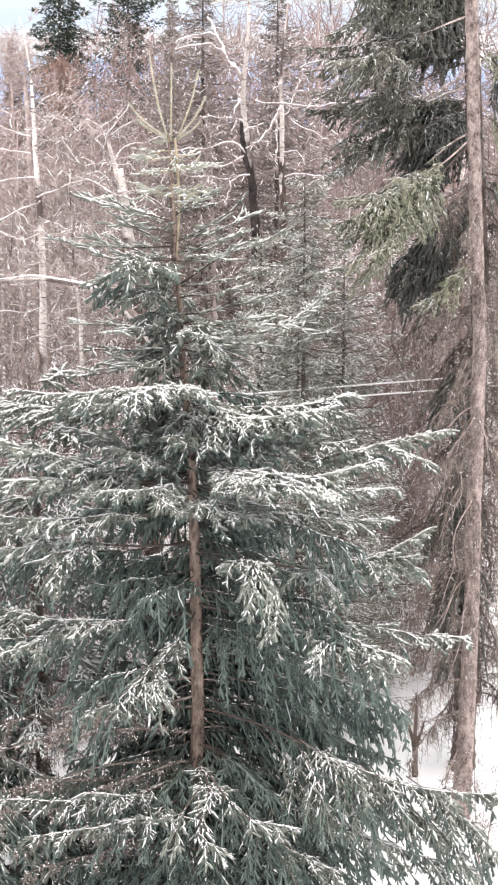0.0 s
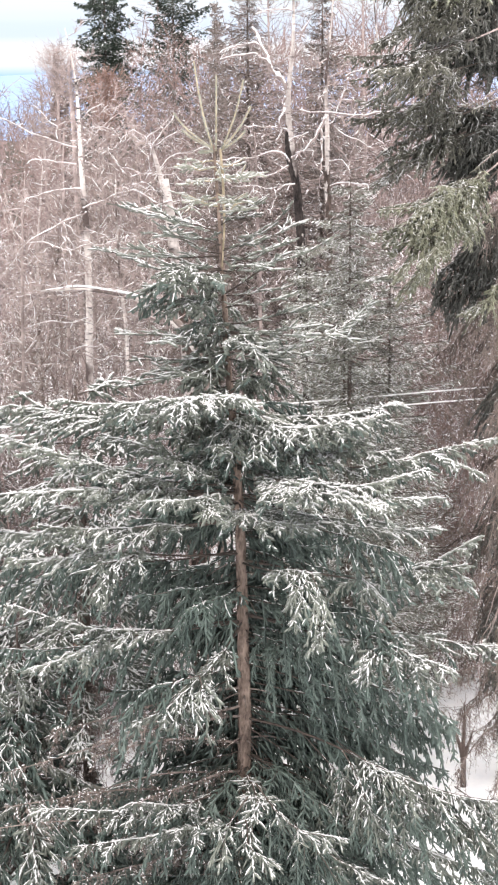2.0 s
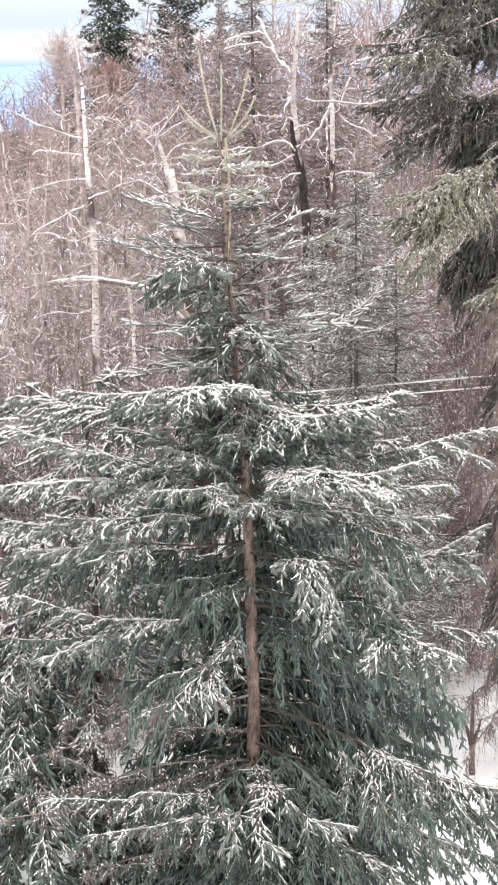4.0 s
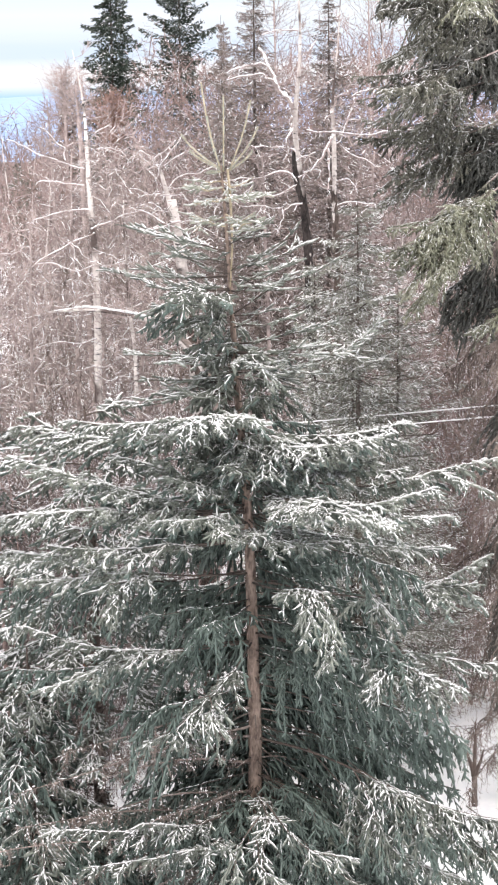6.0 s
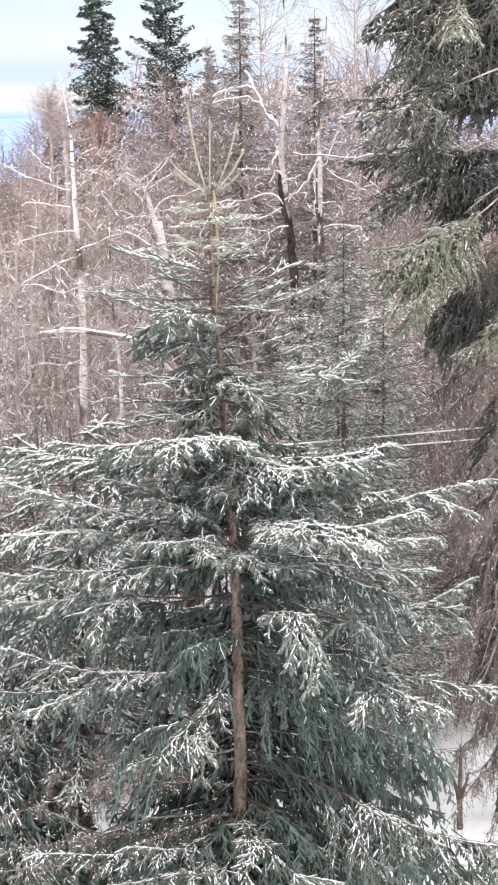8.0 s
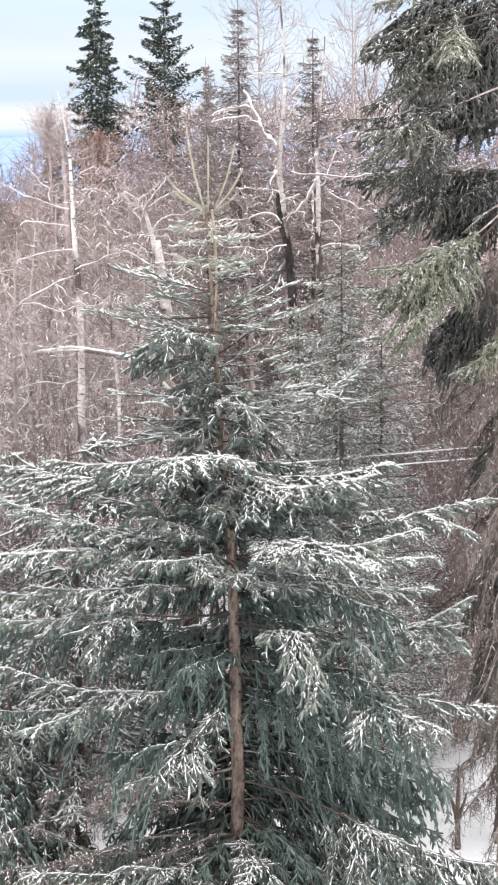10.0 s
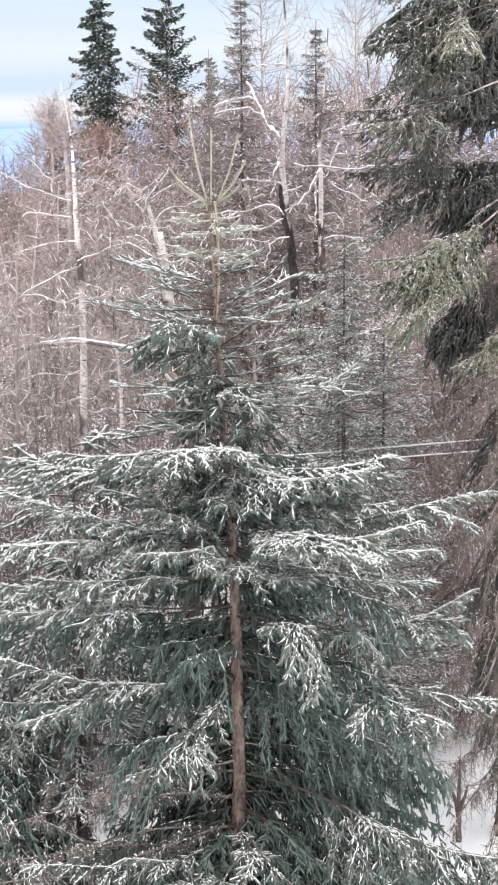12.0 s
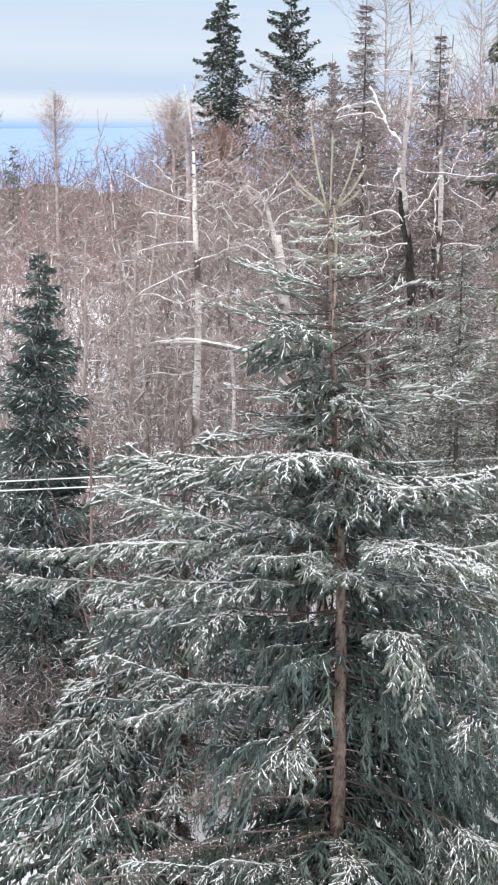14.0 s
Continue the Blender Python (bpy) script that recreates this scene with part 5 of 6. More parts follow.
stand(spruce("tall narrow dark spruce rising above the birch thicket", 12.3, 1.15, 21, NEEDLE_FAR, low=0.50, tuft=0.078, snow=0.08, ragged=0.5, rows=34, per=150, top=0.55, droop=0.9, upturn=0.5), -5.43, 50, 0)
stand(spruce("dark spruce with open upswept boughs above the thicket", 12.4, 1.75, 22, NEEDLE_FAR, low=0.50, tuft=0.078, snow=0.08, ragged=0.55, rows=26, per=200, top=0.8, droop=0.25, upturn=0.40), -3.46, 50, 0)
thin = stand(spruce("narrow brownish spruce among bare birches", 10.03, 1.35, 23, NEEDLE_BROWN, low=0.40, tuft=0.070, snow=0.05, ragged=0.7, rows=64, per=70, top=1.0, droop=0.30, slim=True), -0.69, 26, 0)
stand(spruce("narrow brownish spruce with sparse drooping boughs", 9.58, 1.20, 33, NEEDLE_BROWN, low=0.42, tuft=0.065, snow=0.05, ragged=0.7, rows=64, per=66, top=1.0, droop=0.30, slim=True), 0.42, 25.8, 0)
for x, y, h, wide, turn in ((-1.45, 33, 0.938, 0.75, 200), (3.6, 44, 1.08, 0.86, 250), (-1.09, 24, 0.908, 0.5, 90)):
    copy_thing(thin, pose(x, y, 0, 0, 0, turn)).scale = (wide, wide, h)
stand(spruce("narrow rusty withered spruce in the thicket", 8.75, 0.45, 27, NEEDLE_BROWN, low=0.45, tuft=0.14, snow=0.08, ragged=0.35, rows=24, per=44, top=0.6), -8.15, 60, 0)
side = stand(spruce("slender dark green spruce at the edge of the thicket", 6.45, 1.5, 24, NEEDLE_SIDE, low=0.04, tuft=0.085, snow=0.05, ragged=0.5, rows=56, per=190, top=0.8, droop=0.45, slim=True), -4.25, 19.5, 0)
side.scale = (0.88, 0.88, 1.037)
mid = stand(spruce("small greyish spruce half hidden behind the young one", 6.9, 1.15, 25, NEEDLE_FROST, low=0.1, tuft=0.050, snow=0.18, ragged=0.7, rows=40, per=150, top=0.45, droop=0.45, slim=True), 0.62, 19, 0)
c = copy_thing(mid, pose(1.12, 19.9, 0, 0, 0, 130))
c.scale = (0.95, 0.95, 0.84)
for x, y, wide, h, turn in ((0.14, 19.7, 0.75, 0.895, 40), (0.57, 19.5, 0.7, 0.911, 250)):
    copy_thing(mid, pose(x, y, 0, 0, 0, turn)).scale = (wide, wide, h)
for way in (((0.49, 19.00, 5.57), (0.73, 18.60, 5.71), (1.16, 18.40, 5.86)), ((0.56, 19.00, 4.93), (0.79, 18.40, 5.16), (1.08, 18.20, 5.30)), ((0.49, 19.00, 5.25), (0.67, 18.50, 5.32), (0.87, 18.30, 5.57)), ((0.56, 19.00, 5.76), (0.79, 18.60, 5.56), (0.99, 18.50, 5.69))):
    add_bough(mid, frond([np.array(p) - [0.62, 19, 0] for p in way], rng, spacing=0.13, wide=0.022, count=12, snow=1.1, fan=0.3, bare=0.2, hang=0.15, thick=0.012, sub=0.09, shoot=0.09, most=0.25, full=(0.25, 0.55)), NEEDLE_FROST, LIMB)

# ---- a low spruce beside the young one ----
low = tagged(new("spruce_tree"), "low bluish spruce with snow-dusted boughs beside the young one", "tree")
part("trunk", [tube([(-2.54, 14.7, -0.05), (-2.54, 14.7, 1.2), (-2.54, 14.7, 3.12)], [0.06, 0.045, 0.008], 9, 0.08, 0.05, rng)], BARK_DARK, low, smooth=True)
for k in range(52):
    z = 0.3 + 2.67 * (k / 52) ** 0.75
    turn = k * 2.4
    reach = ((3.12 - z) * 0.95 + 0.35) * rng.uniform(0.8, 1.15)
    if math.cos(turn) > 0.3:
        reach *= 0.5
    geo = grow_bough((-2.54, 14.7, z), (-2.54 + math.cos(turn) * reach, 14.7 + math.sin(turn) * reach, z - 0.28 * reach), -0.06, rng, spacing=0.13, wide=0.029, count=7, snow=float(np.interp(z, [1.4, 2.5], [0.1, 1.1])), hang=0.65, sub=0.068, bare=0.1, shoot=0.09, full=(0.11, 0.28))
    # lower boughs and undersides wear the shade-darkened needles
    add_bough(low, geo, NEEDLE_DUST if z > 1.7 and k % 3 else NEEDLE_IN_SHADE, LIMB, under=NEEDLE_IN_SHADE)


# ---- birches and brush ----
def woody(seed, height, stems, reach, r0, branches=26, twigs=9, lift=(0.2, 1.0), snow=0.25, low=0.15, fine=0.0035, line=None, girth=None, crook=0.07):
    """Stems, twigs and lying snow of a bare broadleaf tree or shrub."""
    g = np.random.default_rng(seed)
    trunk, p0, p1, ra, rb = [], [], [], [], []
    for s in range(stems):
        h = height * (1.0 if s == 0 else g.uniform(0.55, 0.95))
        u = np.linspace(0, 1, 10)
        way = np.array([g.normal(0, 0.06 + 0.05 * (stems > 1)), g.normal(0, 0.06), 1.0])
        stem = u[:, None] * way * h + np.c_[np.cumsum(g.normal(0, 0.012 * h, (10, 2)), 0) * u[:, None], np.zeros(10)]
        stem[:, :2] += g.normal(0, 0.05 * (stems > 1), 2)
        stem[0, 2] = -0.1
        rr = r0 * (h / height) * np.interp(u, [0, 1], [1, 0.12])
        if line is not None:
            v = np.linspace(0, 1, 18)
            stem, rr = along(np.array(line, float), v), np.interp(v, np.linspace(0, 1, len(girth)), girth)
            stem[1:-1] += g.normal(0, 0.016, (16, 3)) * [1.0, 1.0, 0.3]
        trunk.append(tube(stem, rr, 7, 0.25 if line is None else 0.16, 0.06, g))
        for k in range(branches):
            f = low + (1 - low) * (k + g.random()) / branches
            base = along(stem, np.array([f]))[0]
            turn, up = g.uniform(0, 6.283), g.uniform(*lift)
            size = reach * (1.05 - 0.7 * f) * g.uniform(0.4, 1.15)
            go = np.array([math.cos(turn), math.sin(turn), up])
            v = np.linspace(0, 1, 6)
            poly = base + go * (size * v)[:, None] + np.cumsum(g.normal(0, crook * size, (6, 3)), 0) * (v > 0)[:, None]
            rad = np.interp(v, [0, 1], [max(rr[0] * 0.24 * (1.2 - f), fine), fine * 0.8])
            p0.append(poly[:-1]), p1.append(poly[1:]), ra.append(rad[:-1]), rb.append(rad[1:])
            t0 = along(poly, g.uniform(0.15, 1.0, twigs))
            t1 = t0 + g.normal(0, 0.17, t0.shape) * size * 0.9 + go * size * 0.16 + [0, 0, 0.06]
            p0.append(t0), p1.append(t1), ra.append(np.full(twigs, fine * 0.9)), rb.append(np.full(twigs, fine * 0.6))
            w0 = t0 + (t1 - t0) * g.uniform(0.3, 1, (twigs, 1))
            w1 = w0 + g.normal(0, 0.10, t0.shape) * (size + 0.4) + [0, 0, 0.03]
            p0.append(w0), p1.append(w1), ra.append(np.full(twigs, fine * 0.7)), rb.append(np.full(twigs, fine * 0.5))
    p0, p1, ra, rb = (np.concatenate(q) for q in (p0, p1, ra, rb))
    flat = np.abs(unit(p1 - p0)[:, 2]) < 0.75
    pick = flat & (g.random(len(p0)) < np.where(ra > fine * 0.95, min(1.0, snow * 1.5), snow * 0.12))
    return trunk, [prisms(p0, p1, ra, rb)], [snow_lines(p0[pick], p1[pick], np.maximum(ra[pick] * 2.4, 0.5 * fine + 0.017), g, 0.30, (0.20, 0.44), (-0.05, 0.1))]


def bare_tree(name, label, category, group, geo, bark, twig):
    ob = tagged(new(name), label, category, group)
    part("trunk", geo[0], bark, ob, smooth=True)
    crown = tagged(part("crown", geo[1], twig, ob, "bare leafless twigs"), kind="stuff")
    tagged(part("snow", geo[2], SNOW, crown, smooth=True), kind="stuff")
    return ob


BIRCHES, THICKET = "birches in the forest", "leafless saplings of the thicket"
birches = [bare_tree("birch_tree", "white-barked bare birch in the thicket", "tree", BIRCHES, woody(40 + k, 10.0, 1, 1.7, 0.085, 34, 10, (0.4, 1.3), 0.2, 0.2), BIRCH, TWIG) for k in range(3)]
poles = [bare_tree("sapling", "thin leafless brown sapling with frosted twigs", "tree", THICKET, woody(50 + k, 8.0, 2, 1.2, 0.022, 20, 9, (0.3, 1.3), 0.3, 0.1), (TWIG, TWIG_RED, DEADWOOD, TWIG)[k], (TWIG, TWIG_RED, TWIG, TWIG_RED)[k]) for k in range(4)]
brush = [bare_tree("shrub", "tangled leafless shrub dusted with snow", "shrub", "shrubs on the forest floor", woody(60 + k, 3.2, 5, 0.9, 0.018, 11, 7, (0.1, 1.0), 0.3, 0.1), DEADWOOD, (TWIG, TWIG_RED, DEADWOOD)[k]) for k in range(3)]
stand(birches[0], -6.9, 31, 0, 0, 0.72)
stand(birches[1], 2.6, 36, 0)
stand(birches[2], 4.4, 38, 0, 40)


def birch(label, seed, line, girth, branches, reach, low=0.25, lift=(0.1, 1.0), bark=BIRCH, snow=0.4):
    return bare_tree("birch_tree", label, "tree", BIRCHES, woody(seed, line[-1][2], 1, reach, girth[0], branches, 9, lift, snow, low, 0.0042, line, girth, 0.14), bark, PALE_TWIG if snow > 0.5 else TWIG)


scarred = birch("slender pale birch with black scars and crooked snowy branches", 71, [(-2.58, 20.71, -0.10), (-2.57, 20.71, 2.59), (-2.56, 20.71, 4.77), (-2.51, 20.71, 5.97), (-2.56, 20.71, 6.75), (-2.57, 20.71, 7.34), (-2.60, 20.71, 8.06), (-2.72, 20.71, 8.58)], [0.054, 0.052, 0.047, 0.042, 0.034, 0.025, 0.011, 0.003], 16, 0.7, 0.35, (-0.2, 0.6), snow=0.7)
stub = birch("broken leaning birch stub, pale bark, snapped top", 72, [(-1.20, 20.71, -0.10), (-1.27, 20.71, 3.62), (-1.36, 20.71, 5.01), (-1.44, 20.71, 5.84), (-1.50, 20.71, 6.31), (-1.58, 20.71, 6.79)], [0.086, 0.082, 0.077, 0.073, 0.069, 0.060], 6, 0.8, 0.5)
part("bark", [tube([(-1.20, 20.71, -0.1), (-1.27, 20.71, 3.62), (-1.32, 20.71, 4.70), (-1.40, 20.71, 5.50)], [0.096, 0.094, 0.090, 0.074], 9, 0.06, 0.10)], BARK_DARK, stub, "dark cracked bark of the lower trunk", True)
part("stem", [tube([(-1.58, 20.71, 6.65), (-1.62, 20.71, 6.84), (-1.67, 20.71, 7.04), (-1.72, 20.71, 7.19)], [0.034, 0.031, 0.026, 0.017], 8, 0.08, 0.06)], BIRCH, stub, "thin broken upper stem", True)
def snowy_limb(tree, r, *way):
    """A crooked bare limb under a line of snow, with short twigs."""
    g = np.random.default_rng(int(1000 * abs(way[0][0] + way[-1][2])))
    line = smooth_line(way, 4 * len(way))
    line[1:] += g.normal(0, 0.020, (len(line) - 1, 3)) * [1.0, 1.0, 0.8]
    limb = part("branch", [tube(line, np.linspace(r, 0.4 * r, len(line)), 6, 0.05, 0.08, g)], PALE_TWIG, tree, smooth=True)
    n = len(line)
    s = along(line, g.uniform(0.1, 1, n))
    m = s + g.normal(0, 0.045, s.shape)
    e = m + g.normal(0, 0.05, s.shape) - [0, 0, 0.02]
    tagged(part("twig_spray", [prisms(s, m, 0.0035, 0.003), prisms(m, e, 0.003, 0.002)], PALE_TWIG, limb), kind="stuff")
    k = g.random(n) < 0.5
    caps = [tube(line + [0, 0, 0.8 * r], np.linspace(0.85 * r, 0.5 * r, len(line)) * g.uniform(0.5, 1.3, len(line)), 5, 0.04, 0.35, g), snow_lines(s[k], m[k], np.full(k.sum(), 0.016), g, 0.3, (0.3, 0.6), (-0.05, 0.1))]
    tagged(part("snow", caps, SNOW, limb, "snow lying along the limb", True), kind="stuff")


old = birch("old birch, white above, black scarred bark below, crooked snow-laden limbs", 74, [(0.45, 20.5, -0.10), (0.12, 20.50, 4.62), (0.07, 20.50, 6.20), (0.03, 20.50, 6.68), (-0.05, 20.50, 7.05), (-0.07, 20.50, 7.42), (-0.07, 20.50, 7.60), (-0.09, 20.50, 7.83), (-0.05, 20.50, 8.08), (-0.02, 20.50, 8.40), (-0.01, 20.50, 8.86), (-0.06, 20.50, 9.69)], [0.040, 0.036, 0.034, 0.033, 0.033, 0.034, 0.034, 0.032, 0.026, 0.020, 0.015, 0.008], 9, 0.7, 0.6, (-0.5, 0.5), snow=0.9)
part("bark", [tube([(0.45, 20.5, -0.1), (0.12, 20.50, 4.62), (0.07, 20.50, 6.20), (0.03, 20.50, 6.68), (-0.05, 20.50, 7.05), (-0.07, 20.50, 7.28), (-0.06, 20.50, 7.45)], [0.056, 0.054, 0.052, 0.051, 0.050, 0.046, 0.034], 9, 0.06, 0.14)], BARK_BLACK, old, "black cracked bark of the lower trunk", True)
leaning = birch("old leaning birch, pale broken bark, crooked snow-laden limbs", 75, [(0.95, 20.7, -0.10), (0.45, 20.70, 4.58), (0.42, 20.70, 6.32), (0.38, 20.70, 7.00), (0.40, 20.70, 7.34), (0.39, 20.70, 7.59), (0.38, 20.70, 7.84), (0.42, 20.70, 8.34), (0.48, 20.70, 9.18)], [0.034, 0.032, 0.030, 0.028, 0.030, 0.026, 0.018, 0.012, 0.006], 9, 0.7, 0.6, (-0.5, 0.5), snow=0.9)
part("bark", [tube([(0.95, 20.7, -0.1), (0.45, 20.70, 4.58), (0.42, 20.70, 6.32), (0.38, 20.70, 7.00), (0.39, 20.70, 7.19)], [0.044, 0.043, 0.041, 0.038, 0.026], 9, 0.06, 0.14)], BARK_DARK, leaning, "dark cracked bark of the lower trunk", True)
snowy_limb(old, 0.026, (-0.08, 20.35, 7.84), (-0.19, 20.35, 8.00), (-0.30, 20.35, 8.17), (-0.38, 20.35, 8.34), (-0.45, 20.35, 8.55))
snowy_limb(old, 0.010, (-0.30, 20.35, 8.17), (-0.42, 20.35, 8.25), (-0.59, 20.35, 8.26), (-0.72, 20.35, 8.24), (-0.87, 20.35, 8.18))
snowy_limb(old, 0.009, (-0.38, 20.35, 8.33), (-0.51, 20.35, 8.39), (-0.64, 20.35, 8.36), (-0.87, 20.35, 8.29))
snowy_limb(old, 0.018, (-0.10, 20.35, 7.75), (-0.13, 20.35, 7.64), (-0.15, 20.35, 7.47), (-0.18, 20.35, 7.24))
snowy_limb(old, 0.009, (-0.05, 20.35, 7.00), (-0.12, 20.35, 7.08), (-0.23, 20.35, 7.13), (-0.47, 20.35, 7.07), (-0.71, 20.35, 7.03), (-0.93, 20.35, 7.02))
snowy_limb(old, 0.009, (-0.06, 20.35, 6.96), (-0.18, 20.35, 6.88), (-0.30, 20.35, 6.83), (-0.48, 20.35, 6.84), (-0.73, 20.35, 6.80))
snowy_limb(old, 0.008, (0.01, 20.35, 6.74), (-0.11, 20.35, 6.73), (-0.19, 20.35, 6.68), (-0.25, 20.35, 6.53), (-0.29, 20.35, 6.42))
snowy_limb(old, 0.008, (-0.06, 20.35, 7.24), (0.07, 20.35, 7.31), (0.17, 20.35, 7.31))
snowy_limb(old, 0.008, (-0.04, 20.35, 7.05), (0.09, 20.35, 7.15), (0.20, 20.35, 7.14), (0.26, 20.35, 6.99))
snowy_limb(old, 0.007, (-0.02, 20.35, 8.74), (-0.14, 20.35, 8.76), (-0.29, 20.35, 8.74), (-0.45, 20.35, 8.71))
snowy_limb(old, 0.007, (-0.07, 20.35, 7.35), (-0.19, 20.35, 7.42), (-0.32, 20.35, 7.38), (-0.44, 20.35, 7.44), (-0.60, 20.35, 7.41))
snowy_limb(leaning, 0.020, (0.37, 20.35, 7.53), (0.29, 20.35, 7.36), (0.19, 20.35, 7.21), (0.09, 20.35, 7.10))
snowy_limb(leaning, 0.013, (0.31, 20.35, 7.39), (0.34, 20.35, 7.15), (0.30, 20.35, 6.91))
snowy_limb(leaning, 0.011, (0.07, 20.35, 7.60), (0.23, 20.35, 7.55), (0.43, 20.35, 7.57), (0.61, 20.35, 7.54), (0.75, 20.35, 7.50), (0.93, 20.35, 7.56), (1.27, 20.35, 7.59))
snowy_limb(leaning, 0.012, (0.37, 20.35, 7.80), (0.31, 20.35, 7.73), (0.25, 20.35, 7.71))
snowy_limb(leaning, 0.009, (0.43, 20.35, 7.47), (0.53, 20.35, 7.32), (0.72, 20.35, 7.27), (0.87, 20.35, 7.15))
snowy_limb(leaning, 0.009, (0.41, 20.35, 7.00), (0.51, 20.35, 7.02), (0.63, 20.35, 6.98), (0.65, 20.35, 6.86))
snowy_limb(leaning, 0.009, (0.42, 20.35, 6.71), (0.56, 20.35, 6.76), (0.68, 20.35, 6.74), (0.93, 20.35, 6.71))
snowy_limb(leaning, 0.010, (1.00, 20.35, 7.17), (1.11, 20.35, 7.08), (1.20, 20.35, 7.12), (1.37, 20.35, 7.18), (1.72, 20.35, 7.12))
snowy_limb(leaning, 0.011, (0.63, 20.35, 7.96), (0.56, 20.35, 7.75), (0.51, 20.35, 7.60), (0.43, 20.35, 7.41))
snowy_limb(leaning, 0.008, (0.60, 20.35, 7.98), (0.68, 20.35, 8.03), (0.83, 20.35, 8.06), (1.00, 20.35, 8.02))
snowy_limb(stub, 0.009, (-1.66, 20.50, 6.86), (-1.74, 20.50, 7.01), (-1.71, 20.50, 7.19), (-1.56, 20.50, 7.34), (-1.43, 20.50, 7.58))
snowy_limb(stub, 0.007, (-1.71, 20.50, 7.19), (-1.77, 20.50, 7.27), (-1.61, 20.50, 7.41), (-1.53, 20.50, 7.49))
snowy_limb(stub, 0.007, (-1.72, 20.50, 7.17), (-1.56, 20.50, 7.25), (-1.39, 20.50, 7.37))
snowy_limb(stub, 0.011, (-1.50, 20.50, 6.46), (-1.68, 20.50, 6.54), (-1.85, 20.50, 6.65), (-2.06, 20.50, 6.70))
snowy_limb(stub, 0.010, (-1.46, 20.50, 6.54), (-1.69, 20.50, 6.47), (-1.93, 20.50, 6.38))
snowy_limb(stub, 0.009, (-1.72, 20.50, 6.49), (-1.88, 20.50, 6.46), (-2.05, 20.50, 6.47))
snowy_limb(stub, 0.010, (-1.45, 20.50, 6.36), (-1.30, 20.50, 6.32), (-1.05, 20.50, 6.19))
bowed = birch("bent birch trunk bowed flat under snow", 77, [(-0.88, 20.13, -0.10), (-0.92, 20.13, 3.17), (-1.05, 20.13, 4.46), (-1.22, 20.13, 4.95), (-1.72, 20.13, 5.36), (-1.96, 20.13, 5.45), (-2.56, 20.13, 5.55), (-3.03, 20.13, 5.51)], [0.039, 0.039, 0.036, 0.033, 0.028, 0.025, 0.021, 0.010], 26, 0.7, 0.45, (-0.2, 0.7), snow=0.6)
part("bark", [tube([(-0.88, 20.13, -0.10), (-0.92, 20.13, 3.17), (-1.05, 20.13, 4.46), (-1.22, 20.13, 4.95), (-1.55, 20.13, 5.27)], [0.049, 0.049, 0.046, 0.043, 0.035], 9, 0.06, 0.10)], DEADWOOD, bowed, "weathered pinkish-brown bark of the leaning foot", True)
part("snow", [tube([(-1.48, 20.13, 5.22), (-1.72, 20.13, 5.40), (-1.96, 20.13, 5.48), (-2.56, 20.13, 5.58), (-2.97, 20.13, 5.53)], [0.007, 0.017, 0.016, 0.013, 0.005], 8, 0.05, 0.30)], SNOW, bowed, "snow lying along the bowed trunk", True)
snowy_limb(scarred, 0.009, (-2.60, 20.55, 7.18), (-2.83, 20.55, 7.23), (-3.08, 20.55, 7.34), (-3.34, 20.55, 7.46), (-3.50, 20.55, 7.54))
snowy_limb(scarred, 0.008, (-2.61, 20.55, 6.98), (-2.84, 20.55, 7.03), (-3.05, 20.55, 7.06), (-3.18, 20.55, 7.01))
snowy_limb(scarred, 0.008, (-2.56, 20.55, 6.69), (-2.72, 20.55, 6.70), (-3.02, 20.55, 6.64), (-3.33, 20.55, 6.55))
snowy_limb(scarred, 0.010, (-2.51, 20.55, 6.41), (-2.73, 20.55, 6.29), (-3.00, 20.55, 6.20), (-3.26, 20.55, 6.03))
snowy_limb(scarred, 0.009, (-2.55, 20.55, 6.46), (-2.35, 20.55, 6.54), (-2.15, 20.55, 6.63), (-1.92, 20.55, 6.68))
snowy_limb(scarred, 0.007, (-2.81, 20.55, 7.23), (-2.85, 20.55, 7.38), (-2.95, 20.55, 7.54), (-3.12, 20.55, 7.68))
snowy_limb(scarred, 0.008, (-2.52, 20.55, 6.02), (-2.78, 20.55, 5.92), (-3.01, 20.55, 6.09), (-3.26, 20.55, 6.03), (-3.55, 20.55, 5.64))
snowy_limb(scarred, 0.007, (-2.51, 20.55, 5.68), (-2.72, 20.55, 5.61), (-2.95, 20.55, 5.49), (-3.21, 20.55, 5.58))
snowy_limb(scarred, 0.007, (-2.53, 20.55, 6.23), (-2.32, 20.55, 6.16), (-2.15, 20.55, 6.02))
snowy_limb(scarred, 0.006, (-2.59, 20.55, 7.44), (-2.46, 20.55, 7.60), (-2.27, 20.55, 7.69))
snowy_limb(scarred, 0.007, (-2.85, 20.55, 6.03), (-2.80, 20.55, 5.75), (-2.73, 20.55, 5.41), (-2.80, 20.55, 5.13))
snowy_limb(scarred, 0.007, (-2.52, 20.55, 5.13), (-2.74, 20.55, 5.06), (-3.05, 20.55, 5.10), (-3.37, 20.55, 4.97))
snowy_limb(scarred, 0.006, (-3.27, 20.55, 5.66), (-3.26, 20.55, 5.41), (-3.16, 20.55, 5.13), (-3.20, 20.55, 4.85))
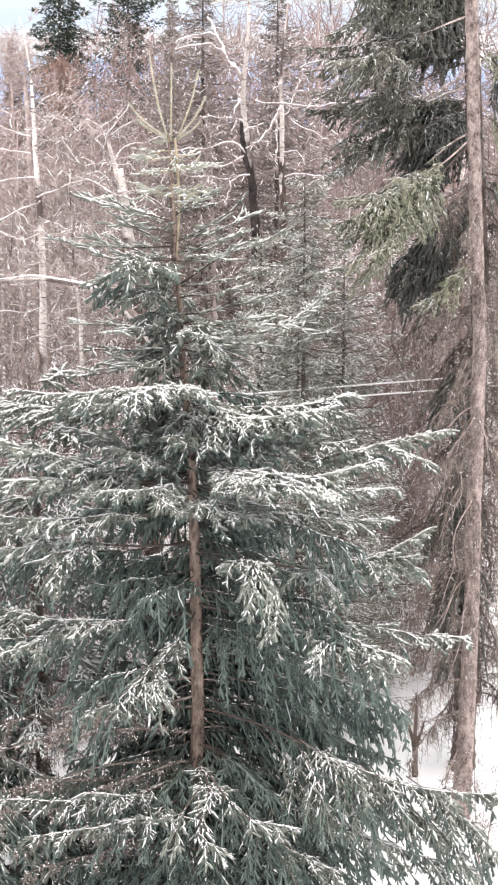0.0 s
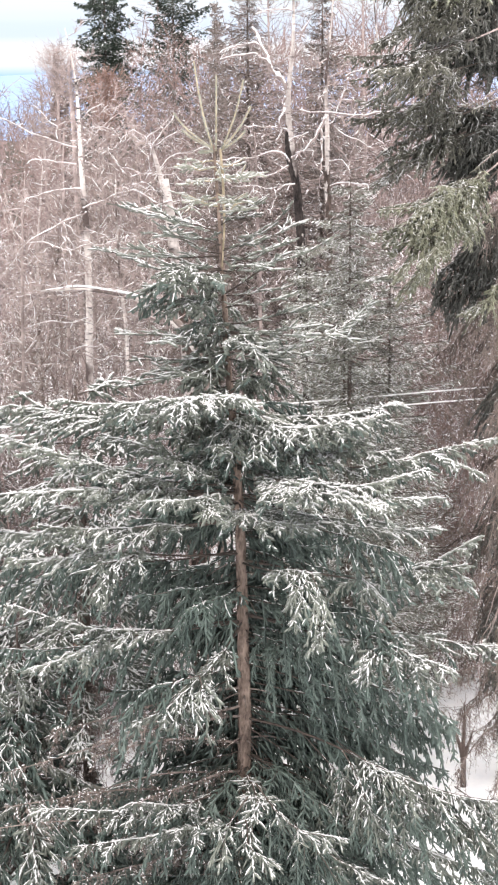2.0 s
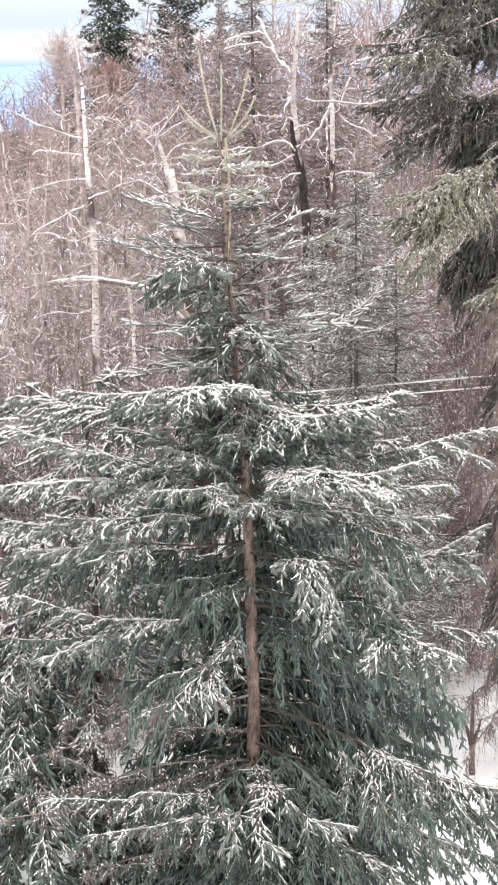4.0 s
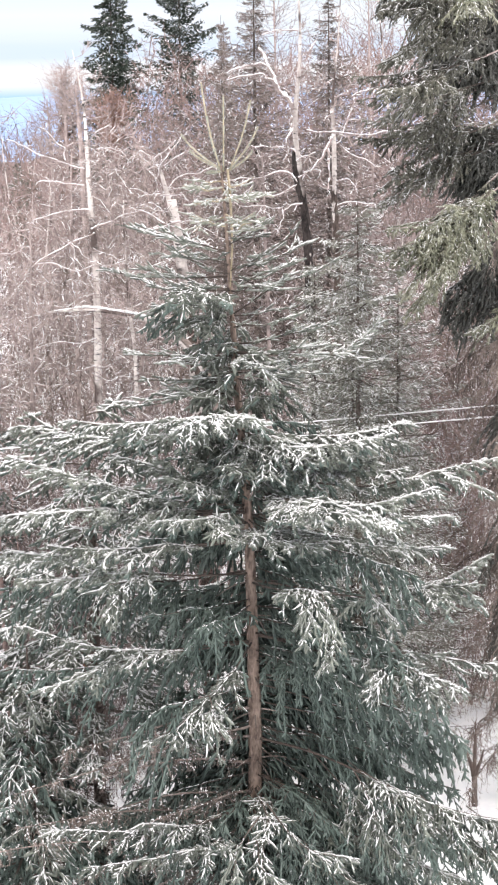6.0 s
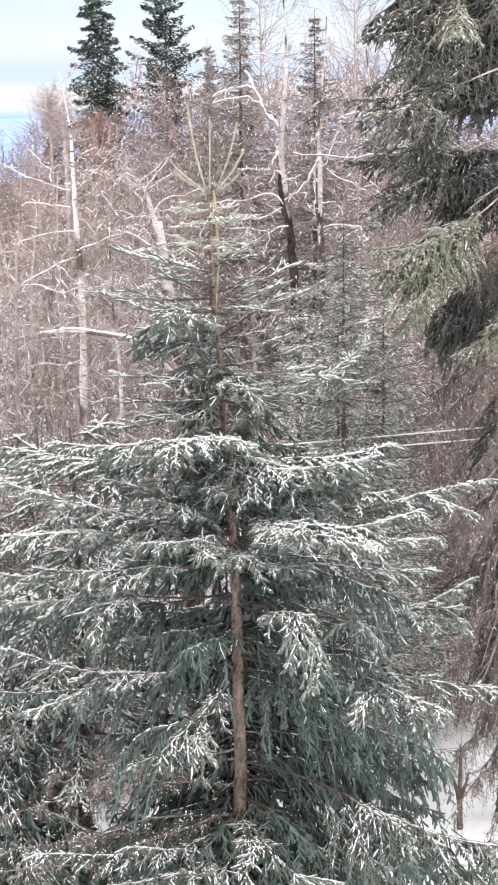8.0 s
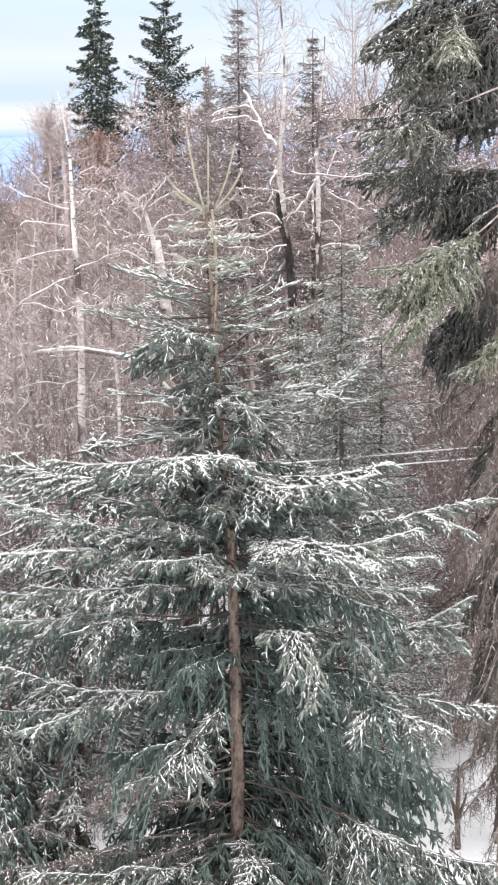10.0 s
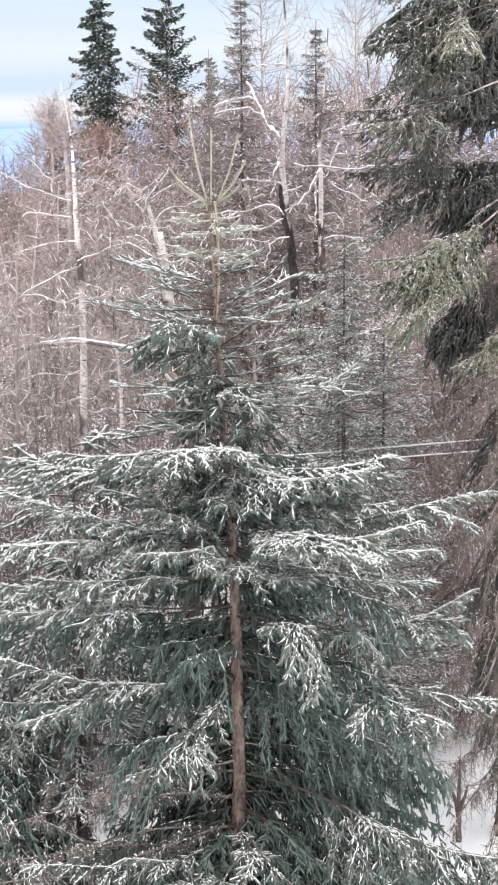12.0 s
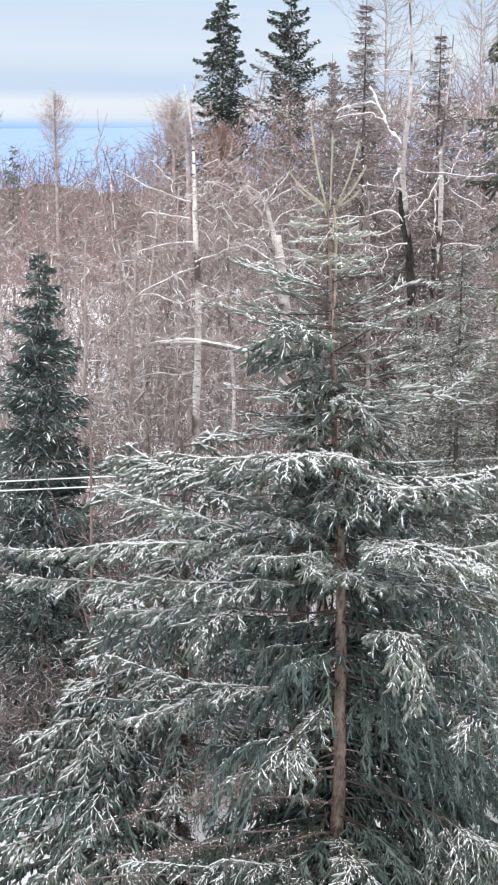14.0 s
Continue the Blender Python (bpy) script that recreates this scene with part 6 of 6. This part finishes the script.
# crooked snowy branches of the birches at the edge of the thicket
g = np.random.default_rng(61)
for k in range(30):
    host, x0 = ((scarred, -2.55), (stub, -1.45), (bowed, -1.9))[k % 3]
    way = [np.array([x0 + g.uniform(-1.0, 0.9), g.uniform(20.2, 21.2), g.uniform(4.2, 7.3)])]
    lean = g.choice([-1.0, 1.0])
    for _ in range(int(g.integers(4, 7))):
        way.append(way[-1] + [lean * g.uniform(0.02, 0.20), g.normal(0, 0.05), g.normal(0.01, 0.10)])
    snowy_limb(host, g.uniform(0.0045, 0.007), *way)
birch("slender pale birch stem with short snowy twigs", 120, [(-2.03, 20.41, -0.10), (-2.03, 20.41, 4.55), (-2.11, 20.41, 5.66), (-2.13, 20.41, 6.81)], [0.027, 0.024, 0.019, 0.006], 30, 0.9, 0.3, (-0.3, 0.9), BIRCH, snow=0.8)
birch("slender pale birch stem with short snowy twigs", 121, [(-3.04, 25.6, -0.10), (-3.04, 25.6, 4.15), (-2.99, 25.6, 5.53), (-2.86, 25.6, 6.97)], [0.034, 0.030, 0.024, 0.008], 30, 0.9, 0.3, (-0.3, 0.9), PALE_TWIG, snow=0.8)
birch("slender pale birch stem with short snowy twigs", 122, [(-3.32, 20.50, -0.10), (-3.32, 20.50, 4.30), (-3.31, 20.50, 5.41), (-3.28, 20.50, 6.58)], [0.027, 0.024, 0.019, 0.006], 30, 0.9, 0.3, (-0.3, 0.9), PALE_TWIG, snow=0.8)
birch("slender pale birch stem with short snowy twigs", 123, [(-3.97, 25.8, -0.10), (-3.97, 25.8, 3.87), (-3.92, 25.8, 5.26), (-3.79, 25.8, 6.72)], [0.034, 0.030, 0.024, 0.008], 30, 0.9, 0.3, (-0.3, 0.9), BIRCH, snow=0.8)
birch("slender pale birch stem with short snowy twigs", 124, [(-3.00, 22.26, -0.10), (-3.00, 22.26, 4.88), (-3.03, 22.26, 6.08), (-2.98, 22.26, 7.33)], [0.027, 0.024, 0.019, 0.006], 30, 0.9, 0.3, (-0.3, 0.9), PALE_TWIG, snow=0.8)
birch("slender pale birch stem with short snowy twigs", 125, [(-2.41, 24.6, -0.10), (-2.41, 24.6, 3.12), (-2.36, 24.6, 4.47), (-2.29, 24.6, 5.87)], [0.034, 0.030, 0.024, 0.008], 30, 0.9, 0.3, (-0.3, 0.9), PALE_TWIG, snow=0.8)
birch("slender pale birch stem with short snowy twigs", 126, [(-2.02, 22.68, -0.10), (-2.02, 22.68, 4.12), (-1.92, 22.68, 5.35), (-1.90, 22.68, 6.63)], [0.027, 0.024, 0.019, 0.006], 30, 0.9, 0.3, (-0.3, 0.9), BIRCH, snow=0.8)
birch("slender pale birch stem with short snowy twigs", 127, [(-1.68, 26.2, -0.10), (-1.68, 26.2, 4.05), (-1.59, 26.2, 5.46), (-1.56, 26.2, 6.93)], [0.034, 0.030, 0.024, 0.008], 30, 0.9, 0.3, (-0.3, 0.9), PALE_TWIG, snow=0.8)
birch("slender pale birch stem with short snowy twigs", 128, [(-3.99, 20.83, -0.10), (-3.99, 20.83, 4.38), (-3.95, 20.83, 5.51), (-3.95, 20.83, 6.70)], [0.027, 0.024, 0.019, 0.006], 30, 0.9, 0.3, (-0.3, 0.9), PALE_TWIG, snow=0.8)
birch("slender pale birch stem with short snowy twigs", 129, [(-5.39, 25.4, -0.10), (-5.39, 25.4, 3.42), (-5.39, 25.4, 4.81), (-5.33, 25.4, 6.25)], [0.034, 0.030, 0.024, 0.008], 30, 0.9, 0.3, (-0.3, 0.9), BIRCH, snow=0.8)
birch("slender pale birch stem with short snowy twigs", 130, [(-0.46, 22.51, -0.10), (-0.46, 22.51, 4.82), (-0.49, 22.51, 6.03), (-0.52, 22.51, 7.29)], [0.027, 0.024, 0.019, 0.006], 30, 0.9, 0.3, (-0.3, 0.9), PALE_TWIG, snow=0.8)
birch("slender pale birch stem with short snowy twigs", 131, [(1.06, 26.4, -0.10), (1.06, 26.4, 4.26), (1.07, 26.4, 5.68), (1.12, 26.4, 7.15)], [0.034, 0.030, 0.024, 0.008], 30, 0.9, 0.3, (-0.3, 0.9), PALE_TWIG, snow=0.8)
birch("slender pale birch stem with short snowy twigs", 132, [(1.22, 21.17, -0.10), (1.22, 21.17, 4.14), (1.21, 21.17, 5.29), (1.25, 21.17, 6.48)], [0.027, 0.024, 0.019, 0.006], 30, 0.9, 0.3, (-0.3, 0.9), BIRCH, snow=0.8)
g = np.random.default_rng(5)
for n, src in enumerate(poles):
    stand(src, -0.25 * 27 + 3 * n, 27 + n, 0, 70 * n)
for n, src in enumerate(brush):
    stand(src, -4 + 2.8 * n, 20.5, 0, 70 * n)
for k in range(9):
    y = g.uniform(28, 58)
    s = g.uniform(0.58, 0.76)
    copy_thing(birches[k % 3], pose(g.uniform(-0.25, 0.16) * y, y, 0, 0, 0, g.uniform(0, 360))).scale = (s, s, s)
for k in range(8):
    y = 26 + 26 * ((k + g.random()) / 8) ** 1.25
    s = g.uniform(0.7, 1.05)
    copy_thing(poles[k % 4], pose((-0.26 + 0.43 * g.random()) * y, y, 0, 0, 0, g.uniform(0, 360))).scale = (s, s, s * 0.9)
for k in range(14):
    y = 18.5 + 6 * ((k + g.random()) / 14)
    x = (-0.26 + 0.43 * g.random()) * y
    if 0.6 < x < 3.2 and y < 21.5:
        continue
    s = g.uniform(0.6, 1.1)
    copy_thing(brush[k % 3], pose(x, y, 0, 0, 0, g.uniform(0, 360))).scale = (s, s, s)


pale = [bare_tree("sapling", "thin pale leafless sapling with crooked snowy twigs", "tree", THICKET, woody(90 + k, 7.4, 1, 1.7, 0.026, 30, 6, (-0.4, 0.8), 0.7, 0.34, 0.0062), PALE_TWIG, PALE_TWIG) for k in range(3)]
for n, src in enumerate(pale):
    stand(src, -4.3 + 1.9 * n, 25.2, 0, 70 * n)
for k in range(30):
    y = g.uniform(24.2, 27.5) if k < 22 else g.uniform(28, 36)
    s = g.uniform(0.7, 1.08)
    copy_thing(pale[k % 3], pose((-0.26 + 0.36 * (k + g.random()) / 22 if k < 22 else g.uniform(-0.26, 0.12)) * y, y, 0, 0, 0, g.uniform(0, 360))).scale = (s, s, s)
copy_thing(brush[0], pose(2.30, 15.5, 0, 0, 0, 20)).scale = (0.6, 0.6, 0.5)
for x, y, s in ((0.9, 21.3, 0.62), (1.35, 22.2, 0.68), (2.3, 22.8, 0.62), (0.4, 21.9, 0.7)):
    copy_thing(poles[1], pose(x, y, 0, 0, 0, g.uniform(0, 360))).scale = (s, s, s * 0.95)


# ---- the dense fine brush between the trunks, past counting ----
def thicket(name, label, seed, count, near, far, top, mat, wide, frost, left=-0.27, right=0.18, most=0.8, crest_at=((-0.27, 0.70), (-0.17, 0.77), (-0.14, 0.90), (-0.11, 1.04), (0.1, 1.08)), floor=0.0, twigs=6):
    """Upright crooked stems with bent side twigs, some of them lined with snow."""
    g = np.random.default_rng(seed)
    y = near + (far - near) * g.random(count)
    x = (left + (right - left) * g.random(count)) * y
    crest = np.array([(top + 0.03 * (py - near)) * (0.88 + 0.22 * noise.noise((px * 0.35, py * 0.12, seed))) for px, py in zip(x, y)]) * np.interp(x / y, *zip(*crest_at))
    z = floor + (crest - floor) * g.random(count) ** 1.05
    p = np.stack([x, y, z], 1)
    go = unit(np.stack([g.normal(0, 0.42, count), g.normal(0, 0.40, count), g.uniform(0.5, 1.3, count)], 1))
    size = g.uniform(0.45, 1.2, (count, 1)) * most * 1.15 * np.where(z > 1, 1, 0.6)[:, None]
    m = p + go * size * 0.5 + g.normal(0, 0.07, p.shape) * size
    q = m + unit(go + g.normal(0, 0.30, p.shape)) * size * 0.5
    wood, tips = [ribbons(p, m, q, wide * 1.15, g)], []
    for k in range(twigs):
        u = g.random((count, 1))
        s = np.where(u < 0.5, p + (m - p) * 2 * u, m + (q - m) * (2 * u - 1))
        turn = g.uniform(0, 6.283, count)
        flat = np.stack([np.cos(turn), np.sin(turn), g.uniform(-0.3, 0.7, count)], 1)
        reach = size * g.uniform(0.12, 0.50, (count, 1))
        h = s + flat * reach * 0.5 + g.normal(0, 0.05, s.shape) * reach
        e = h + unit(flat + go * g.uniform(0.0, 1.4, (count, 1)) + g.normal(0, 0.35, s.shape)) * reach * 0.55
        wood.append(ribbons(s, h, e, wide * 0.62, g))
        tips.append((s, h)), tips.append((h, e))
    ob = tagged(new(name, mesh_of(name, wood, mat)), label, "brush", kind="stuff")
    s, e = np.concatenate([t[0] for t in tips]), np.concatenate([t[1] for t in tips])
    hold = (g.random(len(s)) < frost * 1.8) & (np.abs(unit(e - s)[:, 2]) < 0.8)
    tagged(part("snow", [snow_caps(s[hold], e[hold], np.full(hold.sum(), wide * 3.0), g, 0.2, (0.07, 0.20), 1)], SNOW, ob, smooth=True), kind="stuff")


thicket("thicket", "dense tangle of bare brown frosted twigs between the trunks", 81, 7600, 25.6, 33, 7.2, TWIG, 0.0070, 0.14)
thicket("thicket", "dense tangle of bare reddish frosted twigs between the trunks", 82, 6000, 31, 44, 8.2, TWIG_RED, 0.0092, 0.14)
thicket("thicket", "far wood of bare brown twigs beyond the birches", 83, 7000, 42, 92, 7.9, TWIG_RED, 0.016, 0.04, most=1.2, twigs=5, crest_at=((-0.27, 0.70), (-0.17, 0.77), (-0.14, 0.90), (-0.11, 1.04), (-0.03, 1.10), (0.02, 1.28), (0.1, 1.32)))
thicket("thicket", "dark purplish leafless brush behind the pale birches", 90, 3400, 21.3, 23.2, 6.7, DEADWOOD, 0.0056, 0.05, -0.27, -0.06, 0.6)
thicket("thicket", "dark leafless brush in front of the birch wood", 86, 2600, 18.9, 20.1, 5.0, TWIG, 0.0052, 0.16, -0.19, -0.07, 0.55)
thicket("thicket", "reddish leafless brush beside the tall spruces", 84, 3400, 20.9, 24.5, 4.9, TWIG_RED, 0.0056, 0.18, 0.03, 0.125, 0.6)
thicket("thicket", "dark dead brush under the tall spruces", 88, 2600, 20.9, 24.5, 5.3, DEADWOOD, 0.0058, 0.10, 0.075, 0.17, 0.6)
thicket("thicket", "low leafless brush on the snow beside the spruces", 85, 2600, 17, 22, 2.9, TWIG, 0.0055, 0.10, -0.27, -0.10, 0.6)


thicket("thicket", "distant leafless woods on the valley floor", 89, 2600, 90, 185, 3.4, TWIG, 0.038, 0.02, -0.30, 0.22, 2.8, twigs=4)
HUMP = ((-0.125, 0.90), (-0.098, 0.93), (-0.09, 0.99), (-0.07, 1.06), (-0.03, 1.02), (0.02, 1.05), (0.10, 1.08))
thicket("thicket", "rust-brown crowns of bare twigs below the far spruces", 87, 3400, 41, 47, 8.9, TWIG_RED, 0.011, 0.06, -0.095, 0.10, 0.9, HUMP)


def rounded_crown(label, x, y, low, high, half, seed, mat, count, fine):
    """A fine rounded crown of twigs on a thin stem."""
    g = np.random.default_rng(seed)
    ob = tagged(new("birch_tree"), label, "tree", BIRCHES)
    part("trunk", [tube([(x + 0.1, y, -0.1), (x, y, low), (x - 0.05, y, low + (high - low) * 0.8)], [0.05, 0.03, 0.008], 7, 0.25, 0.05, g)], PALE_TWIG, ob, smooth=True)
    f = g.random(count)
    turn = g.uniform(0, 6.283, count)
    bow = half * np.sin(np.pi * np.clip(f, 0.10, 0.96)) ** 0.7 * g.uniform(0.4, 1.0, count)
    side = np.stack([np.cos(turn), np.sin(turn), np.zeros(count)], 1)
    p = np.array([x, y, low]) + np.array([0, 0, 1]) * ((high - low) * 0.75 * f)[:, None]
    m = p + side * (bow * 0.55)[:, None] + np.array([0, 0, 1]) * (bow * g.uniform(0.0, 0.6, count))[:, None] + g.normal(0, 0.05, p.shape)
    q = m + side * (bow * 0.35)[:, None] + np.array([0, 0, 1]) * (bow * g.uniform(0.1, 0.7, count))[:, None] + g.normal(0, 0.08, p.shape)
    pieces = [prisms(p, m, fine, fine * 0.8), prisms(m, q, fine * 0.8, fine * 0.5)]
    for _ in range(4):
        w = m + (q - m) * g.uniform(-0.4, 0.9, (count, 1))
        pieces.append(prisms(w, w + (side * 0.6 + [0, 0, 0.6] + g.normal(0, 0.7, p.shape)) * (bow * g.uniform(0.12, 0.32, count))[:, None], fine * 0.6, fine * 0.35))
    tagged(part("crown", pieces, mat, ob, "fine bare twigs"), kind="stuff")


distant = stand(spruce("small dark spruce in the far woods", 12.0, 1.4, 28, NEEDLE_GREY, low=0.35, tuft=0.20, snow=0.05, ragged=0.5, rows=18, per=20, droop=0.5), -14.0, 84, 0)
distant.scale = (0.46, 0.46, 0.46)
for x, y, h in ((-16.3, 70, 0.62), (-13.4, 66, 0.44), (-14.6, 72, 0.46), (-10.6, 64, 0.48), (-9.2, 58, 0.50)):
    copy_thing(distant, pose(x, y, 0, 0, 0, 50 * y)).scale = (h, h, h)
for k in range(16):
    y = 70 + 18 * g.random()
    s = g.uniform(0.38, 0.48)
    copy_thing(distant, pose((-0.265 + 0.15 * (k + g.random()) / 16) * y, y, 0, 0, 0, g.uniform(0, 360))).scale = (s, s, s)
rounded_crown("thin birch with a fine rounded crown of pale twigs", -5.48, 40, 7.63, 8.98, 0.70, 91, PALE_TWIG, 240, 0.0055)
rounded_crown("thin birch with a fine rounded crown of pale twigs", -8.27, 40, 7.11, 9.39, 0.60, 97, PALE_TWIG, 260, 0.0042)
rounded_crown("birch with a fine pale crown of upright twigs", -4.95, 34, 6.6, 8.4, 0.6, 92, PALE_TWIG, 130, 0.006)
rounded_crown("birch with a fine pale crown of upright twigs", -3.25, 25.3, 7.64, 8.37, 0.40, 96, PALE_TWIG, 120, 0.0040)
rounded_crown("birch with a rust-brown crown of dense twigs", -4.8, 44, 6.4, 8.7, 0.75, 93, NEEDLE_RUST, 260, 0.009)
rounded_crown("tall birch with a fine pinkish crown of twigs", 1.6, 40, 7.0, 12.5, 1.9, 94, TWIG_RED, 120, 0.0055)
rounded_crown("tall birch with a fine pinkish crown of twigs", -0.6, 42, 8.0, 13.0, 1.8, 95, TWIG_RED, 110, 0.0055)


def withered_shrub(x, y, height, seed, leaves):
    """A thin shrub that kept a few withered leaves."""
    g = np.random.default_rng(seed)
    ob = tagged(new("shrub"), "thin shrub with a few orange withered leaves", "shrub", "shrubs on the forest floor")
    ends = []
    for k in range(5):
        u = np.linspace(0, 1, 9)
        way = np.array([g.normal(0, 0.16), g.normal(0, 0.12), 1.0])
        pts = np.array([x, y, -0.05]) + u[:, None] * way * height * g.uniform(0.75, 1.0) + np.cumsum(g.normal(0, 0.03, (9, 3)), 0) * u[:, None]
        part("stem", [tube(pts, np.linspace(0.009, 0.003, 9), 5, 0.15, 0.05, g)], TWIG_RED, ob)
        s = along(pts, g.uniform(0.4, 1, 12))
        e = s + g.normal(0, 0.16, s.shape) + [0, 0, 0.1]
        tagged(part("twig_spray", [prisms(s, e, 0.003, 0.002)], TWIG_RED, ob), kind="stuff")
        ends.append(e)
    ends = np.concatenate(ends)
    for k in range(leaves):
        c = ends[g.integers(len(ends))] - [0, 0, 0.02]
        a, b = unit(g.normal(0, 1, 3)), unit(g.normal(0, 1, 3))
        a[2] = -abs(a[2]) - 0.4
        n = np.cross(a, b) * 0.006
        v = np.array([c, c + a * 0.022 + b * 0.015 + n, c + a * 0.05, c + a * 0.022 - b * 0.015 + n, c + a * 0.024 - n])
        part("leaf", [(v, np.array([[0, 1, 4], [1, 2, 4], [2, 3, 4], [3, 0, 4], [0, 3, 1], [1, 3, 2]]))], LEAF, ob, "curled orange leaf")


birch("bare tree with pinkish sunlit twigs behind the old spruces", 83, [(2.95, 20.6, -0.10), (2.52, 20.60, 5.97), (2.43, 20.60, 7.32), (2.22, 20.60, 8.11), (2.04, 20.60, 8.90)], [0.05, 0.04, 0.03, 0.02, 0.008], 60, 1.1, 0.55, (-0.2, 0.9), TWIG_RED, snow=0.45)
withered_shrub(2.50, 21.2, 4.2, 301, 22)
withered_shrub(2.20, 21.6, 3.9, 302, 20)
withered_shrub(-2.75, 18.2, 4.4, 303, 12)
withered_shrub(1.90, 21.9, 4.6, 304, 18)


def dark_sapling(x, y, z, seed):
    g = np.random.default_rng(seed)
    ob = tagged(new("sapling"), "small dark forked sapling standing in open snow", "tree", THICKET)
    for dx, h in ((0.0, 1.0), (-0.16, 0.8), (0.10, 0.6)):
        pts = np.array([(x, y, -0.05), (x - 0.01, y, z * 0.45), (x + dx * 0.6, y, z * 0.75 * h + 0.1), (x + dx, y, z * h + 0.15)])
        part("stem", [tube(pts, [0.035, 0.03, 0.018, 0.006], 7, 0.06, 0.06, g)], BARK_DARK, ob, smooth=True)
        s = along(pts, g.uniform(0.55, 1, 26))
        tagged(part("twig_spray", [prisms(s, s + g.normal(0, 0.14, s.shape) + [0, 0, 0.08], 0.004, 0.002)], DEADWOOD, ob), kind="stuff")


dark_sapling(1.92, 18.35, 0.85, 311)

red = tagged(new("sapling"), "thin reddish bare trunk rising out of the low spruces", "tree", THICKET)
part("trunk", [tube([(-3.15, 17, -0.1), (-3.17, 17, 2.5), (-3.18, 17, 5.4)], [0.026, 0.022, 0.008], 8, 0.12, 0.06)], TWIG_RED, red, smooth=True)
gr = np.random.default_rng(312)
s = along(np.array([(-3.15, 17, 1.5), (-3.18, 17, 5.4)], float), gr.random(60))
tagged(part("twig_spray", [prisms(s, s + gr.normal(0, 0.22, s.shape) + [0, 0, 0.12], 0.004, 0.002)], TWIG_RED, red), kind="stuff")


# ---- two snow-covered cables ----
for end_a, end_b in (((-8.14, 19.0, 3.71), (6.34, 19.0, 4.86)), ((-8.14, 19.0, 3.61), (6.34, 19.0, 4.72))):
    u = np.linspace(0, 1, 60)
    pts = np.array(end_a) + (np.array(end_b) - np.array(end_a)) * u[:, None]
    cable = tagged(new("overhead_cable", mesh_of("overhead_cable", [tube(pts, np.full(60, 0.0082), 6, 0.15, 0.12)], WIRE, True)), "thin overhead cable coated with snow", "cable", "overhead cables")
